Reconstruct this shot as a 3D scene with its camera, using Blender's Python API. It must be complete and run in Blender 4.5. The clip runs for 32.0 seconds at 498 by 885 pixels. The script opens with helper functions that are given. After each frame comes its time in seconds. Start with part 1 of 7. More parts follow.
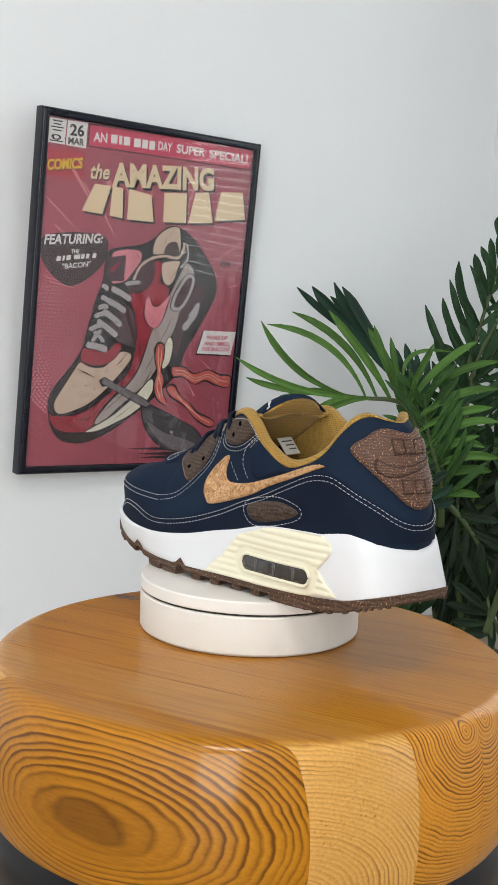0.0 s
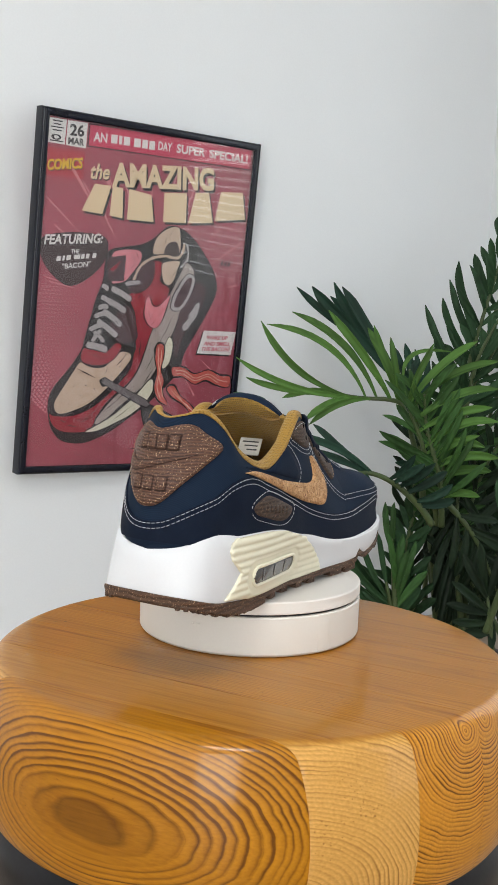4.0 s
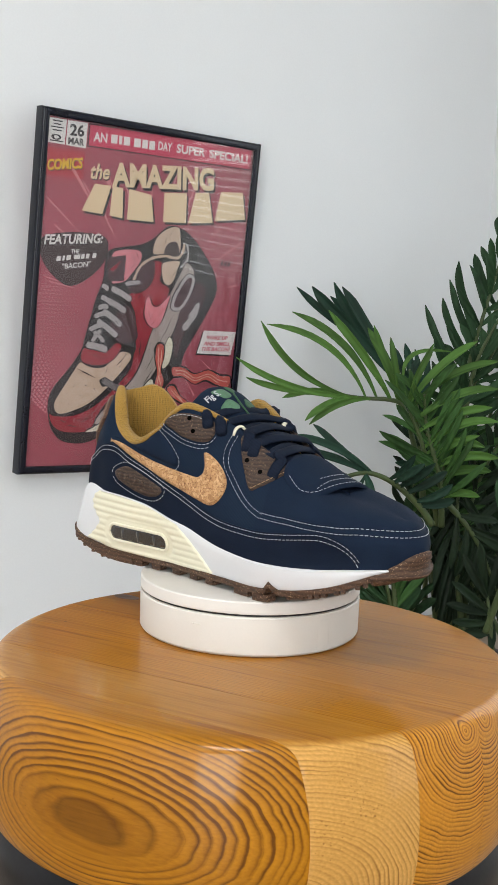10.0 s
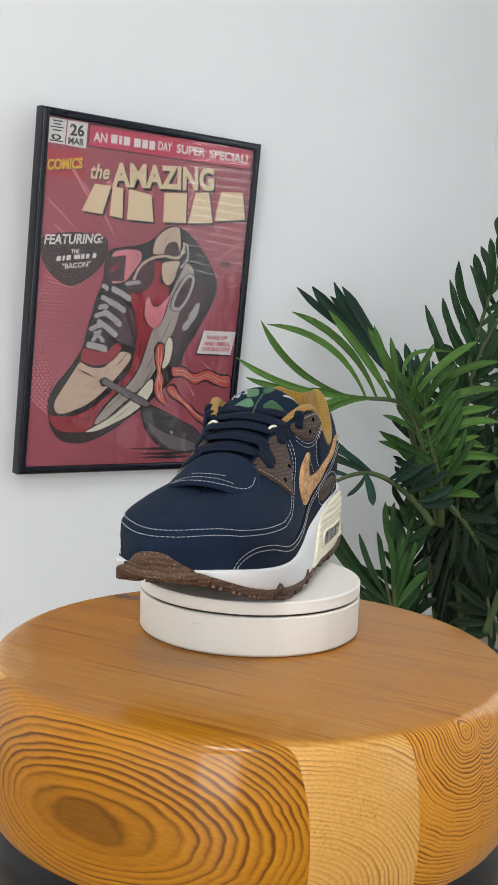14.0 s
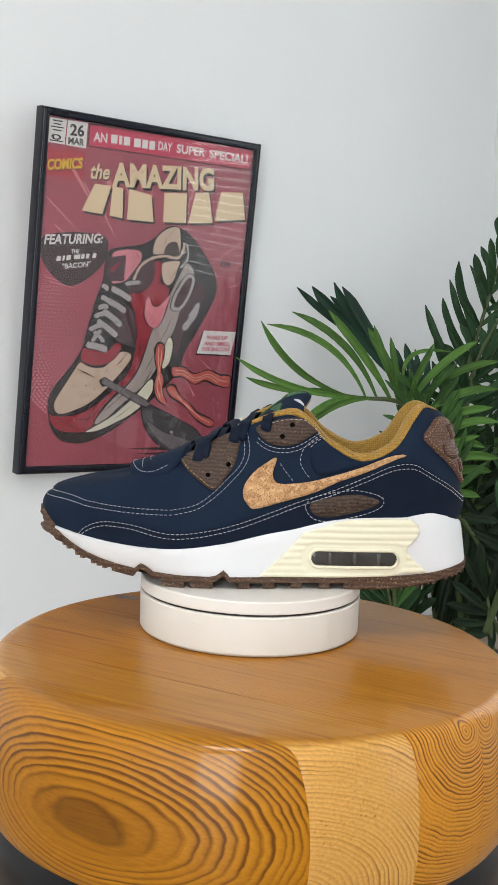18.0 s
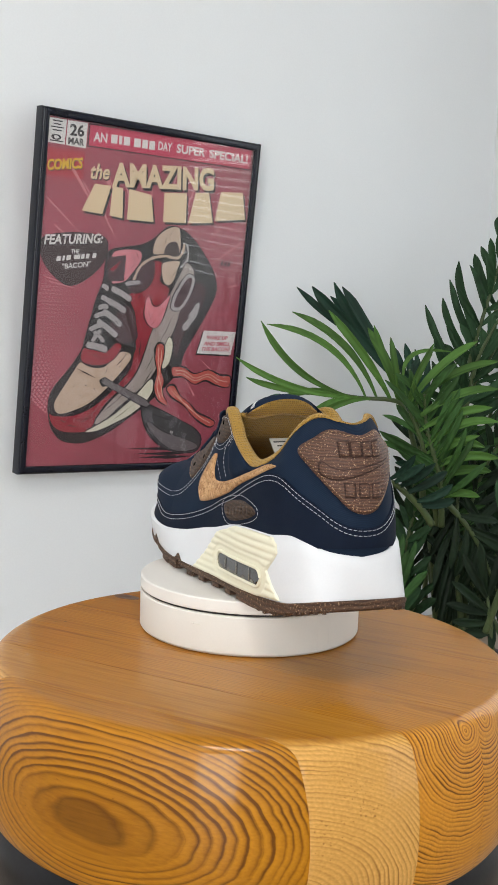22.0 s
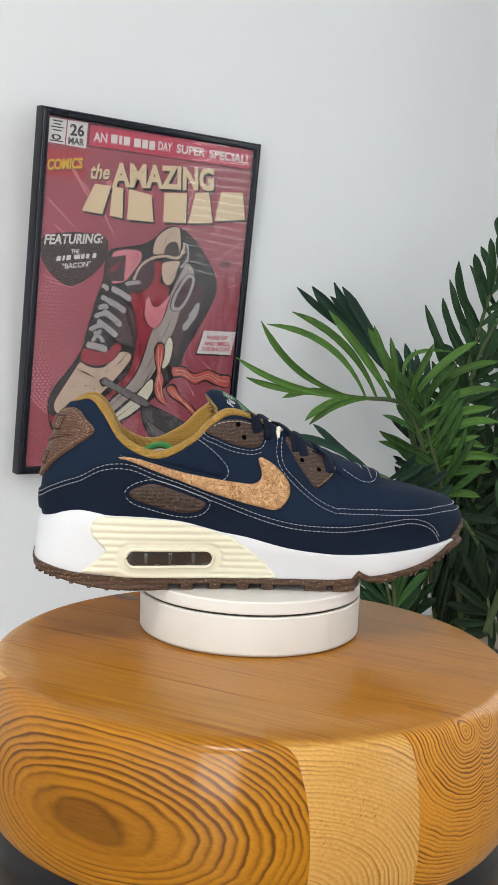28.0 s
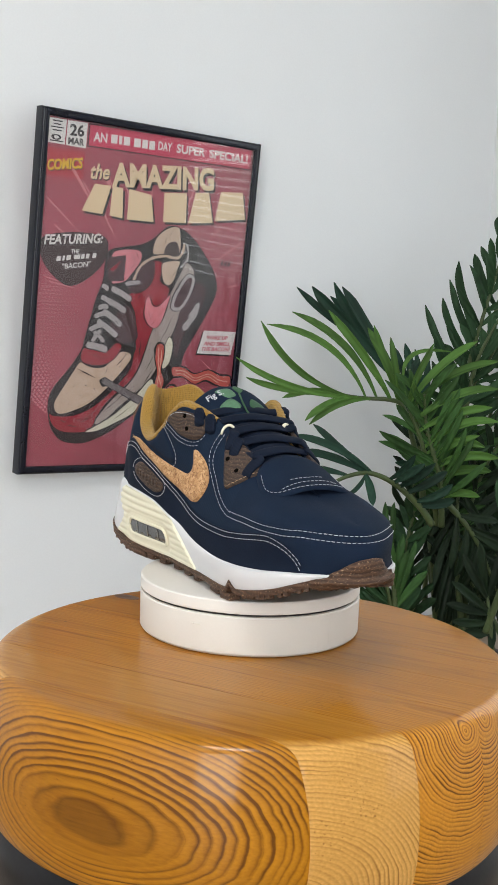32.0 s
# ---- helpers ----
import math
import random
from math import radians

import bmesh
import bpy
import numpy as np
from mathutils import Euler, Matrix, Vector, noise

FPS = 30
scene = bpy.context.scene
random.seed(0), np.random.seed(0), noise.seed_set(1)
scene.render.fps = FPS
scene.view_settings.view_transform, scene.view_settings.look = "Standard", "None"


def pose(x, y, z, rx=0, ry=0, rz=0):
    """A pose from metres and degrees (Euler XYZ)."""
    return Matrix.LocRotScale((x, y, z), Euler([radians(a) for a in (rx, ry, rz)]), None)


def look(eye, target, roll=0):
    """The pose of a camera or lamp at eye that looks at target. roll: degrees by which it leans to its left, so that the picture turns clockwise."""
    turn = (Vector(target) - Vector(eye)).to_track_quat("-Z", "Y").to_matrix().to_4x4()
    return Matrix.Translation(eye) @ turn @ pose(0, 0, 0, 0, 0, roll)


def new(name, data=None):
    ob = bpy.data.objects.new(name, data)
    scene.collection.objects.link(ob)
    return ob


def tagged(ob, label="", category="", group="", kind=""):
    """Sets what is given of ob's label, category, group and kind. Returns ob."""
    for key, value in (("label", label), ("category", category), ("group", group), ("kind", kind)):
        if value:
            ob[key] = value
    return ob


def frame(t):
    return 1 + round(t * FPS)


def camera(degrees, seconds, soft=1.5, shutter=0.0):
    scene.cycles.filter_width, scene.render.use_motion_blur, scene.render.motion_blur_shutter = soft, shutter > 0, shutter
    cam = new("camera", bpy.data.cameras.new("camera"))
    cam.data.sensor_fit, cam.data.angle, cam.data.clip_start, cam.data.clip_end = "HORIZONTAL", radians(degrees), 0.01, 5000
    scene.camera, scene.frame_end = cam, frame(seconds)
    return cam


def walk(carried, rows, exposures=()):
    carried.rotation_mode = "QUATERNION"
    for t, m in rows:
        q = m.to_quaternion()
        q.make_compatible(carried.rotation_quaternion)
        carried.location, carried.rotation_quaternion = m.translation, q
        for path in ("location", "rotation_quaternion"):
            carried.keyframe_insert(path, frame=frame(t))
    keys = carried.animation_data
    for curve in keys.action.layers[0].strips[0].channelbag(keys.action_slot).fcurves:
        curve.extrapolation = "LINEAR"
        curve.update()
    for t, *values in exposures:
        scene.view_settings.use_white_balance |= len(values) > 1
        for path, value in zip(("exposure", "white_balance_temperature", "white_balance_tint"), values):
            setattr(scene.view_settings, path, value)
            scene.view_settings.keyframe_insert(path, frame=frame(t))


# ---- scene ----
from mathutils.bvhtree import BVHTree
from mathutils.geometry import delaunay_2d_cdt

TZ = 0.46            # height of the stool's top over the floor
TURN = 360.0 / 21.0  # the turntable's speed, degrees a second

# ---- camera ----
cam = camera(24.87, 32.0, soft=1.6)
EYE = pose(0, -0.7404, TZ + 0.2115, 90 - 6.762, 0, 0)
STAND = pose(0, 0, 0, 0, 0, 0.363) @ EYE @ pose(0, 0, 0, 0, 0, 2.306)
STAND.translation = EYE.translation
walk(cam, [(0, STAND), (32, STAND)], exposures=[(0, 0.0, 6500, 10), (32, 0.0, 6500, 10)])

# ---- world and light ----
world = bpy.data.worlds.new("sky")
scene.world = world
world.use_nodes = True
sky = world.node_tree.nodes.new("ShaderNodeTexSky")
sky.sky_type, sky.sun_disc = "NISHITA", False
sky.sun_elevation, sky.sun_rotation = radians(40), radians(200)
back = world.node_tree.nodes["Background"]
world.node_tree.links.new(sky.outputs[0], back.inputs[0])
back.inputs[1].default_value = 0.12

WALL_TURN = 35.05    # the poster wall runs this many degrees off the x axis
WT = Vector((math.cos(radians(WALL_TURN)), math.sin(radians(WALL_TURN)), 0))
ROOM = pose(0, 0, 0, 0, 0, WALL_TURN)   # room axes: x along the poster wall, y into it
WALL_Y, CORNER_X, BACK_Y, FAR_X, CEIL = 1.203, 1.455, -1.8, -2.6, 2.5


def room_point(x, y, z):
    return ROOM @ Vector((x, y, z))


def window_light(name, x, y, z, w, h, aim, power, colour):
    data = bpy.data.lights.new(name, "AREA")
    data.shape, data.size, data.size_y, data.energy, data.color = "RECTANGLE", w, h, power, colour
    ob = new(name, data)
    here = room_point(x, y, z)
    ob.matrix_world = look(here, here + ROOM.to_3x3() @ Vector(aim))
    return ob


REVEAL = 0.24         # depth of the window's unseen recess, chosen to shade the wall's corner
WIN_Y, WIN_Z, WIN_W, WIN_H = 0.12, 1.16, 1.10, 1.28      # the blinded window in the east wall
window_light("window_daylight", CORNER_X + REVEAL + 0.03, WIN_Y, WIN_Z, WIN_W - 0.02, WIN_H - 0.02, (-1, 0, 0), 13, (0.93, 0.97, 0.99))
WX, WZ, WW, WH = -1.95, 1.07, 1.1, 2.1                    # added glazed door behind the viewpoint, unseen, for a fill light
window_light("rear_window_daylight", WX, BACK_Y - 0.05, WZ, WW - 0.02, WH - 0.02, (0, 1, 0), 57, (0.94, 0.97, 0.985))
DX, DW = 0.80, 0.62                                      # added narrow door in the same wall, unseen: fill for the stool's right
window_light("door_daylight", DX, BACK_Y - 0.05, WZ, DW - 0.02, WH - 0.02, (0, 1, 0), 9, (0.94, 0.97, 0.985))
# unseen ceiling fill, added to brighten the room from the left
window_light("ceiling_daylight", -0.9, -0.9, CEIL - 0.035, 0.56, 0.56, (0, 0, -1), 20, (1.0, 0.97, 0.93))


# ---- materials ----
def nodes_of(name):
    m = bpy.data.materials.new(name)
    m.use_nodes = True
    t = m.node_tree
    return m, t.nodes, t.links, t.nodes["Principled BSDF"]


def link_coords(n, l, scale=(1, 1, 1), kind="Object", rot=(0, 0, 0)):
    c = n.new("ShaderNodeTexCoord")
    mp = n.new("ShaderNodeMapping")
    mp.inputs["Scale"].default_value = scale
    mp.inputs["Rotation"].default_value = rot
    l.new(c.outputs[kind], mp.inputs[0])
    return mp.outputs[0]


def ramp(n, l, fac, stops):
    r = n.new("ShaderNodeValToRGB")
    e = r.color_ramp.elements
    while len(e) < len(stops):
        e.new(0.5)
    for k, (p, c) in zip(e, stops):
        k.position, k.color = p, (*c, 1)
    l.new(fac, r.inputs[0])
    return r.outputs[0]


def math_node(n, l, op, a, b=None):
    m = n.new("ShaderNodeMath")
    m.operation = op
    for i, v in enumerate((a, b)):
        if v is None:
            continue
        if isinstance(v, (int, float)):
            m.inputs[i].default_value = v
        else:
            l.new(v, m.inputs[i])
    return m.outputs[0]


def add_bump(n, l, bsdf, height, strength, distance=0.001):
    b = n.new("ShaderNodeBump")
    b.inputs["Strength"].default_value, b.inputs["Distance"].default_value = strength, distance
    l.new(height, b.inputs["Height"])
    l.new(b.outputs[0], bsdf.inputs["Normal"])


def noise_tex(n, l, vec, scale, detail=4, rough=0.55):
    t = n.new("ShaderNodeTexNoise")
    t.inputs["Scale"].default_value, t.inputs["Detail"].default_value, t.inputs["Roughness"].default_value = scale, detail, rough
    l.new(vec, t.inputs["Vector"])
    return t.outputs[0]


def plain(name, colour, rough=0.5, vary=0.12, fine=400, coarse=25, bump=0.15, metal=0.0, coat=0.0, dist=0.0006, sheen=0.0, spec=0.5):
    """A painted, moulded or woven surface: two scales of tone and a fine relief."""
    m, n, l, b = nodes_of(name)
    v = link_coords(n, l)
    a, c = noise_tex(n, l, v, fine, 3), noise_tex(n, l, v, coarse, 4)
    f = math_node(n, l, "ADD", math_node(n, l, "MULTIPLY", a, 0.5), math_node(n, l, "MULTIPLY", c, 0.5))
    lo, hi = [x * (1 - vary) for x in colour], [min(1, x * (1 + vary)) for x in colour]
    l.new(ramp(n, l, f, [(0.3, lo), (0.7, hi)]), b.inputs["Base Color"])
    b.inputs["Roughness"].default_value, b.inputs["Metallic"].default_value = rough, metal
    b.inputs["Coat Weight"].default_value = coat
    b.inputs["Sheen Weight"].default_value = sheen
    b.inputs["Specular IOR Level"].default_value = spec
    if bump:
        add_bump(n, l, b, a, bump, dist)
    return m


def twill(name, colour, step=0.0008, rough=0.8, turn=0.5):
    """Woven cloth with a diagonal rib."""
    m, n, l, b = nodes_of(name)
    v = link_coords(n, l, rot=(0, turn, 0))
    w = n.new("ShaderNodeTexWave")
    w.wave_type, w.bands_direction = "BANDS", "Z"
    w.inputs["Scale"].default_value, w.inputs["Distortion"].default_value = 0.314 / step, 0.4
    l.new(v, w.inputs["Vector"])
    f = math_node(n, l, "ADD", math_node(n, l, "MULTIPLY", w.outputs[1], 0.5), math_node(n, l, "MULTIPLY", noise_tex(n, l, v, 60), 0.5))
    l.new(ramp(n, l, f, [(0.25, [x * 0.84 for x in colour]), (0.75, [x * 1.16 for x in colour])]), b.inputs["Base Color"])
    b.inputs["Roughness"].default_value = rough
    b.inputs["Specular IOR Level"].default_value = 0.16
    add_bump(n, l, b, w.outputs[1], 0.12, 0.0003)
    return m


def airmesh(name, colour, step=0.0014):
    """Spacer mesh: small dark holes in rows."""
    m, n, l, b = nodes_of(name)
    v = link_coords(n, l)
    vo = n.new("ShaderNodeTexVoronoi")
    vo.inputs["Scale"].default_value, vo.inputs["Randomness"].default_value = 1 / step, 0.25
    l.new(v, vo.inputs["Vector"])
    l.new(ramp(n, l, vo.outputs["Distance"], [(0.1, [x * 0.5 for x in colour]), (0.4, colour), (0.8, [min(1, x * 1.15) for x in colour])]), b.inputs["Base Color"])
    b.inputs["Roughness"].default_value = 0.85
    b.inputs["Sheen Weight"].default_value = 0.1
    add_bump(n, l, b, vo.outputs["Distance"], 0.7, 0.0012)
    return m


def cork(name):
    """Pressed cork: irregular crumbs with dark flecks between them."""
    m, n, l, b = nodes_of(name)
    v = link_coords(n, l)
    wob = n.new("ShaderNodeTexNoise")
    wob.inputs["Scale"].default_value, wob.inputs["Detail"].default_value = 260, 3
    l.new(v, wob.inputs["Vector"])
    mixv = n.new("ShaderNodeMix")
    mixv.data_type, mixv.blend_type = "RGBA", "LINEAR_LIGHT"
    mixv.inputs["Factor"].default_value = 0.0035
    l.new(v, mixv.inputs["A"])
    l.new(wob.outputs["Color"], mixv.inputs["B"])
    w = mixv.outputs["Result"]
    vo = n.new("ShaderNodeTexVoronoi")
    vo.inputs["Scale"].default_value = 420
    l.new(w, vo.inputs["Vector"])
    sep = n.new("ShaderNodeSeparateColor")
    l.new(vo.outputs["Color"], sep.inputs[0])
    base = ramp(n, l, math_node(n, l, "ADD", math_node(n, l, "MULTIPLY", sep.outputs[0], 0.6), math_node(n, l, "MULTIPLY", noise_tex(n, l, v, 90, 4), 0.4)), [(0.15, (0.34, 0.17, 0.07)), (0.4, (0.50, 0.28, 0.125)), (0.65, (0.57, 0.34, 0.165)), (0.9, (0.66, 0.42, 0.22))])
    mix = n.new("ShaderNodeMix")
    mix.data_type, mix.blend_type = "RGBA", "MULTIPLY"
    mix.inputs["Factor"].default_value = 1
    l.new(base, mix.inputs["A"])
    fl = noise_tex(n, l, link_coords(n, l, (1, 1, 2.2)), 420, 3, 0.7)
    ed = n.new("ShaderNodeTexVoronoi")
    ed.feature = "DISTANCE_TO_EDGE"
    ed.inputs["Scale"].default_value = 420
    l.new(w, ed.inputs["Vector"])
    gapv = math_node(n, l, "MULTIPLY", ed.outputs["Distance"], math_node(n, l, "ADD", 0.4, fl))
    l.new(ramp(n, l, gapv, [(0.01, (0.30, 0.20, 0.14)), (0.045, (1, 1, 1))]), mix.inputs["B"])
    l.new(mix.outputs["Result"], b.inputs["Base Color"])
    b.inputs["Roughness"].default_value = 0.8
    add_bump(n, l, b, math_node(n, l, "ADD", fl, vo.outputs["Distance"]), 0.4, 0.0008)
    return m


def ribbed_brown(name, colour, step=0.0027, axis="Z", metal=0.0, speck=0.25, rough=0.75, strength=0.5):
    """Brown wood-grain embossed leather or cork rubber: streaks along the shoe, pale specks."""
    m, n, l, b = nodes_of(name)
    v = link_coords(n, l)
    w = n.new("ShaderNodeTexWave")
    w.wave_type, w.bands_direction = "BANDS", axis
    w.inputs["Scale"].default_value, w.inputs["Distortion"].default_value, w.inputs["Detail"].default_value = 0.314 / step, 7.0, 4
    w.inputs["Detail Scale"].default_value = 0.6
    l.new(v, w.inputs["Vector"])
    g = noise_tex(n, l, v, 700, 3)
    f = math_node(n, l, "ADD", math_node(n, l, "MULTIPLY", w.outputs[1], 0.42), math_node(n, l, "MULTIPLY", g, 0.58))
    dark, pale = [x * 0.5 for x in colour], [min(1, x * 1.35) for x in colour]
    base = ramp(n, l, f, [(0.2, dark), (0.5, colour), (0.8, pale)])
    mix = n.new("ShaderNodeMix")
    mix.data_type = "RGBA"
    l.new(base, mix.inputs["A"])
    mix.inputs["B"].default_value = (0.62, 0.42, 0.25, 1)
    sp = noise_tex(n, l, v, 1100, 1)
    l.new(ramp(n, l, sp, [(0.62, (0, 0, 0)), (0.72, (speck, speck, speck))]), mix.inputs["Factor"])
    l.new(mix.outputs["Result"], b.inputs["Base Color"])
    b.inputs["Roughness"].default_value = rough
    add_bump(n, l, b, f, strength, 0.0012)
    return m


def wood(name, tone=1.0, ring=0.0062, heart=0.0, bold=1.0, pale=(0.57, 0.228, 0.020), dark=(0.140, 0.048, 0.004)):
    """Varnished softwood: growth rings round the piece's own x axis."""
    m, n, l, b = nodes_of(name)
    v = link_coords(n, l)
    sep = n.new("ShaderNodeSeparateXYZ")
    l.new(v, sep.inputs[0])
    y2 = math_node(n, l, "MULTIPLY", sep.outputs[1], sep.outputs[1])
    z2 = math_node(n, l, "MULTIPLY", sep.outputs[2], sep.outputs[2])
    d = math_node(n, l, "SQRT", math_node(n, l, "ADD", y2, z2))
    vs = link_coords(n, l, (1.2, 5, 5))
    warp = math_node(n, l, "MULTIPLY", math_node(n, l, "SUBTRACT", noise_tex(n, l, vs, 1.5, 2), 0.5), 0.012)
    vf = link_coords(n, l, (6, 40, 40))
    warp2 = math_node(n, l, "MULTIPLY", math_node(n, l, "SUBTRACT", noise_tex(n, l, vf, 2.0, 3), 0.5), 0.0011)
    vm = link_coords(n, l, (7, 22, 22))
    warp3 = math_node(n, l, "MULTIPLY", math_node(n, l, "SUBTRACT", noise_tex(n, l, vm, 2.0, 2), 0.5), 0.0050)
    dd = math_node(n, l, "ADD", math_node(n, l, "ADD", math_node(n, l, "ADD", d, warp), warp2), warp3)
    # good and lean years: the spacing of the rings varies
    lean = n.new("ShaderNodeTexNoise")
    lean.noise_dimensions = "1D"
    lean.inputs["Scale"].default_value, lean.inputs["Detail"].default_value = 95, 1
    l.new(dd, lean.inputs["W"])
    dd = math_node(n, l, "ADD", dd, math_node(n, l, "MULTIPLY", lean.outputs[0], 0.0038))
    count = math_node(n, l, "DIVIDE", dd, ring)
    k = math_node(n, l, "FRACT", count)
    mid = [(a * 0.72 + c * 0.28) for a, c in zip(pale, dark)]
    flat_tone = [(a * 0.82 + c * 0.18) for a, c in zip((0.62, 0.248, 0.007), dark)]
    light = [min(1, c * tone) for c in pale]
    bands = ramp(n, l, k, [(0.0, (0.62, 0.62, 0.62)), (0.10, (0.08, 0.08, 0.08)), (0.24, (0, 0, 0)), (0.52, (0.36, 0.36, 0.36)), (0.84, (1, 1, 1)), (1.0, (0.62, 0.62, 0.62))])
    # every year's late wood differs in strength, and fades along its length
    year = n.new("ShaderNodeTexWhiteNoise")
    year.noise_dimensions = "1D"
    l.new(math_node(n, l, "FLOOR", count), year.inputs["W"])
    fade = noise_tex(n, l, link_coords(n, l, (4, 12, 12)), 1.6, 3)
    amount = math_node(n, l, "ADD", math_node(n, l, "MULTIPLY", year.outputs["Value"], 0.45), math_node(n, l, "MULTIPLY", math_node(n, l, "SUBTRACT", fade, 0.26), 2.5))
    late = math_node(n, l, "MULTIPLY", bands, math_node(n, l, "MULTIPLY", amount, bold))
    rings_col = ramp(n, l, late, [(0.0, light), (0.45, [c * tone for c in mid]), (0.95, [c * tone for c in dark])])
    # faces that point up fade their rings into one even tone; the curved side keeps them
    geo = n.new("ShaderNodeNewGeometry")
    gz = n.new("ShaderNodeSeparateXYZ")
    l.new(geo.outputs["Normal"], gz.inputs[0])
    faint = n.new("ShaderNodeMix")
    faint.data_type = "RGBA"
    l.new(ramp(n, l, gz.outputs[2], [(0.80, (0, 0, 0)), (0.985, (0.80, 0.80, 0.80))]), faint.inputs["Factor"])
    l.new(rings_col, faint.inputs["A"])
    faint.inputs["B"].default_value = (*[c * tone ** 0.1 * 0.78 for c in flat_tone], 1)
    col = faint.outputs["Result"]
    if heart:
        core = n.new("ShaderNodeMix")
        core.data_type = "RGBA"
        near = math_node(n, l, "DIVIDE", math_node(n, l, "ADD", dd, math_node(n, l, "MULTIPLY", noise_tex(n, l, v, 60, 4), 0.002)), heart * 2)
        l.new(ramp(n, l, near, [(0.43, (0.90, 0.90, 0.90)), (0.475, (0.74, 0.74, 0.74)), (0.52, (0.34, 0.34, 0.34)), (0.60, (0.12, 0.12, 0.12)), (0.80, (0, 0, 0))]), core.inputs["Factor"])
        l.new(col, core.inputs["A"])
        core.inputs["B"].default_value = (*[c * 0.78 for c in dark], 1)
        col = core.outputs["Result"]
    # broad heartwood stain and fine fibres along the grain
    mix = n.new("ShaderNodeMix")
    mix.data_type, mix.blend_type = "RGBA", "MULTIPLY"
    mix.inputs["Factor"].default_value = 1
    l.new(col, mix.inputs["A"])
    vg = link_coords(n, l, (14, 420, 420))
    fib = noise_tex(n, l, vg, 2.0, 3)
    st = noise_tex(n, l, link_coords(n, l, (3, 9, 9)), 2.0, 3)
    fac = math_node(n, l, "ADD", math_node(n, l, "MULTIPLY", fib, 0.5), math_node(n, l, "MULTIPLY", st, 0.5))
    l.new(ramp(n, l, fac, [(0.3, (0.70, 0.65, 0.56)), (0.62, (1.0, 1.0, 1.0))]), mix.inputs["B"])
    # dark streaks along the grain
    streak = n.new("ShaderNodeMix")
    streak.data_type, streak.blend_type = "RGBA", "MULTIPLY"
    l.new(ramp(n, l, gz.outputs[2], [(0.8, (0, 0, 0)), (0.98, (0.8, 0.8, 0.8))]), streak.inputs["Factor"])
    l.new(mix.outputs["Result"], streak.inputs["A"])
    l.new(ramp(n, l, noise_tex(n, l, link_coords(n, l, (3.5, 75, 75)), 2.0, 3), [(0.30, (0.62, 0.48, 0.36)), (0.46, (1, 1, 1))]), streak.inputs["B"])
    mix = streak
    # resin flecks and pores
    fleck = n.new("ShaderNodeMix")
    fleck.data_type = "RGBA"
    spot = math_node(n, l, "MULTIPLY", noise_tex(n, l, link_coords(n, l, (260, 700, 700)), 1.0, 2), math_node(n, l, "ADD", noise_tex(n, l, link_coords(n, l, (9, 9, 9)), 2.0, 2), 0.5))
    l.new(ramp(n, l, spot, [(0.77, (0, 0, 0)), (0.83, (0.6, 0.6, 0.6))]), fleck.inputs["Factor"])
    l.new(mix.outputs["Result"], fleck.inputs["A"])
    fleck.inputs["B"].default_value = (*[c * 0.8 for c in dark], 1)
    l.new(fleck.outputs["Result"], b.inputs["Base Color"])
    b.inputs["Roughness"].default_value = 0.40
    b.inputs["Specular IOR Level"].default_value = 0.12
    b.inputs["Coat Weight"].default_value, b.inputs["Coat Roughness"].default_value = 0.40, 0.13
    add_bump(n, l, b, math_node(n, l, "ADD", math_node(n, l, "ADD", math_node(n, l, "MULTIPLY", k, 0.5), fib), math_node(n, l, "MULTIPLY", spot, -1.5)), 0.10, 0.0006)
    return m


def glass(name, rough=0.02):
    m, n, l, b = nodes_of(name)
    b.inputs["Transmission Weight"].default_value, b.inputs["Roughness"].default_value, b.inputs["IOR"].default_value = 1, rough, 1.40
    return m


M_WALL = plain("wall_paint", (0.788, 0.812, 0.828), 0.75, 0.025, 300, 3, 0.05, dist=0.0008)
M_CEIL = plain("ceiling_paint", (0.82, 0.82, 0.81), 0.8, 0.02, 300, 3, 0.05)
M_FLOOR = plain("floor_boards", (0.36, 0.27, 0.19), 0.30, 0.2, 120, 4, 0.1)
M_TRIM = plain("white_gloss_paint", (0.82, 0.82, 0.80), 0.35, 0.02, 200, 8, 0.04)
M_FRAME = plain("black_frame_lacquer", (0.006, 0.007, 0.014), 0.16, 0.2, 500, 30, 0.0, spec=0.3)
M_TURN = plain("warm_white_plastic", (0.73, 0.70, 0.645), 0.42, 0.02, 900, 20, 0.05)
M_TURNTOP = plain("white_plastic_plate", (0.75, 0.72, 0.675), 0.45, 0.02, 900, 20, 0.05)
M_BLACK = plain("black_base_paint", (0.007, 0.0065, 0.008), 0.34, 0.25, 300, 20, 0.1, spec=0.25)
M_KNOT = plain("pine_knot", (0.085, 0.030, 0.006), 0.35, 0.35, 400, 120, 0.1)
M_GAP = plain("gap_shade_black", (0.02, 0.018, 0.017), 0.8, 0.1, 300, 20, 0.05)
M_NAVY = plain("navy_nubuck", (0.0062, 0.0140, 0.0325), 0.85, 0.18, 1500, 40, 0.25, dist=0.0004, spec=0.16)
M_NAVY2 = plain("navy_nubuck_dark", (0.0042, 0.0088, 0.0215), 0.84, 0.18, 1500, 50, 0.25, dist=0.0004, spec=0.16)
M_TWILL = twill("navy_twill", (0.0062, 0.0148, 0.0335))
M_LACE = twill("navy_lace_cord", (0.0042, 0.0085, 0.021), 0.0009, 0.75)
M_GOLD = airmesh("mustard_mesh", (0.315, 0.178, 0.028))
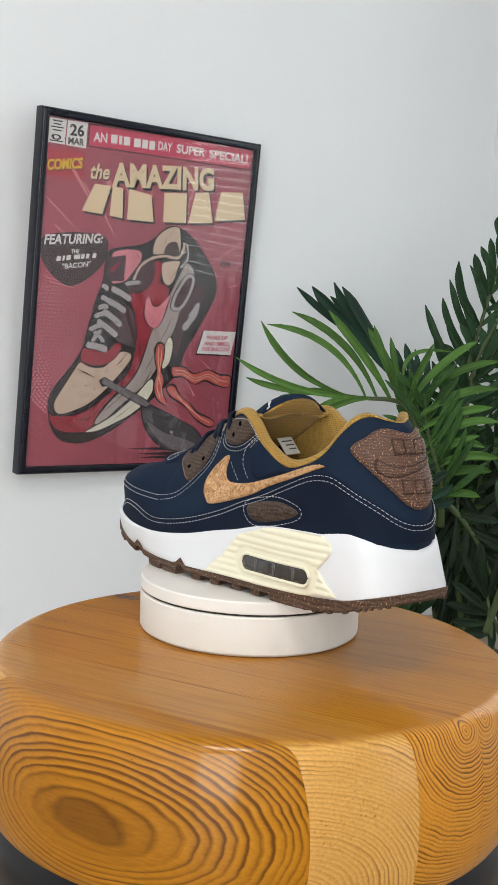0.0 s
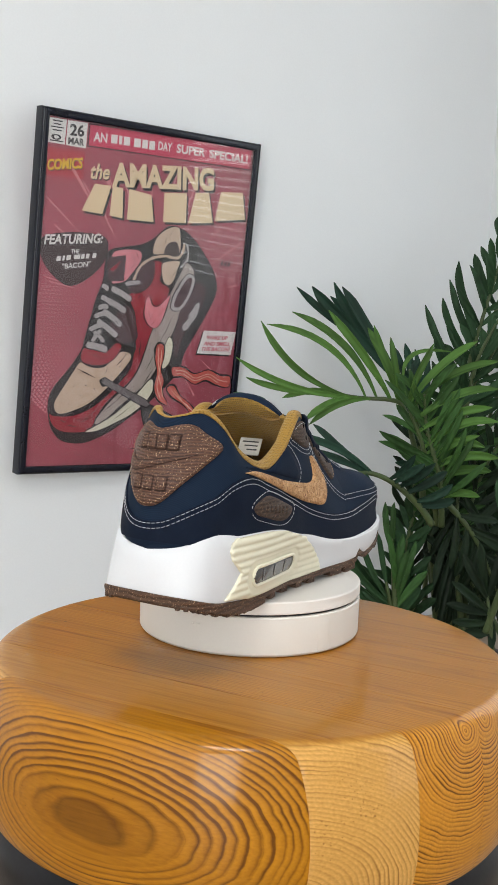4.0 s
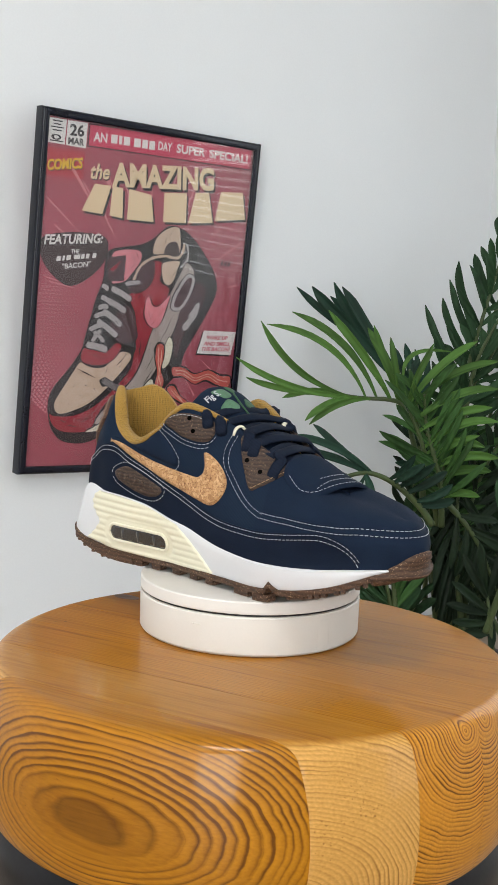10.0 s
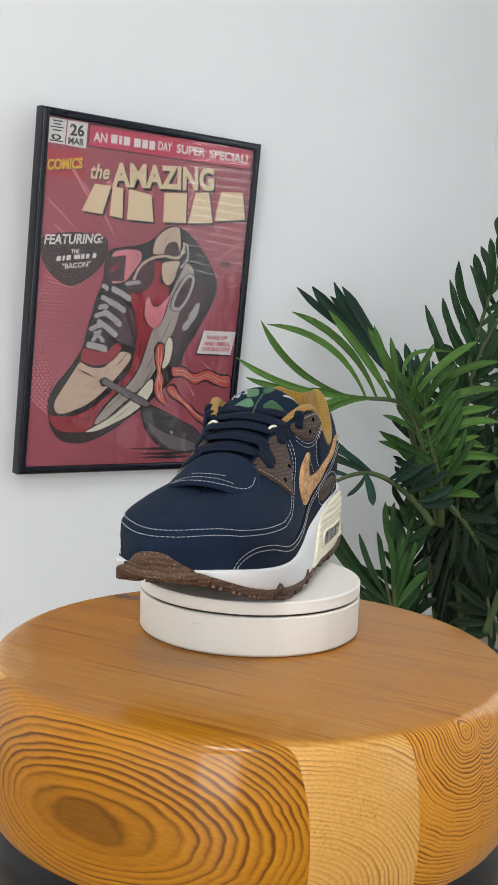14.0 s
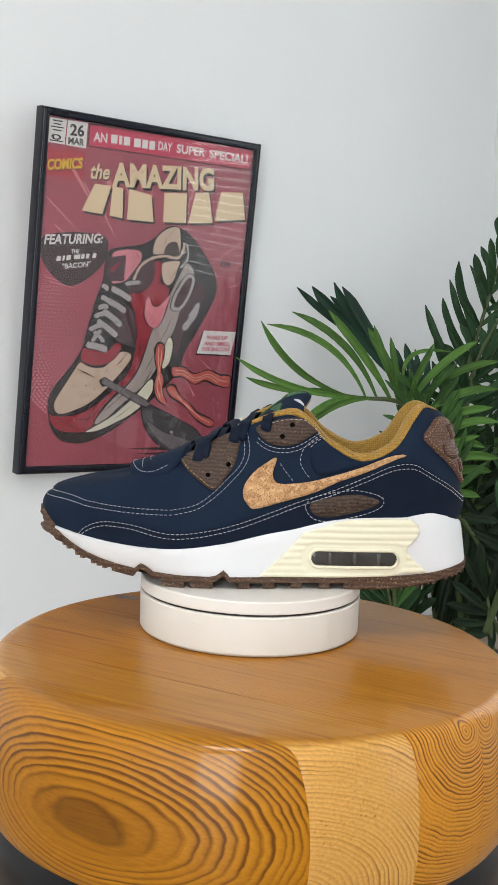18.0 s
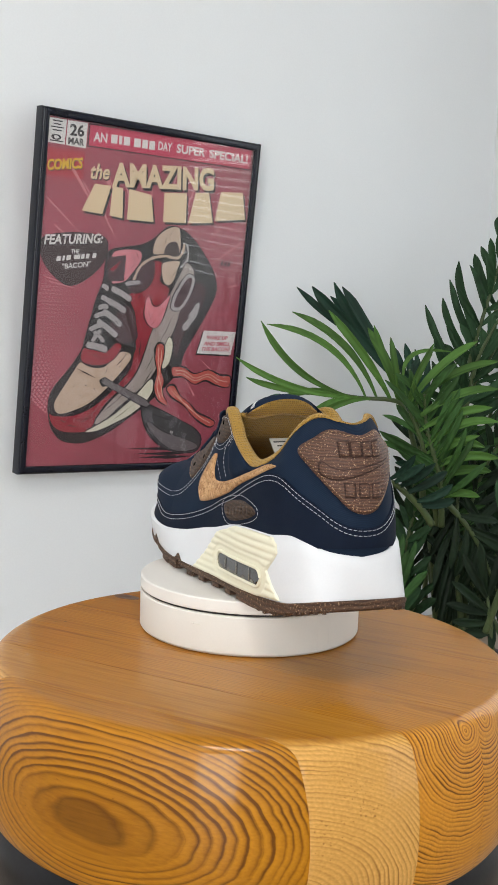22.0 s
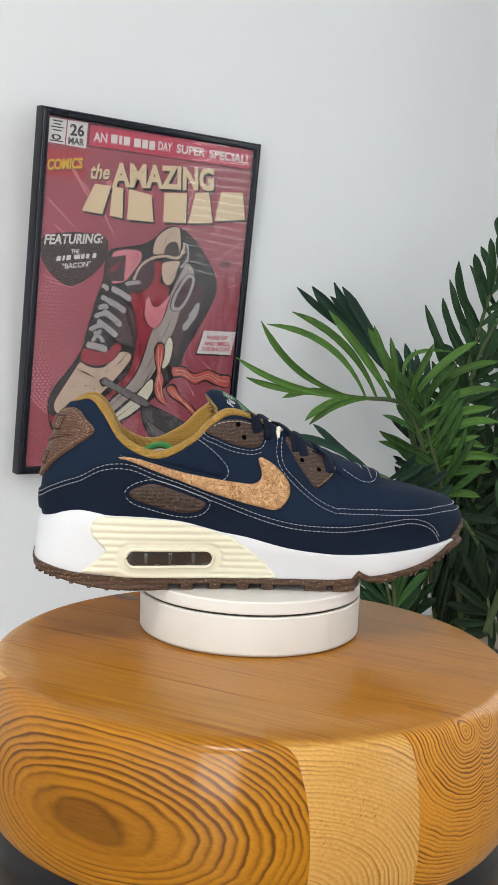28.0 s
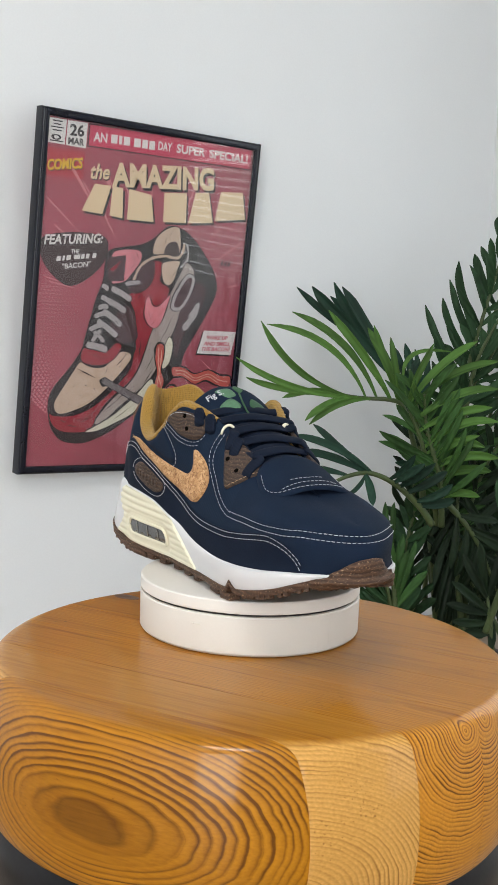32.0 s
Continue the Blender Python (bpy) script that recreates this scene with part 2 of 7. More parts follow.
M_WHITE = plain("white_midsole_foam", (0.66, 0.67, 0.69), 0.5, 0.02, 800, 30, 0.06)
M_CREAM = plain("cream_rubber", (0.74, 0.705, 0.545), 0.5, 0.03, 700, 30, 0.05)
M_GUM = ribbed_brown("brown_cork_rubber", (0.072, 0.036, 0.020), 0.0030, "Z", speck=0.5)
M_HIDE = ribbed_brown("brown_woodgrain_leather", (0.047, 0.027, 0.018), 0.0024, "Z", speck=0.22)
M_HEELP = ribbed_brown("copper_brown_patch", (0.088, 0.038, 0.022), 0.0017, "Z", speck=0.6, rough=0.6, strength=0.6)
M_MARK_SHADE = ribbed_brown("mark_shade_brown", (0.046, 0.020, 0.013), 0.0017, "Z", speck=0.0, rough=0.85)
M_CORK = cork("pressed_cork")
M_THREAD = plain("white_thread", (0.52, 0.53, 0.56), 0.7, 0.1, 2500, 300, 0.2)
M_TAN = plain("tan_thread", (0.42, 0.27, 0.14), 0.7, 0.15, 2500, 300, 0.2)
M_AIR = plain("smoky_air_unit", (0.030, 0.028, 0.027), 0.12, 0.4, 60, 40, 0.05, coat=0.6)
M_AIRP = plain("air_unit_pillar", (0.06, 0.06, 0.062), 0.2, 0.3, 90, 40, 0.05, coat=0.5)
M_DARK = plain("eyelet_dark", (0.003, 0.003, 0.003), 0.9, 0.1, 300, 30, 0.0, spec=0.0)
M_LEAFTHREAD = plain("green_embroidery", (0.022, 0.085, 0.032), 0.6, 0.35, 1500, 120, 0.5)
M_MINT = plain("mint_embroidery", (0.075, 0.175, 0.095), 0.6, 0.3, 1500, 120, 0.5)
M_INSOLE = plain("mustard_insole", (0.30, 0.17, 0.03), 0.85, 0.15, 900, 60, 0.3)
M_GREEN = plain("green_insole_print", (0.05, 0.28, 0.07), 0.6, 0.1, 900, 60, 0.1)


# ---- mesh helpers ----
def part(name, bm, material, parent=None, label="", smooth=True, sharp=0.75):
    me = bpy.data.meshes.new(name)
    if smooth:
        for e in bm.edges:
            if len(e.link_faces) == 2 and e.calc_face_angle(0) > sharp:
                e.smooth = False
    bm.to_mesh(me)
    bm.free()
    if smooth:
        for p in me.polygons:
            p.use_smooth = True
    if material:
        me.materials.append(material)
    ob = new(name, me)
    if parent:
        ob.parent = parent
    if label:
        ob["label"] = label
    return ob


def raw(name, verts, faces, material, parent=None, label="", smooth=True):
    me = bpy.data.meshes.new(name)
    me.from_pydata([tuple(v) for v in verts], [], faces)
    me.update()
    if smooth:
        for p in me.polygons:
            p.use_smooth = True
    me.materials.append(material)
    ob = new(name, me)
    if parent:
        ob.parent = parent
    if label:
        ob["label"] = label
    return ob


def box_bm(x0, y0, z0, x1, y1, z1, bevel=0.0, bm=None, seg=2):
    bm = bm or bmesh.new()
    r = bmesh.ops.create_cube(bm, size=1)
    bmesh.ops.scale(bm, verts=r["verts"], vec=(x1 - x0, y1 - y0, z1 - z0))
    bmesh.ops.translate(bm, verts=r["verts"], vec=((x0 + x1) / 2, (y0 + y1) / 2, (z0 + z1) / 2))
    if bevel:
        es = list({e for v in r["verts"] for e in v.link_edges})
        bmesh.ops.bevel(bm, geom=es, offset=bevel, segments=seg, affect="EDGES", profile=0.7)
    return bm


def lathe(profile, steps=96):
    """Turn (radius, z) pairs round the z axis; ends on the axis are closed."""
    bm = bmesh.new()
    rings = []
    for r, z in profile:
        if r < 1e-6:
            rings.append([bm.verts.new((0, 0, z))])
        else:
            rings.append([bm.verts.new((r * math.cos(2 * math.pi * i / steps), r * math.sin(2 * math.pi * i / steps), z)) for i in range(steps)])
    for a, b in zip(rings, rings[1:]):
        for i in range(steps):
            j = (i + 1) % steps
            if len(a) == 1 and len(b) > 1:
                bm.faces.new((a[0], b[i], b[j]))
            elif len(b) == 1 and len(a) > 1:
                bm.faces.new((a[i], b[0], a[j]))
            elif len(a) > 1:
                bm.faces.new((a[i], b[i], b[j], a[j]))
    bmesh.ops.recalc_face_normals(bm, faces=bm.faces)
    return bm


def spline(keys, n, closed=False):
    """n points on a smooth curve through the keys (Catmull-Rom)."""
    k = [Vector(p) for p in keys]
    m = len(k)
    out = []
    span = m if closed else m - 1
    for i in range(n):
        s = i * span / (n if closed else n - 1)
        j = min(int(s), span - 1)
        f = s - j
        if closed:
            p0, p1, p2, p3 = k[(j - 1) % m], k[j % m], k[(j + 1) % m], k[(j + 2) % m]
        else:
            p1, p2 = k[j], k[j + 1]
            p0 = k[j - 1] if j else p1 * 2 - p2
            p3 = k[j + 2] if j + 2 < m else p2 * 2 - p1
        out.append(0.5 * (2 * p1 + (p2 - p0) * f + (2 * p0 - 5 * p1 + 4 * p2 - p3) * f * f + (3 * p1 - p0 - 3 * p2 + p3) * f ** 3))
    return out


def even(points, step, closed=False):
    """The polyline again with points at even steps."""
    pts = list(points) + ([points[0]] if closed else [])
    cum = [0.0]
    for a, b in zip(pts, pts[1:]):
        cum.append(cum[-1] + (b - a).length)
    n = max(3, round(cum[-1] / step))
    out, j = [], 0
    for i in range(n if closed else n + 1):
        s = cum[-1] * i / n
        while j < len(cum) - 2 and cum[j + 1] < s:
            j += 1
        d = cum[j + 1] - cum[j]
        out.append(pts[j].lerp(pts[j + 1], (s - cum[j]) / d if d > 1e-9 else 0))
    return out


def tube(points, radii, steps=8, flat=1.0, up=Vector((0, 0, 1)), bm=None, caps=True):
    """A round or flattened cord along points."""
    bm = bm or bmesh.new()
    n = len(points)
    rings = []
    for i, p in enumerate(points):
        t = (points[min(i + 1, n - 1)] - points[max(i - 1, 0)]).normalized()
        u = up[i] if isinstance(up, list) else up
        s = t.cross(u)
        s = s.normalized() if s.length > 1e-5 else t.orthogonal().normalized()
        w = s.cross(t).normalized()
        r = radii[i] if isinstance(radii, (list, tuple)) else radii
        rings.append([bm.verts.new(p + s * (r * math.cos(a)) + w * (r * flat * math.sin(a))) for a in (2 * math.pi * q / steps for q in range(steps))])
    for a, b in zip(rings, rings[1:]):
        for i in range(steps):
            j = (i + 1) % steps
            bm.faces.new((a[i], a[j], b[j], b[i]))
    if caps:
        bm.faces.new(list(reversed(rings[0])))
        bm.faces.new(rings[-1])
    return bm


# ---- room ----
def wall_box(name, x0, x1, y0, y1, z0, z1, mat):
    ob = part(name, box_bm(x0, y0, z0, x1, y1, z1), mat, smooth=False)
    ob.matrix_world = ROOM
    return ob


tagged(wall_box("wall_north", FAR_X - 0.12, CORNER_X, WALL_Y, WALL_Y + 0.12, -0.002, CEIL, M_WALL), "plain white painted wall behind the poster and palm", "wall", kind="structure")
wy0, wy1, wz0, wz1 = WIN_Y - WIN_W / 2, WIN_Y + WIN_W / 2, WIN_Z - WIN_H / 2, WIN_Z + WIN_H / 2
east = bmesh.new()
for q in ((BACK_Y - 0.12, wy0, -0.002, CEIL), (wy1, WALL_Y + 0.12, -0.002, CEIL), (wy0, wy1, -0.002, wz0), (wy0, wy1, wz1, CEIL)):
    box_bm(CORNER_X, q[0], q[2], CORNER_X + REVEAL + 0.06, q[1], q[3], bm=east)
ew = part("wall_east", east, M_WALL, smooth=False)
ew.matrix_world = ROOM
tagged(ew, "white painted wall with a window beside the palm", "wall", kind="structure")
south = bmesh.new()
for q in ((FAR_X, WX - WW / 2, -0.002, CEIL), (WX + WW / 2, DX - DW / 2, -0.002, CEIL), (DX + DW / 2, CORNER_X, -0.002, CEIL), (WX - WW / 2, WX + WW / 2, -0.002, WZ - WH / 2), (WX - WW / 2, WX + WW / 2, WZ + WH / 2, CEIL), (DX - DW / 2, DX + DW / 2, -0.002, WZ - WH / 2), (DX - DW / 2, DX + DW / 2, WZ + WH / 2, CEIL)):
    box_bm(q[0], BACK_Y - 0.12, q[2], q[1], BACK_Y, q[3], bm=south)
sw = part("wall_south", south, M_WALL, smooth=False)
sw.matrix_world = ROOM
tagged(sw, "white painted wall with two added glazed doors", "wall", kind="structure")
tagged(wall_box("wall_west", FAR_X - 0.12, FAR_X, BACK_Y - 0.12, WALL_Y, -0.002, CEIL, M_WALL), "plain white painted wall", "wall", kind="structure")
tagged(wall_box("floor", FAR_X - 0.12, CORNER_X + REVEAL + 0.06, BACK_Y - 0.12, WALL_Y + 0.12, -0.1, 0, M_FLOOR), "brown wooden floor under the stool", "floor", kind="structure")
tagged(wall_box("ceiling", FAR_X - 0.12, CORNER_X + REVEAL + 0.06, BACK_Y - 0.12, WALL_Y + 0.12, CEIL, CEIL + 0.1, M_CEIL), "white painted ceiling", "ceiling", kind="structure")
win = new("window_1")
win.matrix_world = ROOM
tagged(win, "white framed window with horizontal blind slats", "window", kind="structure")
for name, q in (("window_frame", (wy0, wy0 + 0.05, wz0, wz1)), ("window_frame", (wy1 - 0.05, wy1, wz0, wz1)), ("window_frame", (wy0 + 0.05, wy1 - 0.05, wz0, wz0 + 0.05)), ("window_frame", (wy0 + 0.05, wy1 - 0.05, wz1 - 0.05, wz1)), ("window_mullion", (WIN_Y - 0.02, WIN_Y + 0.02, wz0 + 0.05, wz1 - 0.05))):
    part(name, box_bm(CORNER_X + REVEAL - 0.035, q[0], q[2], CORNER_X + REVEAL, q[1], q[3], 0.004), M_TRIM, win, smooth=False)
slat = box_bm(-0.0135, -WIN_W / 2 + 0.012, -0.0006, 0.0135, WIN_W / 2 - 0.012, 0.0006)
first = None
for i in range(50):
    z = wz0 + 0.02 + i * 0.025
    if z > wz1 - 0.01:
        break
    if first is None:
        s = first = part("blind_slat", slat, M_TRIM, win, smooth=False)
    else:
        s = new("blind_slat", first.data)
        s.parent = win
    s.matrix_basis = pose(CORNER_X + REVEAL - 0.07, WIN_Y, z, 0, -38, 0)
# neither door is in view; both are added to carry the fill lights
for name, mx, mw in (("window_2", WX, WW), ("window_3", DX, DW)):
    leaf_door = new(name)
    leaf_door.matrix_world = ROOM
    tagged(leaf_door, "added white framed glazed door, unseen, round a fill light", "window", kind="structure")
    a, b, c, d = mx - mw / 2, mx + mw / 2, WZ - WH / 2, WZ + WH / 2
    for name, q in (("window_frame", (a, a + 0.05, c, d)), ("window_frame", (b - 0.05, b, c, d)), ("window_frame", (a + 0.05, b - 0.05, c, c + 0.05)), ("window_frame", (a + 0.05, b - 0.05, d - 0.05, d)), ("window_mullion", (mx - 0.025, mx + 0.025, c + 0.05, d - 0.05))):
        part(name, box_bm(q[0], BACK_Y - 0.04, q[2], q[1], BACK_Y - 0.005, q[3], 0.004), M_TRIM, leaf_door, smooth=False)
# unseen white surround, added for the ceiling fill
lamp = new("ceiling_light")
lamp.matrix_world = ROOM @ pose(-0.9, -0.9, CEIL)
tagged(lamp, "added square white ceiling light, unseen", "ceiling light")
lf = bmesh.new()
for q in ((-0.3, -0.3, 0.3, -0.28), (-0.3, 0.28, 0.3, 0.3), (-0.3, -0.28, -0.28, 0.28), (0.28, -0.28, 0.3, 0.28)):
    box_bm(q[0], q[1], -0.03, q[2], q[3], -0.001, bm=lf)
part("frame", lf, M_TRIM, lamp, smooth=False)

# ---- stool ----
STOOL = (0.003, -0.049)
GRAIN = -28.2        # degrees: the way the planks run
SH = 0.089


def stool_profile():
    pr = [(0, 0.0), (0.06, 0.0), (0.12, 0.0), (0.1515, 0.0)]
    for i in range(1, 9):
        a = i * math.pi / 18
        pr.append((0.1515 + 0.0105 * math.sin(a), -0.0105 * (1 - math.cos(a))))
    pr += [(0.1632, -0.0145), (0.1646, -0.022), (0.1659, -0.031), (0.1668, -0.042), (0.1672, -0.055), (0.1669, -0.066), (0.1658, -0.077), (0.1642, -0.085), (0.1615, -SH), (0, -SH)]
    return pr


stool = new("wooden_drum_stool")
stool.matrix_world = pose(STOOL[0], STOOL[1], TZ)
tagged(stool, "round varnished pine drum stool on a black base", "stool")
full = lathe(stool_profile(), 200)
# plank cuts across the grain, with the pith height and offset of each plank
cuts = [-0.30, -0.060, -0.0125, 0.0347, 0.083, 0.1295, 0.30]
piths = [(-0.13, -0.14), (-0.05, -0.15), (0.026, -0.004), (0.046, -0.006), (0.136, -0.080), (0.1965, -0.047)]
# right-hand planks toned up: the reflection on the side is in their colour
tones = [0.95, 0.95, 1.10, 1.14, 1.14, 0.95]
rings = [0.005, 0.0048, 0.0024, 0.0022, 0.0023, 0.0029]
pales = [(0.50, 0.21, 0.018)] * 2 + [(0.58, 0.25, 0.024)] * 2 + [(0.61, 0.335, 0.088), (0.50, 0.206, 0.009)]     # one plank is paler, with a window's reflection put into its colour
bolds = [0.8, 0.8, 0.95, 1.0, 0.70, 1.0]
wood_turn = pose(0, 0, 0, 0, 0, GRAIN)
for i in range(6):
    bm = full.copy()
    bmesh.ops.transform(bm, matrix=wood_turn.inverted(), verts=bm.verts)
    lo, hi = cuts[i], cuts[i + 1]
    for co, no in ((lo + 0.00012, -1), (hi - 0.00012, 1)):
        bmesh.ops.bisect_plane(bm, geom=bm.verts[:] + bm.edges[:] + bm.faces[:], plane_co=(0, -co, 0), plane_no=(0, -no, 0), clear_outer=True)
        ed = [e for e in bm.edges if e.is_boundary]
        bmesh.ops.holes_fill(bm, edges=ed, sides=0)
    py, pz = piths[i]
    bmesh.ops.translate(bm, verts=bm.verts, vec=(0, py, -pz))
    ob = part("wood_block", bm, wood("pine_block", tones[i], rings[i], 0.0325 if i == 5 else 0.0, bolds[i], pales[i]), stool)
    ob.matrix_basis = wood_turn @ pose(0, -py, pz)
full.free()
knot = part("wood_knot", lathe([(0, 0.0004), (0.0046, 0.0003), (0.0056, 0.0001), (0.0056, -0.0005), (0, -0.0005)], 24), M_KNOT, stool, "small dark knot")
knot.matrix_basis = pose(-0.0893 - STOOL[0], 0.0600 - STOOL[1], 0, 0, 0, GRAIN) @ Matrix.Diagonal((1.9, 1.0, 1.0, 1.0))
part("base", lathe([(0, -SH - 0.0005), (0.150, -SH - 0.0005), (0.158, -SH - 0.001), (0.1622, -SH - 0.006), (0.1630, -0.110), (0.1628, -0.130), (0.1612, -0.150), (0.157, -0.175), (0.148, -0.21), (0.140, -0.27), (0.138, -0.35), (0.150, -TZ + 0.02), (0.150, -TZ), (0, -TZ)]), M_BLACK, stool, "black painted round base")

# ---- turntable ----
turn = new("display_turntable")
turn.matrix_world = pose(0, 0, TZ)
tagged(turn, "round off-white motorised display turntable on the stool", "turntable")
part("base", lathe([(0, 0.0004), (0.0715, 0.0004), (0.0724, 0.0012), (0.0730, 0.0022), (0.0732, 0.0245), (0.0727, 0.0254), (0.071, 0.0256), (0, 0.0256)], 128), M_TURN, turn, sharp=0.2)
# near-black disc in the seam: the gap's shade is put into its colour
part("shadow_gap", lathe([(0, 0.0256), (0.0712, 0.0256), (0.0712, 0.0270), (0, 0.0270)], 96), M_GAP, turn, "dark gap")
PLATE_Z = 0.0352
plate = part("plate", lathe([(0, 0.0269), (0.0712, 0.0269), (0.0727, 0.0271), (0.0732, 0.0278), (0.0732, 0.0343), (0.0727, 0.0350), (0.0718, PLATE_Z), (0, PLATE_Z)], 128), M_TURNTOP, turn, "white turning plate", sharp=0.2)
sw_bm = tube([Vector((0, 0.0004, z)) for z in (0.0015, 0.002, 0.005, 0.012, 0.018, 0.0212, 0.0216)], [0.0048, 0.005, 0.0051, 0.0051, 0.0051, 0.005, 0.0046], 16, 0.115, up=Vector((0, 1, 0)))
sb = part("side_tab", sw_bm, M_TURN, turn)
sb.matrix_basis = pose(0, 0, 0, 0, 0, 40) @ pose(0, -0.0731, 0)
slot = part("seam_mark", box_bm(-0.0027, -0.0006, -0.0003, 0.0027, 0.0004, 0.0003), M_TURN, turn, smooth=False)
slot.matrix_basis = pose(0, 0, 0, 0, 0, -26) @ pose(0, -0.0732, 0.0185)

# ---- sneaker ---- (millimetres in the guides; x to the toe, y to the left side, origin on the turning axis)
shoe = new("sneaker")
tagged(shoe, "navy low-top sneaker with cork stripe and mustard lining on the turntable", "shoe")


def table(keys, x):
    """Smooth value at x from (x, value) pairs."""
    k = sorted(keys)
    if x <= k[0][0]:
        return k[0][1]
    if x >= k[-1][0]:
        return k[-1][1]
    i = max(j for j in range(len(k) - 1) if k[j][0] <= x)
    (x1, y1), (x2, y2) = k[i], k[i + 1]
    x0, y0 = k[i - 1] if i else (2 * x1 - x2, 2 * y1 - y2)
    x3, y3 = k[i + 2] if i + 2 < len(k) else (2 * x2 - x1, 2 * y2 - y1)
    d = x2 - x1
    m1, m2 = (y2 - y0) / (x2 - x0) * d, (y3 - y1) / (x3 - x1) * d
    f = (x - x1) / d
    return (2 * f ** 3 - 3 * f * f + 1) * y1 + (f ** 3 - 2 * f * f + f) * m1 + (3 * f * f - 2 * f ** 3) * y2 + (f ** 3 - f * f) * m2


MID = [(-145, -13), (-90, -10.5), (0, -6), (60, -2), (110, -3.7), (145, -5.5)]      # the foot's bent middle line
MIDSOLE = [(-145, -13), (-110, -11), (-85, -9.4), (-35, -3.6), (0, -1), (25, 0), (60, -2), (110, -3.7), (145, -5.5)]   # and that of the sole's lower edge
MIDTOP = [(-145, 86), (-130, 84), (-105, 83), (-87, 83), (-70, 82.5), (-52, 80.5), (-38, 77), (-24, 73), (-9, 70), (19, 64), (54, 60), (90, 62), (121, 66), (145, 69)]
MIDBOT = [(-146, 53.5), (-141, 52.5), (-133, 50.3), (-122, 47.5), (-112, 46), (-87, 44), (-51, 43), (41, 43), (60, 44.5), (84, 48), (104, 53), (118, 58.5), (130, 64), (146, 70)]
TOP = [(-120.5, 0, 149), (-117.5, 8.5, 150.5), (-109.5, 17, 152.5), (-102, 25.5, 145), (-90, 33, 128), (-69, 38, 120), (-48, 39.5, 129), (-35, 38.8, 141), (-20, 35.5, 147.5), (12, 23, 135), (52, 14, 112), (80, 0, 100.8), (110, 0, 96.2), (127, 0, 92)]
HIGH = [(-132.5, 0, 127), (-128, 13.5, 128), (-114.5, 26, 128.5), (-104, 34.5, 124), (-91, 38, 117), (-70, 40.5, 112), (-50, 40.5, 114), (-35, 40.3, 121), (-15, 38.8, 124), (18, 33, 114), (55, 34.5, 100), (88, 36.5, 94.5), (116, 27.5, 90.5), (136.5, 0, 87)]
LOW = [(-140.5, 0, 98), (-135.5, 15.5, 98.5), (-121, 29, 100), (-106, 34.8, 102), (-92, 38.5, 102), (-70, 41, 100), (-50, 41, 99), (-32, 41, 99), (-12, 40.5, 98), (22, 43.5, 87), (58, 45.3, 79.5), (90, 43.6, 79), (119, 31.8, 80), (142.5, 0, 79)]
BASE = [(-138.5, 0), (-135, 16.5), (-123, 29.5), (-107, 35), (-93, 38), (-70, 41), (-50, 41.5), (-32, 42), (-12, 43), (22, 46.5), (58, 48.8), (90, 46.4), (118, 32.8), (139, 0)]
MM = 0.001


def half_curve(keys, n):
    """Half an outline from heel to toe; mirrored ends make it run square to the middle line."""
    k = [Vector(p) for p in keys]
    flip = lambda v: Vector([v[0], -v[1], *v[2:]])
    full = [flip(k[1])] + k + [flip(k[-2])]
    out = []
    for i in range(n + 1):
        s = 1 + i * (len(k) - 1) / n
        j = min(int(s), len(k) - 1)
        f = s - j
        p0, p1, p2, p3 = full[j - 1], full[j], full[j + 1], full[j + 2]
        out.append(0.5 * (2 * p1 + (p2 - p0) * f + (2 * p0 - 5 * p1 + 4 * p2 - p3) * f * f + (3 * p1 - p0 - 3 * p2 + p3) * f ** 3))
    return out


NU = 104
c_top, c_high, c_low = half_curve(TOP, NU), half_curve(HIGH, NU), half_curve(LOW, NU)
HEELDIP = [(0, 77), (18, 79.5), (30, 84.5), (36, 85.5), (39, 84.5)]     # the sole's edge dips behind the heel


def sole_edge(x, y):
    z = table(MIDTOP, x)
    k = min(1.0, max(0.0, (-x - 100) / 16))
    return z + (table(HEELDIP, abs(y)) - z) * k


c_base = [Vector((p[0], p[1], sole_edge(p[0], p[1]) - 2.5)) for p in half_curve(BASE, NU)]
SOLEB = [(-144, 0), (-143.5, 15), (-139.5, 28), (-126, 36), (-98, 40), (-70, 41.4), (-50, 41.2), (-32, 41.0), (-12, 43.5), (22, 47.6), (58, 49.6), (90, 47), (119.5, 33.4), (140.5, 0)]
c_soleb = half_curve(SOLEB, NU)


def skin(i, v, side):
    """The upper's outer skin, in metres: i counts from heel to toe, v from sole edge to top line."""
    p = [c_base[i], c_low[i], c_high[i], c_top[i]]
    t = [0.0, 0.36, 0.70, 1.0]
    q = Vector((0, 0, 0))
    for a in range(4):
        w = 1.0
        for b in range(4):
            if a != b:
                w *= (v - t[b]) / (t[a] - t[b])
        q += p[a] * w
    if v > 0.70 and c_top[i].y < 14:
        s = (v - 0.70) / 0.30
        q.z += (1 - c_top[i].y / 14) * (p[3].z - p[2].z) * s * (1 - s)
    return Vector((q.x, side * max(q.y, 0) + table(MID, q.x), q.z)) * MM


def loop_points(fn):
    """Both sides as one ring: right side heel to toe, then left side back."""
    return [fn(i, -1) for i in range(NU + 1)] + [fn(i, 1) for i in range(NU - 1, 0, -1)]


def ring_mesh(rows, closed=True):
    verts = [v for r in rows for v in r]
    n = len(rows[0])
    faces = []
    for a in range(len(rows) - 1):
        for i in range(n if closed else n - 1):
            j = (i + 1) % n
            faces.append((a * n + i, a * n + j, (a + 1) * n + j, (a + 1) * n + i))
    return verts, faces


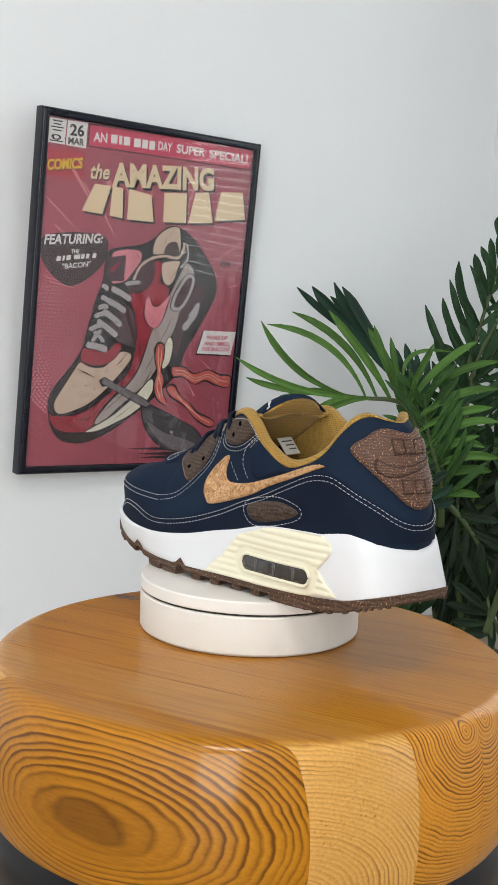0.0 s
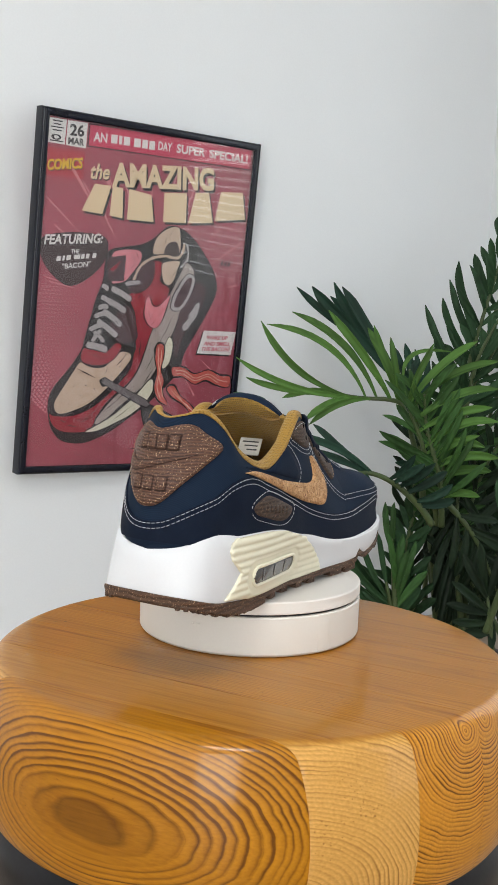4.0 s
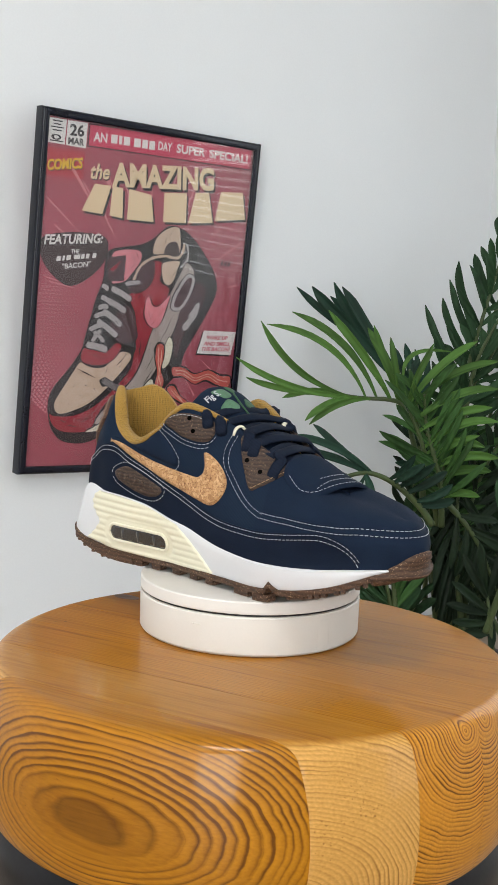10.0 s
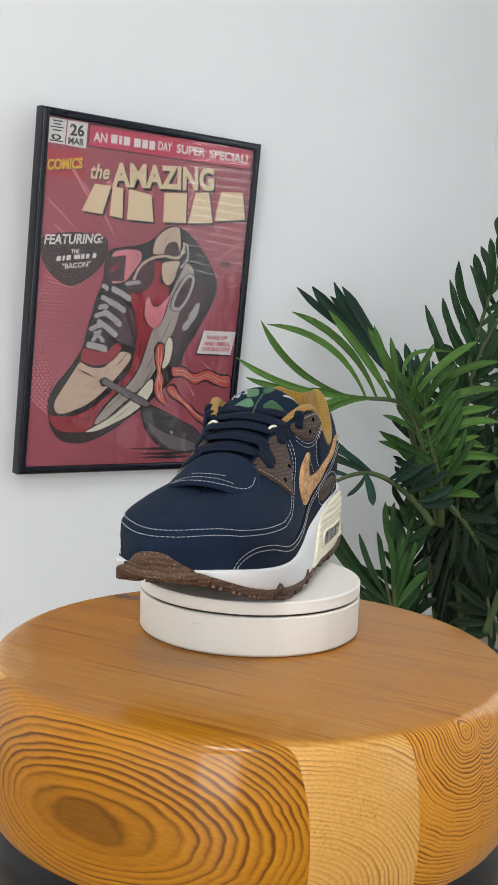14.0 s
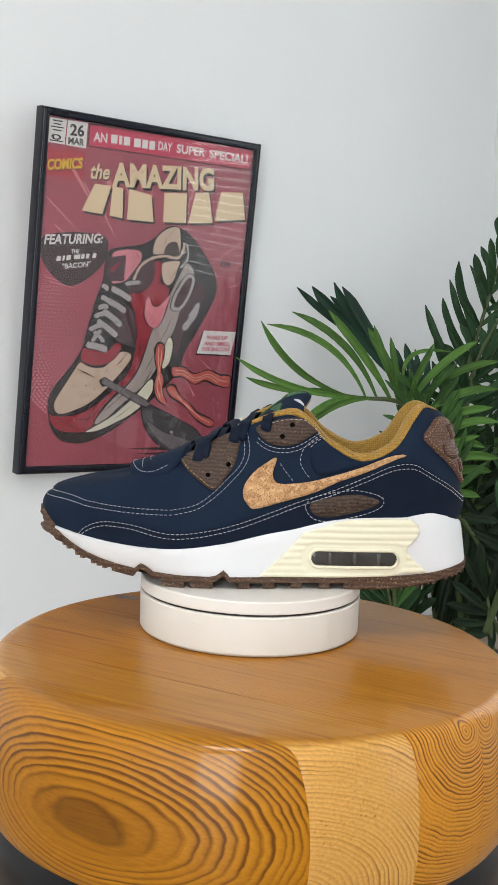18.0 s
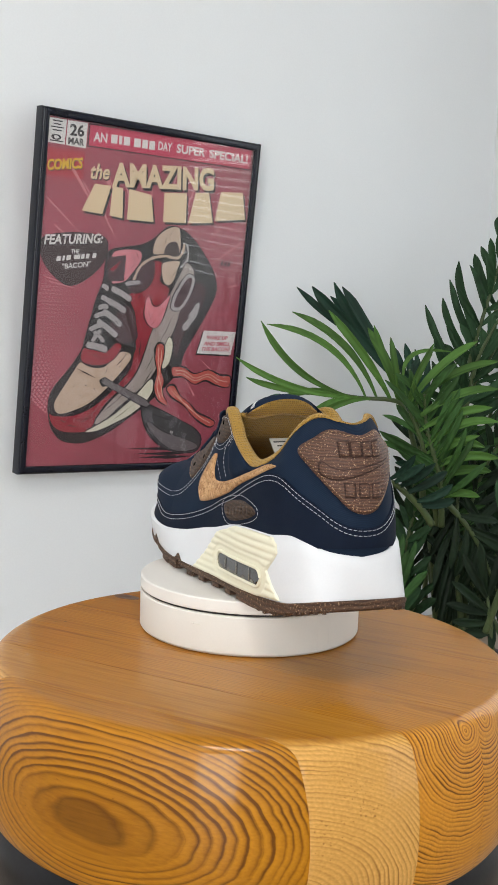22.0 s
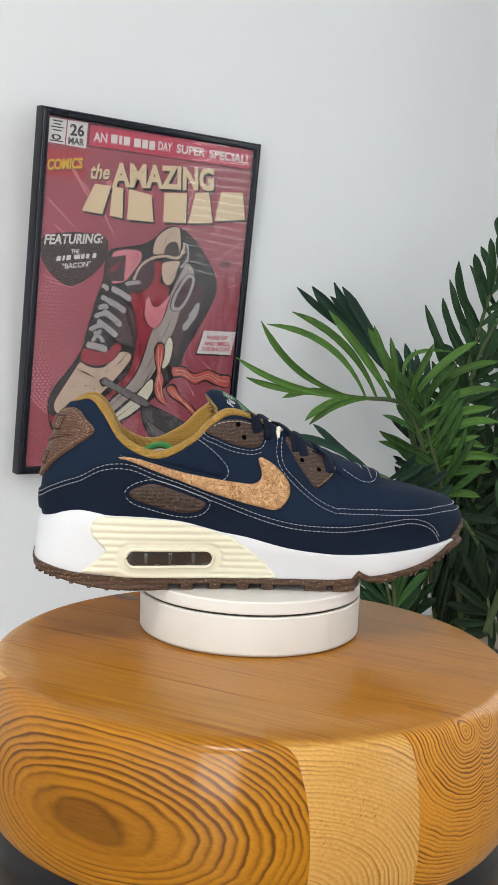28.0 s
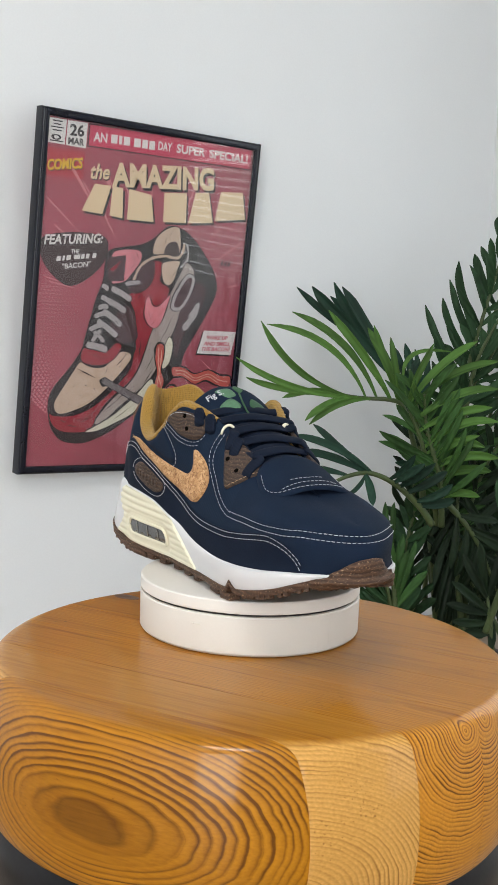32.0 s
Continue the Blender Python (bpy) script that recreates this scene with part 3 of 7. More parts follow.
def weld(verts, faces, dist=0.0002):
    bm = bmesh.new()
    vs = [bm.verts.new(v) for v in verts]
    for f in faces:
        try:
            bm.faces.new([vs[i] for i in f])
        except ValueError:
            pass
    bmesh.ops.remove_doubles(bm, verts=bm.verts, dist=dist)
    bmesh.ops.dissolve_degenerate(bm, edges=bm.edges, dist=0.00005)
    bmesh.ops.recalc_face_normals(bm, faces=bm.faces)
    return bm


NV = 22
vv, ff = ring_mesh([loop_points(lambda i, s, v=a / NV: skin(i, v, s)) for a in range(NV + 1)])
upper_bm = weld(vv, ff)
upper_tree = BVHTree.FromBMesh(upper_bm)
upper = part("upper", upper_bm, M_TWILL, shoe, "navy twill upper")
if sum(p.normal.y * p.center.y for p in upper.data.polygons) < 0:
    upper.data.flip_normals()

# midsole: a ring of rounded section from its lower to its upper edge
def plan_out(curve, i):
    a, c = curve[max(i - 1, 0)], curve[min(i + 1, NU)]
    t = Vector((0, 1)) if i == 0 else Vector((0, -1)) if i == NU else Vector((c.x - a.x, c.y - a.y)).normalized()
    return Vector((-t.y, t.x))


def sole_point(i, side, grow, f, drop=0.0):
    """f runs from the lower (0) to the upper edge (1); grow moves outward."""
    lo, hi = c_soleb[i], c_base[i]
    n = plan_out(c_soleb, i)
    top = Vector((hi.x, hi.y)) + plan_out(c_base, i) * 2.2
    p = Vector((lo.x, lo.y)).lerp(top, f) + n * grow
    x, y = p.x, max(0.0, p.y)
    if i in (0, NU):
        y = 0.0
    zb, zt = table(MIDBOT, x), sole_edge(hi.x, hi.y)
    zt -= 2.0 * min(1, max(0.0, (x - 112) / 30))
    zb = min(zb, zt - 2.0) - drop
    notch = 0.0
    for c0, dep in ((69 if side > 0 else 63, 5.5), (18, 5.0) if side > 0 else (999, 0)):
        notch = max(notch, dep * max(0.0, 1 - abs(x - c0) / 5.0))
    z = zb + (zt - zb) * f
    if f < 0.5:
        z += notch * (1 - 2 * f)
    mid = table(MIDSOLE, x) + (table(MID, x) - table(MIDSOLE, x)) * f
    return Vector((x, side * y + mid, z)) * MM


SOLE_OUT = [(-3, 0.0), (-0.2, 0.0), (0.2, 0.05), (0.5, 0.25), (0.7, 0.5), (0.7, 0.75), (0.3, 0.92), (-1.2, 1.0), (-6.0, 1.01)]
rows = [loop_points(lambda i, s, g=g, f=f: sole_point(i, s, g, f)) for g, f in SOLE_OUT]
vv, ff = ring_mesh(rows)
sole_bm = weld(vv, ff)
bmesh.ops.holes_fill(sole_bm, edges=[e for e in sole_bm.edges if e.is_boundary], sides=0)
bmesh.ops.recalc_face_normals(sole_bm, faces=sole_bm.faces)
sole_tree = BVHTree.FromBMesh(sole_bm)
midsole = part("midsole", sole_bm, M_WHITE, shoe, "white foam midsole")

# outsole: a thin rubber sheet following the midsole's lower edge
rows = [loop_points(lambda i, s, g=g, d=d: sole_point(i, s, g, 0.0, d)) for g, d in ((-6, 0.2), (0.4, -0.5), (0.9, -0.2), (1.0, 1.8), (0.3, 3.4), (-8, 3.5))]
vv, ff = ring_mesh(rows)
out_bm = weld(vv, ff)
bmesh.ops.holes_fill(out_bm, edges=[e for e in out_bm.edges if e.is_boundary], sides=0)
bmesh.ops.recalc_face_normals(out_bm, faces=out_bm.faces)
outsole = part("outsole", out_bm, M_GUM, shoe, "brown speckled cork rubber outsole")


def along_edge(side, x, grow=-3.6):
    """Place on the outsole's rim at x, with the rim's heading."""
    i = min(range(NU + 1), key=lambda k: abs(c_base[k].x - x))
    p = sole_point(i, side, grow, 0.0, 2.0)
    q = sole_point(min(i + 1, NU), side, grow, 0.0, 2.0)
    r = sole_point(max(i - 1, 0), side, grow, 0.0, 2.0)
    return p, (q - r).normalized()


for side in (-1, 1):
    lugs = [(-64, 9), (-47, 8), (-30, 8), (-13, 8), (4, 8), (36, 14), (54, 14), (81, 13)]
    if side > 0:
        lugs = [(-64, 9), (-47, 8), (-30, 8), (-13, 8), (2, 8), (31, 15), (50, 15), (82, 15)]
    for x, w in lugs:
        p, t = along_edge(side, x, -5.2)
        deep = 4.9 if x < 62 else 4.0 if x < 90 else 3.0
        bm = box_bm(-w / 2 * MM, -4.0 * MM, -deep / 2 * MM, w / 2 * MM, 4.0 * MM, deep / 2 * MM, 0.0015)
        lug = part("tread_lug", bm, M_GUM, outsole)
        s = Vector((0, 0, 1)).cross(t).normalized()
        up = t.cross(s)
        z = PLATE_Z + deep / 2 * MM + 0.0001 if x < 62 else p.z - deep * 0.38 * MM
        rot = Matrix((t, s, up)).transposed().to_4x4()
        lug.matrix_basis = Matrix.Translation((p.x, p.y, z)) @ rot
for k in range(10):
    for side in (-1, 1):
        p, t = along_edge(side, 92 + k * 4.9, -1.4)
        kn = part("tread_knob", box_bm(-0.0015, -0.0022, -0.0018, 0.0015, 0.0022, 0.0016, 0.0005), M_GUM, outsole, smooth=False)
        kn.matrix_basis = Matrix.Translation((p.x, p.y, p.z - 0.0012)) @ Matrix.Rotation(math.atan2(t.y, t.x), 4, "Z")
# heel tread: a thicker crescent under the heel
rows = [loop_points(lambda i, s, g=g, d=d: sole_point(i, s, g, 0.0, d)) for g, d in ((0.4, 1.6), (0.5, 4.0), (-1.0, 6.0), (-14, 6.4))]
order = [k for k in range(len(rows[0])) if rows[0][k].x < -0.066]
order = [k for k in order if k > NU] + [k for k in order if k <= NU]
rows = [[r[k] for k in order] for r in rows]
OUTBOT = [(-146, 47.5), (-138, 46), (-129, 43.3), (-118, 40), (-102, 37), (-84, 35.6), (-70, 35.5)]
for k, r in enumerate(rows):
    for v in r:
        low = max(table(OUTBOT, v.x / MM) * MM, PLATE_Z + 0.0002)
        v.z = v.z if k == 0 else low + (0.0012 if k == 1 else 0.0)
vv, ff = ring_mesh(rows, closed=False)
heel_bm = weld(vv, ff)
bmesh.ops.holes_fill(heel_bm, edges=[e for e in heel_bm.edges if e.is_boundary], sides=0)
part("heel_tread", heel_bm, M_GUM, outsole)
for k in range(11):
    for side in (-1, 1):
        x = -128 + k * 5
        p, t = along_edge(side, x, -1.6)
        kn = part("tread_knob", box_bm(-0.0013, -0.002, -0.0006, 0.0013, 0.002, 0.0012, 0.0004), M_GUM, outsole, smooth=False)
        kn.matrix_basis = Matrix.Translation((p.x, p.y, max(table(OUTBOT, p.x / MM) * MM, PLATE_Z + 0.0014))) @ Matrix.Rotation(math.atan2(t.y, t.x), 4, "Z")


def inside(poly, x, y):
    c = False
    for (x0, y0), (x1, y1) in zip(poly, poly[1:] + poly[:1]):
        if (y0 > y) != (y1 > y) and x < (x1 - x0) * (y - y0) / (y1 - y0) + x0:
            c = not c
    return c


WAYS = {"right": (lambda a, b: Vector((a, -0.25, b)), Vector((0, 1, 0))), "left": (lambda a, b: Vector((a, 0.25, b)), Vector((0, -1, 0))),
        "heel": (lambda a, b: Vector((-0.35, a, b)), Vector((1, 0, 0))), "toe": (lambda a, b: Vector((0.35, a, b)), Vector((-1, 0, 0))),
        "top": (lambda a, b: Vector((a, b, 0.35)), Vector((0, 0, -1)))}


TOPLINE = sorted({round(p.x, 1): p.z for p in c_top}.items())


def drop_on(tree, way, a, b):
    """Where a line from that side meets the surface, and its outward normal."""
    if tree is upper_tree and way in ("right", "left"):
        b = min(b, (table(TOPLINE, a / MM) - 1.0) * MM)
    if tree is sole_tree and way in ("right", "left"):
        b = min(b, (sole_edge(a / MM, 37) - 1.6) * MM)
    start, d = WAYS[way]
    loc, nor, _, _ = tree.ray_cast(start(a, b), d)
    if loc is None:
        loc, nor, _, _ = tree.find_nearest(start(a, b) + d * 0.2)
    if nor.dot(d) > 0:
        nor = -nor
    if way == "top":
        nor = Vector((0.25, 0, 0.97))
    return loc, nor


def patch(name, keys, way, material, thick=1.0, tree=None, step=2.6, smooth=True, relief=None, label="", parent=None, curve=True, rim=0.72):
    """A thin panel laid on the surface: the outline is given as seen from that side, in millimetres."""
    tree = tree or upper_tree
    k = [Vector((p[0], p[1])) * MM for p in keys]
    line = even(spline(k, len(k) * 8, True) if curve else k, step * MM * 0.8, True)
    poly = [(p.x, p.y) for p in line]
    xs, ys = [p[0] for p in poly], [p[1] for p in poly]
    pts = [Vector(p) for p in poly]
    st = step * MM
    x = min(xs) + st / 2
    while x < max(xs):
        y = min(ys) + st / 2
        while y < max(ys):
            if inside(poly, x, y) and min((p - Vector((x, y))).length_squared for p in line) > (0.55 * st) ** 2:
                pts.append(Vector((x, y)))
            y += st
        x += st
    m = len(poly)
    co, ed, fa, *_ = delaunay_2d_cdt(pts, [(i, (i + 1) % m) for i in range(m)], [], 1, 1e-7)
    top, low = [], []
    count = {}
    for f in fa:
        for a, b in zip(f, f[1:] + f[:1]):
            count[frozenset((a, b))] = count.get(frozenset((a, b)), 0) + 1
    border = [(a, b) for f in fa for a, b in zip(f, f[1:] + f[:1]) if count[frozenset((a, b))] == 1]
    edge = {i for e in border for i in e}
    for i, p in enumerate(co):
        loc, nor = drop_on(tree, way, p.x, p.y)
        h = thick * MM
        if relief:
            h += relief(p.x / MM, p.y / MM) * MM
        if i in edge:
            h *= rim
        top.append(loc + nor * h)
        low.append(loc - nor * 0.0008)
    n = len(co)
    faces = [tuple(f) for f in fa] + [(b, a, a + n, b + n) for a, b in border]
    ob = raw(name, top + low, faces, material, parent or shoe, label, smooth)
    bm = bmesh.new()
    bm.from_mesh(ob.data)
    bmesh.ops.recalc_face_normals(bm, faces=bm.faces)
    bm.to_mesh(ob.data)
    bm.free()
    return ob


def lay(points, way, lift, tree=None):
    """A line seen from that side, laid on the surface: places and normals."""
    out = []
    for p in points:
        loc, nor = drop_on(tree or upper_tree, way, p.x, p.y)
        out.append((loc + nor * lift, nor))
    return out


def stitches(name, keys, way, material=None, length=2.1, gap=1.0, lift=1.3, radius=0.21, closed=False, tree=None, parent=None):
    """A row of thread stitches, one mesh."""
    k = [Vector((p[0], p[1])) * MM for p in keys]
    fine = even(spline(k, len(k) * 10, closed), 0.0006, closed)
    laid = lay(fine, way, lift * MM, tree)
    pts = even([p for p, _ in laid], 0.0005)
    bm = bmesh.new()
    step, run = round((length + gap) / 0.5), round(length / 0.5)
    for i in range(0, len(pts) - run, step):
        seg = pts[i:i + run + 1:2]
        if len(seg) > 1:
            tube(seg, [radius * MM * 0.7] + [radius * MM] * (len(seg) - 2) + [radius * MM * 0.7], 5, bm=bm, up=Vector((0.3, 0.5, 0.8)))
    return part(name, bm, material or M_THREAD, parent or shoe)


def around(keys, lift):
    """Points near the skin, moved onto it."""
    out = []
    for p in keys:
        loc, nor, _, _ = upper_tree.find_nearest(Vector(p))
        mid = Vector((max(-0.11, min(0.10, loc.x)), table(MID, loc.x / MM) * MM, 0.085))
        if nor.dot(loc - mid) < 0:
            nor = -nor
        out.append(loc + nor * lift)
    return out


def skin_row(name, keys, material=None, lift=1.3, length=2.1, gap=1.0, radius=0.21, parent=None):
    """Stitches along a line of (step from heel to toe, v, side) on the skin."""
    pts = around(even(keys, 0.0006), lift * MM)
    bm = bmesh.new()
    pts = even(pts, 0.0005)
    step, run = round((length + gap) / 0.5), round(length / 0.5)
    for i in range(0, len(pts) - run, step):
        tube(pts[i:i + run + 1:2], radius * MM, 5, bm=bm, up=Vector((0.3, 0.5, 0.8)))
    return part(name, bm, material or M_THREAD, parent or shoe)


def find_v(i, z, side):
    """The v at which the skin's column i reaches the height z (mm)."""
    lo, hi = 0.0, 1.0
    for _ in range(24):
        m = (lo + hi) / 2
        if skin(i, m, side).z / MM < z:
            lo = m
        else:
            hi = m
    return (lo + hi) / 2


def band(name, z_low, z_high, material, thick, label="", x0=-999, x1=999, parent=None):
    """A panel that runs round the shoe between two heights, each a list of (x, z) in millimetres."""
    cols = []
    for side, idx in ((-1, range(NU + 1)), (1, range(NU - 1, 0, -1))):
        for i in idx:
            xm = c_low[i].x
            cols.append((i, side, xm, x0 <= xm <= x1))
    if not all(c[3] for c in cols):
        first = next(k for k in range(len(cols)) if cols[k][3] and not cols[k - 1][3])
        cols = [c for c in cols[first:] + cols[:first] if c[3]]
        closed = False
    else:
        closed = True
    steps = 9
    rows = [[] for _ in range(steps + 3)]
    for i, side, xm, _ in cols:
        va = find_v(i, table(z_low[side], xm) if isinstance(z_low, dict) else table(z_low, xm), side)
        vb = find_v(i, table(z_high[side], xm) if isinstance(z_high, dict) else table(z_high, xm), side)
        for k in range(steps + 1):
            v = va + (vb - va) * k / steps
            p = skin(i, v, side)
            e = 0.01
            du = skin(min(i + 1, NU), v, side) - skin(max(i - 1, 0), v, side)
            if i in (0, NU):
                du = Vector((0, 0.001, 0))
            dv = skin(i, min(v + e, 1), side) - skin(i, max(v - e, 0), side)
            nor = du.cross(dv).normalized()
            mid = Vector((p.x, table(MID, p.x / MM) * MM, p.z - 0.01))
            away = p - mid
            if i < 6:
                away = Vector((-1, 0, 0.1))
            if i > NU - 6:
                away = Vector((1, 0, 0.3))
            if nor.dot(away) < 0:
                nor = -nor
            if k == 0:
                rows[0].append(p - nor * 0.0008)
            h = thick * MM * (0.75 if k == steps else 1.0)
            if x0 > -900:
                h *= 0.05 + 0.95 * min(1.0, max(0.0, (xm - x0) / 16))
            rows[k + 1].append(p + nor * h)
            if k == steps:
                rows[k + 2].append(p - nor * 0.0008)
    vv, ff = ring_mesh(rows, closed)
    bm = weld(vv, ff, 0.00008)
    return part(name, bm, material, parent or shoe, label)


# lower panel line, right and left, as heights over x
LINE = {-1: [(-143, 92), (-139, 94), (-134, 98), (-125, 103), (-116, 107), (-106, 113), (-97, 115.5), (-85, 115), (-71, 110), (-53, 104), (-35, 97), (-17, 90), (1, 84), (18, 80), (40, 78), (54, 78), (71, 80), (89, 83), (99, 83.5), (110, 80), (117, 73), (121, 66)],
        1: [(-143, 92), (-139, 94), (-134, 98.5), (-129, 103), (-117, 111), (-106, 117), (-99, 118), (-88, 116), (-71, 109), (-53, 101), (-32, 93), (-11, 84.5), (10, 77), (31, 72), (49, 70), (60, 71), (78, 75), (96, 75.5), (107, 71), (113, 65)]}
LOWEDGE = [(x, z - 3) for x, z in MIDTOP]
band("mudguard", LOWEDGE, LINE, M_NAVY2, 1.3, "navy nubuck lower panel", x1=119)
TOELINE = {-1: [(20, 108), (39, 91), (50, 88), (72, 87.5), (107, 87.5), (118, 88), (128, 87.5), (136, 87), (143, 86.8)], 1: [(20, 102), (39, 86), (50, 83.5), (71, 83.5), (107, 86), (118, 87.5), (128, 87.5), (136, 87), (143, 86.8)]}
band("toe_guard", LOWEDGE, {s: [(x, z - 1.5) for x, z in TOELINE[s]] for s in (-1, 1)}, M_NAVY, 0.7, "navy nubuck toe guard", x0=44)

# toe box cap: from the guard's line up over the top
box_rows = []
vv, ff = [], []
cols = [(i, s) for s, idx in ((-1, range(NU + 1)), (1, range(NU - 1, 0, -1))) for i in idx if c_low[i].x > 47]
for k in range(13):
    row = []
    for i, s in cols:
        va = find_v(i, table(TOELINE[s], c_low[i].x) + 1.0, s)
        p = skin(i, va + (1 - va) * k / 12, s)
        loc, nor, _, _ = upper_tree.find_nearest(p)
        if nor.z < 0 and k > 3:
            nor = -nor
        mid = Vector((0.08, table(MID, p.x / MM) * MM, 0.07))
        if nor.dot(p - mid) < 0:
            nor = -nor
        row.append(p + nor * 0.0006 * (0.05 + 0.95 * min(1.0, max(0.0, (c_low[i].x - 47) / 16))))
    box_rows.append(row)
vv, ff = ring_mesh(box_rows, closed=False)
part("toe_box", weld(vv, ff, 0.0003), M_NAVY, shoe, "smooth navy nubuck toe box")


for dz in (-1.2, -4.0):
    pts = []
    for side, idx in ((1, range(NU, 0, -1)), (-1, range(0, NU + 1))):
        for i in idx:
            x = c_low[i].x
            if x < (113 if side > 0 else 121):
                pts.append(skin(i, find_v(i, table(LINE[side], x) + dz, side), side))
    skin_row("panel_stitching", pts, lift=1.5)
# twin rows over the toe box line, right round the toe
for dz in (0.2, 3.2):
    pts = []
    for s in (-1, 1):
        seq = [i for i in range(NU + 1) if c_low[i].x > 45]
        seq = seq if s < 0 else seq[::-1][1:]
        for i in seq:
            v = find_v(i, table(TOELINE[s], c_low[i].x) - 3.0 + dz, s)
            pts.append(skin(i, v, s))
    skin_row("toe_stitching", pts, lift=1.0)

# swoosh-like cork stripe (plain shape), oval badge, eyestays, ankle panel: right then left
STRIPE_R = [(-93, 118.2), (-84, 118), (-71, 115), (-53, 110.3), (-36, 107), (-18, 104.2), (-8, 103.4), (-3, 106), (-2.3, 111), (-4.5, 119.5), (3, 116.2), (10, 110.5), (15, 104), (16, 98), (13, 91.5), (7, 87.5), (-3, 89), (-17, 92.5), (-35, 98), (-53, 104.5), (-71, 111), (-85, 116)]
STRIPE_L = [(-97.5, 122.3), (-88, 121.3), (-71, 115), (-53, 109), (-35, 104), (-18, 102), (-13, 104), (-11.5, 109), (-13.8, 118.5), (-6, 114), (1, 108), (6.5, 100), (6.8, 93), (3.5, 88), (-1, 85.8), (-18, 90.5), (-39, 97.5), (-53, 104.2), (-71, 111), (-88, 118.3)]
OVAL_R = [(-85.5, 97), (-82, 100), (-76, 102.3), (-70, 102.8), (-60, 100), (-46, 95), (-39, 92.3), (-38, 89.7), (-42, 86.5), (-49, 85.2), (-59, 86.3), (-73, 90), (-82, 93)]
OVAL_L = [(-36, 88), (-40, 92), (-53, 95.4), (-65, 97), (-74, 95.8), (-80.5, 93.6), (-80.5, 91.3), (-74, 88), (-61, 84.2), (-48, 81.8), (-40, 83)]
BACKEYE_R = [(-39, 135.5), (-33, 141), (-23, 143), (-12, 141.5), (-2, 137), (-2.5, 128), (-9, 125.5), (-21, 127.5), (-31, 131.5)]
BACKEYE_L = [(-42, 139.5), (-34, 143.5), (-23, 144), (-12, 141.5), (0, 136), (-5, 129), (-13, 126), (-24, 127), (-34, 132.5)]
FRONTEYE_R = [(15, 131), (18, 122.5), (24, 112.5), (33.5, 100.5), (38.5, 102), (46, 107), (53, 115), (50, 118.5), (40, 123), (28, 127.5)]
FRONTEYE_L = [(11, 132), (11, 123), (13, 113), (18.5, 104.5), (26, 96.5), (36, 102), (45, 108.5), (51, 116), (45, 120), (30, 126)]


def grow_shape(keys, d):
    k = spline([Vector((x, y)) for x, y in keys], len(keys) * 4, True)
    area = sum(a.x * b.y - b.x * a.y for a, b in zip(k, k[1:] + k[:1]))
    s = -1 if area > 0 else 1
    out = []
    for i, p in enumerate(k):
        t = (k[(i + 1) % len(k)] - k[i - 1]).normalized()
        out.append((p.x - t.y * d * s, p.y + t.x * d * s))
    return out


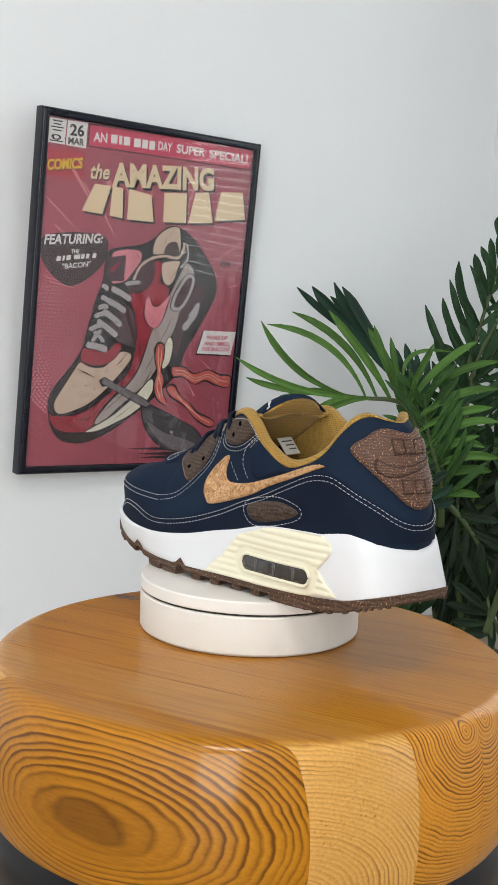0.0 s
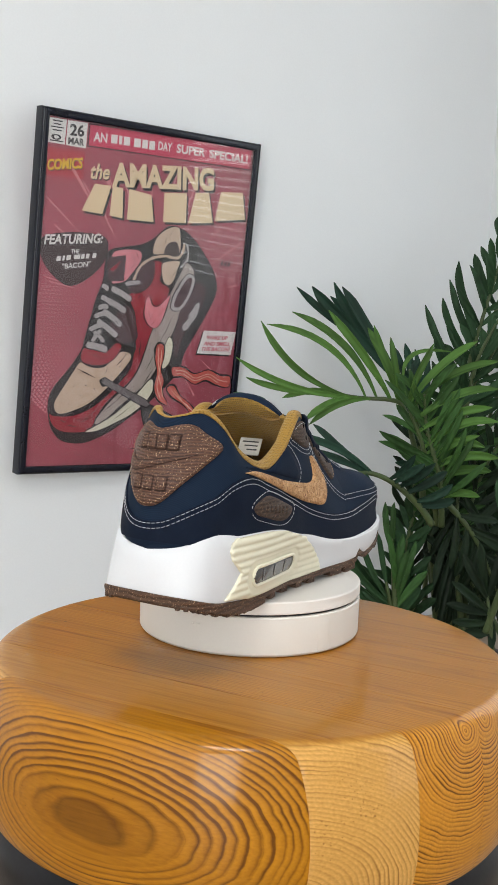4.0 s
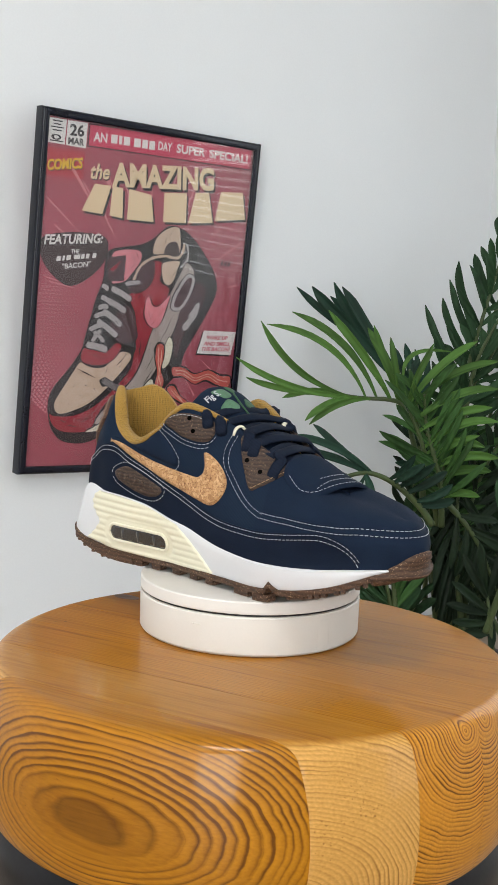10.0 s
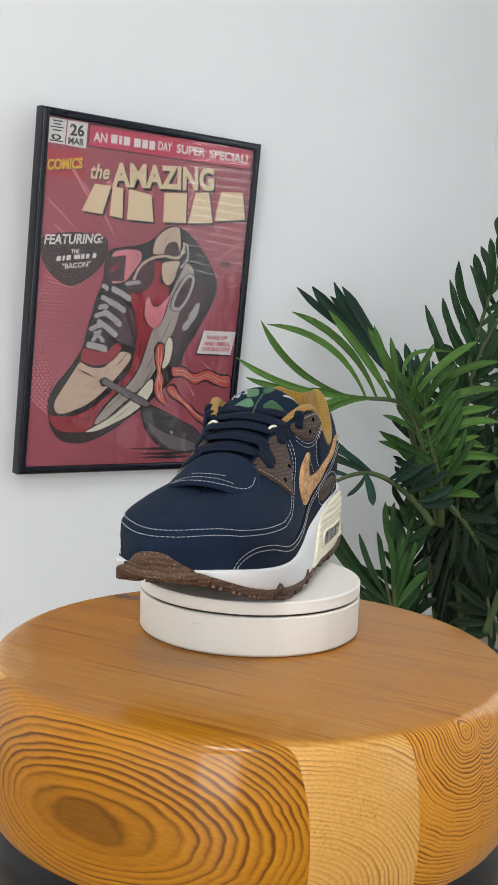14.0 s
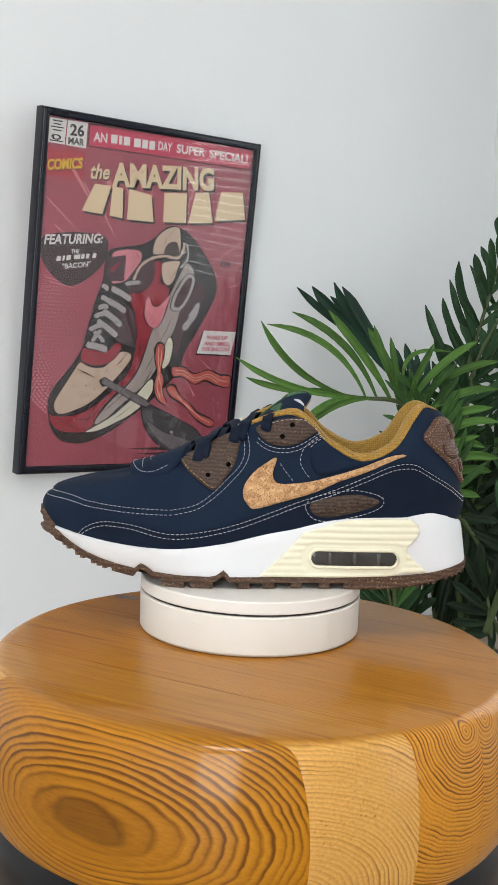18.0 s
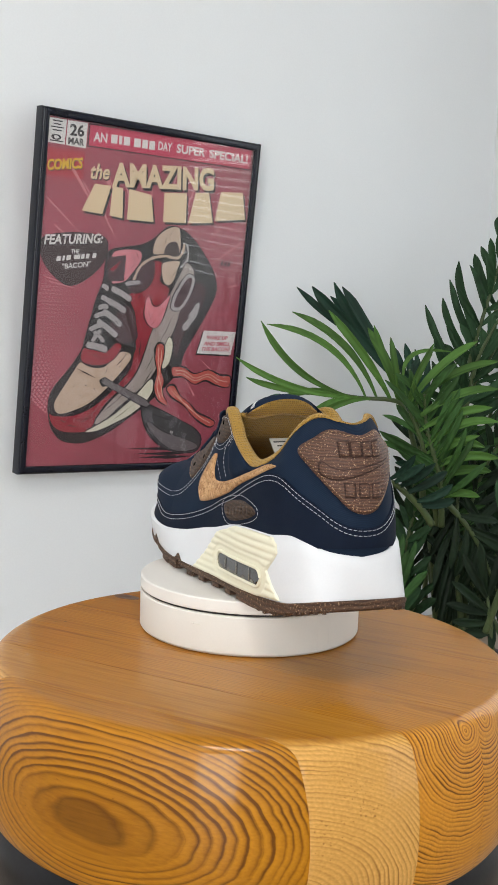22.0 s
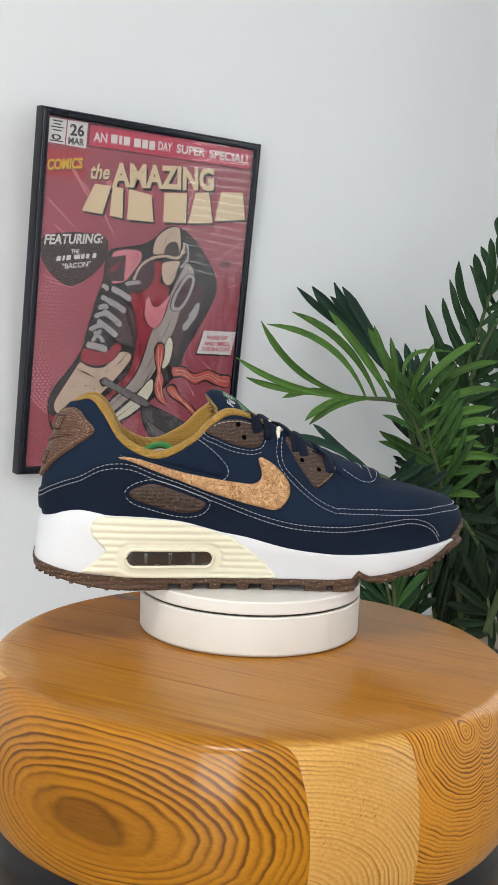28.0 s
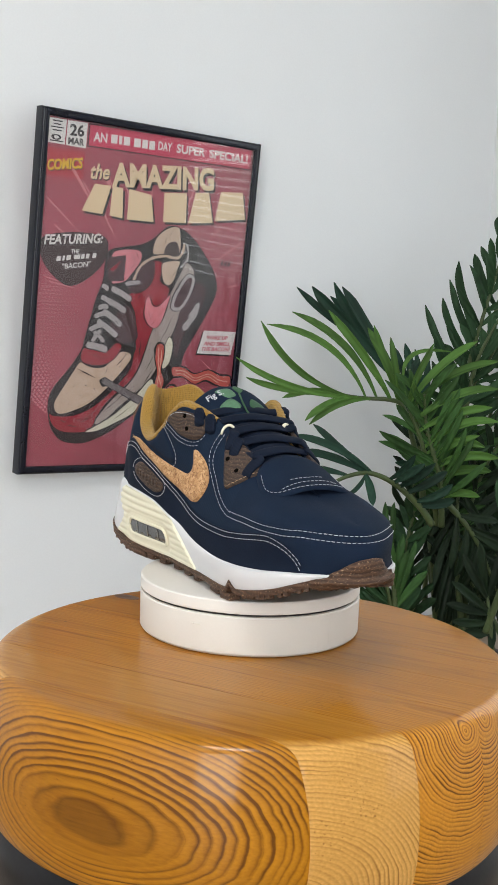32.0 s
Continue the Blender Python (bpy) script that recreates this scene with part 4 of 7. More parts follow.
for way, stripe, oval, be, fe in (("right", STRIPE_R, OVAL_R, BACKEYE_R, FRONTEYE_R), ("left", STRIPE_L, OVAL_L, BACKEYE_L, FRONTEYE_L)):
    st = patch("side_stripe", stripe, way, M_CORK, 2.3, step=2.2, label="tan pressed cork side stripe")
    stitches("stripe_stitching", grow_shape(stripe, -1.3), way, M_TAN, 1.2, 0.9, 2.45, 0.22, True, parent=st)
    ov = patch("oval_badge", oval, way, M_HIDE, 2.0, label="dark brown wood-grain leather oval badge", step=2.0)
    stitches("oval_stitching", grow_shape(oval, 2.6), way, None, 2.0, 1.1, 1.65, 0.23, True, parent=ov)
    # raised bars stand for the badge's small mark
    cx, cz = sum(p[0] for p in oval) / len(oval), sum(p[1] for p in oval) / len(oval)
    tilt = -0.16 if way == "right" else -0.2
    for k in range(7):
        x = cx - 15 + k * 5
        z = cz + tilt * (x - cx)
        patch("raised_mark", [(x - 1.6, z - 2.2), (x + 1.6, z - 2.6), (x + 1.6, z + 2.0), (x - 1.6, z + 2.4)], way, M_HIDE, 2.9, step=1.4, parent=ov, curve=False, rim=1.0)
    b = patch("rear_eyestay", be, way, M_HIDE, 1.6, label="dark brown wood-grain rear eyestay", step=2.2)
    f = patch("front_eyestay", fe, way, M_HIDE, 1.9, label="dark brown wood-grain front eyestay", step=2.2)
    for dd in (1.5, 4.0):
        g = grow_shape(be, dd)
        g = [p for p in g if p[1] < 136 and p[0] < 0]
        g = sorted(g, key=lambda p: p[0])
        stitches("eyestay_stitching", g, way, lift=1.0, parent=b)
        top_run = sorted([p for p in grow_shape(be, -1.2) if p[1] > 138], key=lambda p: p[0])
    stitches("eyestay_stitching", top_run, way, lift=1.8, parent=b)
    lowrun = sorted([p for p in grow_shape(fe, -1.0) if p[0] > (33 if way == "right" else 25) and p[1] < 114], key=lambda p: p[0])
    stitches("eyestay_stitching", lowrun, way, M_TAN, lift=2.1, parent=f)
    for dx in (0.0, 3.2):
        run = [(12 - dx, 131), (11 - dx, 121.5), (13.5 - dx, 113), (21 - dx, 105.2 - dx * 0.3), (30 - dx * 0.7, 97 - dx * 0.5), (38 - dx * 0.3, 91.8 - dx * 0.8), (45, 88.8 - dx * 0.92), (49.5, 87.4 - dx * 0.92)] if way == "right" else [(9 - dx, 133), (7 - dx, 122), (9.5 - dx, 112.5), (18 - dx, 103 - dx * 0.3), (27 - dx * 0.7, 94 - dx * 0.5), (36 - dx * 0.3, 87.6 - dx * 0.8), (45.5, 84.8 - dx * 0.92), (51.5, 83.8 - dx * 0.92)]
        stitches("vamp_stitching", run, way, lift=0.5)
    ank = [(-46, 132), (-37, 126), (-29, 119), (-24.5, 113), (-25, 107.5), (-30, 104.5)] if way == "right" else [(-46, 137), (-37, 131), (-30.5, 124.5), (-29, 116), (-33, 109), (-37, 105.5)]
    stitches("ankle_stitching", ank, way, lift=0.9)
    if way == "left":
        stitches("ankle_stitching", [(-46, 134.5), (-40, 130.5), (-34.5, 125.5)], way, lift=0.9)
        stitches("quarter_stitching", [(-16, 115), (-21, 108.5), (-26.5, 102.5)], way, lift=0.7, radius=0.15)
    holes = [(-19, 140), (-15, 132), (24.5, 116.5), (36, 110.5)] if way == "right" else [(-23, 139.5), (-17, 132), (17, 112), (30, 105)]
    for hx, hz in holes:
        loc, nor = drop_on(upper_tree, way, hx * MM, hz * MM)
        h = part("eyelet", lathe([(0, 0.0001), (0.0013, 0.0001), (0.0016, 0.0), (0.0016, -0.001), (0, -0.001)], 14), M_DARK, b if hx < 0 else f)
        h.matrix_basis = Matrix.Translation(loc + nor * (0.00165 if hx < 0 else 0.00195)) @ nor.to_track_quat("Z", "Y").to_matrix().to_4x4()
patch("ankle_panel", [(-46, 130), (-38, 124.5), (-30, 118), (-26.5, 112), (-28, 107.8), (-40, 110), (-60, 114.5), (-80, 119), (-92, 121), (-84, 121), (-69, 117.5), (-56, 121.5)], "right", M_NAVY, 0.9, label="navy nubuck ankle panel")
patch("ankle_panel", [(-46, 132), (-40, 129), (-35.5, 124), (-36, 115), (-42, 108), (-58, 112), (-75, 117), (-92, 123), (-84, 121.5), (-70, 117.5), (-57, 121.5)], "left", M_NAVY, 0.9, label="navy nubuck ankle panel")

# heel patch with plain raised bars in place of its lettering
HP = [(-12, 101), (-4, 103.5), (4, 112), (12, 123), (17, 133), (9, 140.5), (1, 145.5), (-12, 143), (-25, 145.5), (-33, 140.5), (-41, 133), (-36, 123), (-28, 112), (-20, 103.5)]
hp = patch("heel_patch", HP, "heel", M_HEELP, 2.2, label="copper brown wood-grain heel patch", step=2.2)
stitches("heel_patch_stitching", grow_shape(HP, -1.6), "heel", M_TAN, 1.5, 0.9, 2.45, 0.25, True, parent=hp)
# darker pads under the marks: the engraving's shade is put into their colour
for k in range(4):
    y = -3.5 - k * 6.0
    patch("mark_groove", [(y + 3.0, 130.8), (y - 3.0, 131.3), (y - 2.6, 140.2), (y + 3.4, 139.7)], "heel", M_MARK_SHADE, 2.45, step=1.3, parent=hp, curve=False, rim=1.0)
    patch("raised_mark", [(y + 2.2, 131.7), (y - 2.2, 132.2), (y - 1.8, 139.3), (y + 2.6, 138.8)], "heel", M_HEELP, 3.5, step=1.3, parent=hp, curve=False, rim=1.0)
for k in range(3):
    y = -4.5 - k * 7.5
    patch("mark_groove", [(y + 3.0, 109.3), (y - 3.0, 109.3), (y - 3.0, 117.7), (y + 3.0, 117.7)], "heel", M_MARK_SHADE, 2.45, step=1.3, parent=hp, curve=False, rim=1.0)
    patch("raised_mark", [(y + 2.2, 110.2), (y - 2.2, 110.2), (y - 2.2, 116.8), (y + 2.2, 116.8)], "heel", M_HEELP, 3.5, step=1.3, parent=hp, curve=False, rim=1.0)
patch("mark_groove", [(7.7, 128.5), (8.9, 121.6), (3, 118.5), (-5, 119.7), (-18, 123.7), (-33, 129.6), (-18, 127.4), (-4, 124.8), (2.6, 125.4)], "heel", M_MARK_SHADE, 2.45, step=1.5, parent=hp, rim=1.0)
patch("raised_mark", [(7, 127.5), (8, 122), (3, 119.3), (-5, 120.5), (-18, 124.5), (-31, 129), (-18, 126.5), (-4, 124), (3, 124.5)], "heel", M_HEELP, 3.0, step=1.5, parent=hp, rim=1.0)

# cream side windows on the midsole
for way, out, wx in (("right", [(-100, 83), (-107, 79.5), (-109, 75), (-107.5, 70), (-99, 61.5), (-104.5, 55), (-114, 47.8), (-87, 44.8), (-51, 43.8), (-16, 43.8), (10, 44.2), (2, 53), (-9, 62.5), (-24, 72.5), (-38, 77.5), (-52, 81), (-70, 83), (-87, 83.6)], (-87, -31.5, 56.8)),
                     ("left", [(-100, 83), (-107, 78.5), (-109, 74), (-106, 69), (-100, 62), (-106, 55), (-115, 47.9), (-87, 44.8), (-51, 43.8), (-20, 43.8), (-5, 44), (-20, 57), (-33, 72), (-44, 75.5), (-61, 80.5), (-83, 83.6)], (-95, -37.5, 56))):
    a, b, c = wx

    def ribs(x, z, a=a, b=b, c=c):
        d = math.hypot(max(a + 4 - x, 0, x - b + 4), z - c)
        near = min(1.0, max(0.0, (d - 9.2) / 1.5))
        return near * 0.85 * (1 - math.exp(-(((z - 40) % 4.3 - 2.15) / 0.75) ** 2)) + 0.5 * math.exp(-((z - c) / 13) ** 2) * min(1.0, max(0.0, (x + 116) / 25)) * min(1.0, max(0.0, (8 - x) / 30))

    cp = patch("cream_window_panel", out, way, M_CREAM, 0.9, sole_tree, 0.85, relief=ribs, label="ribbed cream rubber side panel", curve=False)
    ring = [Vector((x, z)) for x, z in [(a + 5 - 5 * math.cos(t), c + 5.6 * math.sin(t)) for t in [math.radians(d) for d in range(-90, 91, 15)]] + [(b - 5 + 5 * math.cos(t), c + 5.6 * math.sin(t)) for t in [math.radians(d) for d in range(90, -91, -15)]]]
    rim_pts = even([Vector((p.x, p.y)) * MM for p in ring], 0.0015, True)
    laid = lay(rim_pts, way, 0.0017, sole_tree)
    part("window_rim", tube([p for p, _ in laid + laid[:1]], 0.0011, 8, caps=False), M_CREAM, cp)
    patch("air_window", [(p.x, p.y) for p in ring], way, M_AIR, 1.5, sole_tree, 2.5, label="dark clear air window", parent=cp, curve=False, rim=1.0)
    for k in range(3):
        x = a + 13 + k * (b - a - 26) / 2
        patch("air_pillar", [(x - 0.8, c - 3.6), (x + 0.5, c - 3.6), (x + 1.2, c + 3.4), (x - 1.4, c + 3.4)], way, M_AIRP, 1.65, sole_tree, 2.5, parent=cp, rim=1.0)

# brown rubber toe bumper over sole and upper
both_v, both_f = [], []
for ob in (upper, midsole, outsole):
    k = len(both_v)
    both_v += [v.co.copy() for v in ob.data.vertices]
    both_f += [[i + k for i in p.vertices] for p in ob.data.polygons]
toe_tree = BVHTree.FromPolygons(both_v, both_f)
patch("toe_bumper", [(-34, 60.8), (-27, 64.5), (-20, 69.5), (-16, 73), (-11, 75.5), (-4, 76.5), (3, 75.5), (7, 72.5), (12, 68.5), (18, 65), (24, 62.5), (25, 60.5), (21, 57.5), (12, 55.5), (-4, 55), (-20, 55.5), (-29, 58)], "toe", M_GUM, 2.5, toe_tree, 1.8, label="brown cork rubber toe bumper", relief=lambda a, b: 0.5 * math.cos(b * 2.0))

# collar lining: padded mustard mesh rolling over the top line and down inside
iC = max(i for i in range(NU + 1) if c_top[i].x < 4)


def inward(i, side):
    a, b = skin(max(i - 3, 0), 1, side), skin(min(i + 3, NU), 1, side)
    if i < 3:
        a = skin(3 - i, 1, -side)
    t = b - a
    t.z = 0
    t.normalize()
    n = Vector((-t.y, t.x, 0))
    p = skin(i, 1, side)
    c = Vector((max(-0.085, min(p.x, -0.03)), table(MID, p.x / MM) * MM, p.z))
    if n.dot(c - p) < 0:
        n = -n
    return n


def lining_row(i, side):
    p = skin(i, 1, side)
    q = skin(i, 0.93, side)
    dv = (p - q).normalized()
    n = inward(i, side)
    x = p.x / MM
    roll = table([(-121, 1.3), (-114, 1.8), (-104, 3.7), (-90, 4.2), (-50, 4.4), (-25, 3.9), (4, 2.0)], x) * MM
    wide = table([(-121, 0.2), (-114, 0.5), (-108, 1.6), (-98, 2.3), (-40, 2.2), (-20, 2.0), (4, 1.8)], x) * MM
    base = p - dv * wide
    out = [base - n * 0.0001, base - n * 0.0010 + dv * 0.0008, p - dv * wide * 0.35 - n * 0.0012]
    for a in range(0, 181, 30):
        r = math.radians(a)
        out.append(p + n * (roll * (1 - math.cos(r)) - 0.0012) + Vector((0, 0, 1)) * (roll * 0.62 * math.sin(r)))
    e = out[-1]
    for f in (0.12, 0.3, 0.55, 0.8, 1.0):
        z = e.z + (0.072 - e.z) * f
        out.append(Vector((e.x, e.y, z)) + n * (0.003 * math.sin(math.pi * min(1, f * 1.8)) - 0.004 * f))
    return out


ring_cols = [lining_row(i, 1) for i in range(iC, 0, -1)] + [lining_row(i, -1) for i in range(0, iC + 1)]
rows = [list(r) for r in zip(*ring_cols)]
vv, ff = ring_mesh(rows, closed=False)
part("collar_binding", weld(vv[:len(rows[0]) * 4], [f for f in ff if max(f) < len(rows[0]) * 4], 0.00005), M_GOLD, shoe, "mustard collar edge")
off = len(rows[0]) * 3
lining = part("collar_lining", weld(vv[off:], [tuple(i - off for i in f) for f in ff if min(f) >= off], 0.00005), M_GOLD, shoe, "padded mustard mesh lining")
# insole
ins = bmesh.new()
vs = [ins.verts.new((p.x, p.y * 0.88 - 0.0008, 0.0735)) for p in loop_points(lambda i, s: skin(i, 0.1, s)) if p.x < 0.03]
ins.faces.new(vs)
bmesh.ops.triangulate(ins, faces=ins.faces)
part("insole", ins, M_INSOLE, shoe, "mustard insole")
lining_tree = BVHTree.FromPolygons([v.co.copy() for v in lining.data.vertices], [list(p.vertices) for p in lining.data.polygons])
for name, mat, keys, rad in (("green_print", M_GREEN, ((-73, 114.5), (-69, 117.3), (-63, 118.6), (-58, 117.5), (-53.5, 114.5)), 0.0021), ("white_print", M_THREAD, ((-69, 113.8), (-63, 115.4), (-55.5, 114.0)), 0.0007)):
    pts = []
    for x, z in keys:
        loc, nor, _, _ = lining_tree.ray_cast(Vector((x * MM, -0.008, z * MM)), Vector((0, 1, 0)))
        pts.append((loc if loc else Vector((x * MM, 0.02, z * MM))) + Vector((0, -0.0006, 0)))
    part(name, tube(spline(pts, 20), rad, 8, 0.4, up=Vector((0, 1, 0))), mat, shoe, "curved print on the lining")

# tongue
TONGUE = [(70, 101), (54, 108), (42, 115.2), (30, 122), (17, 130), (3, 137), (-7, 145), (-17, 153), (-25, 157.5), (-32, 158.5), (-36, 156)]
tl = even(spline([Vector((x, 0, z)) for x, z in TONGUE], 80), 2.2)


def tongue_rows(depth, n=18):
    rows = []
    L = len(tl)
    for k, p in enumerate(tl):
        f = k / (L - 1)
        w = 20 + 11 * min(1, f * 1.25)
        if f > 0.82:
            w *= math.sqrt(max(0.02, 1 - ((f - 0.82) / 0.18) ** 2 * 0.30))
        t = (tl[min(k + 1, L - 1)] - tl[max(k - 1, 0)]).normalized()
        nor = Vector((t.z, 0, -t.x))
        if nor.z < 0:
            nor = -nor
        row = []
        for a in range(n + 1):
            s = -1 + 2 * a / n
            sag = (abs(s) ** 2.3) * (7 + 7 * f)
            th = depth * (1 - abs(s) ** 4) * (0.35 + 0.65 * min(1, f * 1.5))
            q = p - nor * (sag + th)
            row.append(Vector((q.x, s * w + table(MID, p.x) + 0.5, q.z)) * MM)
        rows.append(row)
    return rows


front, rear = tongue_rows(0), tongue_rows(13.0)
vv, ff = ring_mesh(front, closed=False)
tongue = part("tongue", weld(vv, ff, 0.00005), M_NAVY, shoe, "padded navy tongue")
tongue_tree = BVHTree.FromPolygons([v.co for v in tongue.data.vertices], [p.vertices for p in tongue.data.polygons])
fb = [front[-1], [a.lerp(b, 0.35) + Vector((-0.0022, 0, 0.0008)) for a, b in zip(front[-1], rear[-1])]]
vv, ff = ring_mesh(fb + rear[::-1], closed=False)
part("tongue_lining", weld(vv, ff, 0.00005), M_GOLD, tongue, "mustard mesh tongue lining")
for col in (0, -1):
    part("tongue_edge", tube([r[col].lerp(q[col], 0.5) for r, q in zip(front, rear)], 0.0016, 6), M_GOLD, tongue)


def tongue_patch(name, keys, material, thick, parent=None, label="", step=1.4, curve=True):
    return patch(name, keys, "top", material, thick, tongue_tree, step, parent=parent or tongue, label=label, curve=curve)


def leaf_shape(x, y, length, width, turn):
    c, s = math.cos(math.radians(turn)), math.sin(math.radians(turn))
    pts = [(0, 0), (0.15, 0.3), (0.4, 0.52), (0.72, 0.34), (1.05, 0), (0.72, -0.34), (0.4, -0.52), (0.15, -0.3)]
    return [(x + c * a * length - s * b * width, y + s * a * length + c * b * width) for a, b in pts]


for x, y, L, w, turn, m in ((-10, -7, 15, 9, 262, M_MINT), (-18, -7, 14, 8.5, 242, M_MINT), (-20, -3.5, 12, 7, 165, M_LEAFTHREAD), (-10, 0, 14, 9, 105, M_LEAFTHREAD)):
    tongue_patch("embroidered_leaf", leaf_shape(x, y, L, w, turn), m, 0.5, label="green embroidered leaf")
stem = [drop_on(tongue_tree, "top", x * MM, y * MM)[0] + Vector((0, 0, 0.0006)) for x, y in ((-1, -4), (-6, -5), (-12, -5), (-19, -4))]
part("embroidered_stem", tube(stem, 0.0007, 6), M_LEAFTHREAD, tongue)
cu = bpy.data.curves.new("words", "FONT")
cu.body, cu.size, cu.resolution_u, cu.offset = "Fig S.", 1.0, 2, 0.02
tmp = bpy.data.objects.new("words", cu)
scene.collection.objects.link(tmp)
me = bpy.data.meshes.new_from_object(tmp.evaluated_get(bpy.context.evaluated_depsgraph_get()))
bpy.data.objects.remove(tmp)
far = max(v.co.x for v in me.vertices)
for v in me.vertices:
    loc, _ = drop_on(tongue_tree, "top", (-19.5 - v.co.y * 6.2) * MM, (-27.5 + v.co.x / far * 12.5) * MM)
    v.co = loc + Vector((0, -0.0004, 0.0006))
me.materials.clear()
me.materials.append(M_THREAD)
fig = new("white_lettering", me)
fig.parent = tongue
fig["label"] = "small white embroidered lettering"
tongue_patch("white_tick", [(-24, 9.0), (-25.5, 11.5), (-28.5, 14.5), (-33, 17.5), (-29.5, 13.5), (-27, 10.5)], M_THREAD, 0.6, step=1.0, label="small white embroidered tick")

# vamp underlay closes the throat in front of the tongue
cov = []
for i in range(NU + 1):
    if 40 < c_top[i].x < 84:
        a, b = skin(i, 1, -1), skin(i, 1, 1)
        cov.append([a.lerp(b, k / 8) + Vector((0, 0, 0.0022 * math.sin(math.pi * k / 8) - 0.0003)) for k in range(9)])
vv, ff = ring_mesh(cov, closed=False)
under = part("vamp_underlay", weld(vv, ff, 0.00005), M_NAVY, shoe)
k = len(upper.data.vertices)
vamp_tree = BVHTree.FromPolygons([v.co.copy() for v in upper.data.vertices] + [v.co.copy() for v in under.data.vertices], [list(p.vertices) for p in upper.data.polygons] + [[q + k for q in p.vertices] for p in under.data.polygons])
# vamp tab in front of the laces
tab_keys = [(48, -25), (58, -31), (70, -33), (79, -27), (83, -5), (82, 15), (75, 26), (62, 27.5), (49, 21), (44, -3)]
BED = [(40, 118.6), (52, 112.9), (60, 109.3), (70, 105.7), (80, 103.0), (92, 100.4)]
bed = [[Vector((x, y + table(MID, x), table(BED, x) + 3.9 - 12.5 * (abs(y) / 34) ** 2.2)) * MM for y in range(-38, 39, 2)] for x in range(40, 93, 2)]
vv, ff = ring_mesh(bed, closed=False)
vamp_tree = BVHTree.FromPolygons(vv, ff)
tab = patch("vamp_tab", tab_keys, "top", M_NAVY, 1.6, vamp_tree, label="navy nubuck tab below the laces", step=2.6)
for run in ([(54, -27.5), (66, -30.5), (75, -26.5), (79, -17), (81, -4), (80, 9), (75, 20), (66, 24.5), (55, 23)], [(74, -24), (74.5, -13), (75, -4), (74.5, 6), (73.5, 17)], [(69, -15), (70, -4), (69, 8)]):
    stitches("tab_stitching", run, "top", lift=1.75, tree=vamp_tree, parent=tab)

# laces: flat cords from eyelet to eyelet across the tongue
RUNS = [(-9, 139.5, 0), (3, 135.6, 3.5), (15, 130.6, -3.5), (27, 124.6, 3.5), (38, 118.4, -3.5), (48, 112.8, 2.5), (56, 108.8, -2)]
for k, (x, z, skew) in enumerate(RUNS):
    wide = table([(-10, 31), (12, 27), (38, 25), (48, 20), (56, 13)], x)
    crown = [Vector((x + skew * a, a * wide + table(MID, x), z + up)) * MM for a, up in ((-0.78, 3.2), (-0.4, 5.0), (0, 5.8), (0.4, 5.0), (0.78, 3.2))]
    ends = {}
    for way, sg in (("right", -1), ("left", 1)):
        xe = x + skew * sg
        t = table(TOPLINE, xe)
        ends[way] = []
        for dx, dz, lift in ((3.2, 10.6, -1.6), (2.6, 8.8, 1.9), (1.5, 5.0, 2.5), (0.4, 1.4, 3.2)):
            loc, nor = drop_on(upper_tree, way, (xe + dx) * MM, (t - dz) * MM)
            ends[way].append((loc + nor * lift * MM, nor))
    over = Vector((0.45, 0, 0.9))
    line = ends["right"] + [(p, over) for p in crown] + ends["left"][::-1]
    if x > 42:      # the lowest rows slip under the tab's sides
        line = [(Vector((x + skew * a, a * wide + table(MID, x), z + up)) * MM, over) for a, up in ((-1.15, -1.5), (-0.8, 2.6), (-0.4, 4.6), (0, 5.2), (0.4, 4.6), (0.8, 2.6), (1.15, -1.5))]
    bm = tube(spline([p for p, _ in line], 44), [0.0014, 0.0024, 0.0032] + [0.0038] * 38 + [0.0032, 0.0024, 0.0014], 10, 0.34, up=spline([u for _, u in line], 44))
    part("lace", bm, M_LACE, shoe)
    if k < 5:
        pts2 = [Vector((x + 3 + 6 * (s + 1) / 2, s * wide * 0.85 + table(MID, x), z - 4.2 + 5.2 * (1 - s * s))) * MM for s in (-1, -0.5, 0, 0.5, 1)]
        if k % 2:
            pts2 = [Vector((p.x, 2 * table(MID, x) * MM - p.y, p.z)) for p in pts2]
        part("lace", tube(spline(pts2, 24), 0.0037, 10, 0.27, up=Vector((0.45, 0, 0.9))), M_LACE, shoe)
for s in (-1, 1):
    bm = tube(spline([Vector((x, s * w + table(MID, x), z)) * MM for x, w, z in ((9, 26.5, 131), (9.5, 25.5, 134.6), (10, 23, 136.6), (11, 20.5, 136.6), (12, 18.5, 134.5))], 14), 0.0015, 8, 0.6)
    part("lace_loop", bm, M_CREAM, shoe, "cream webbing lace loop")
tag = part("tongue_label", box_bm(-0.0004, -0.0075, -0.0065, 0.0004, 0.0075, 0.0065, 0.0003), plain("white_label_cloth", (0.42, 0.40, 0.36), 0.8, 0.1, 900, 200, 0.2), tongue, "white woven size label")
tag.matrix_basis = pose(-0.0235, -0.009, 0.124, 0, 40, 12)
for k in range(3):
    bar = part("label_bar", box_bm(-0.0002, -0.0055, -0.0004, 0.0002, 0.0055 - 0.002 * (k % 3), 0.0004), M_AIRP, tag, smooth=False)
    bar.matrix_basis = pose(-0.0005, 0, 0.0035 - k * 0.003)

# the plan is a little slimmer and shorter than its guides
slim = Matrix.Diagonal((0.985, 0.968, 1.0, 1.0))
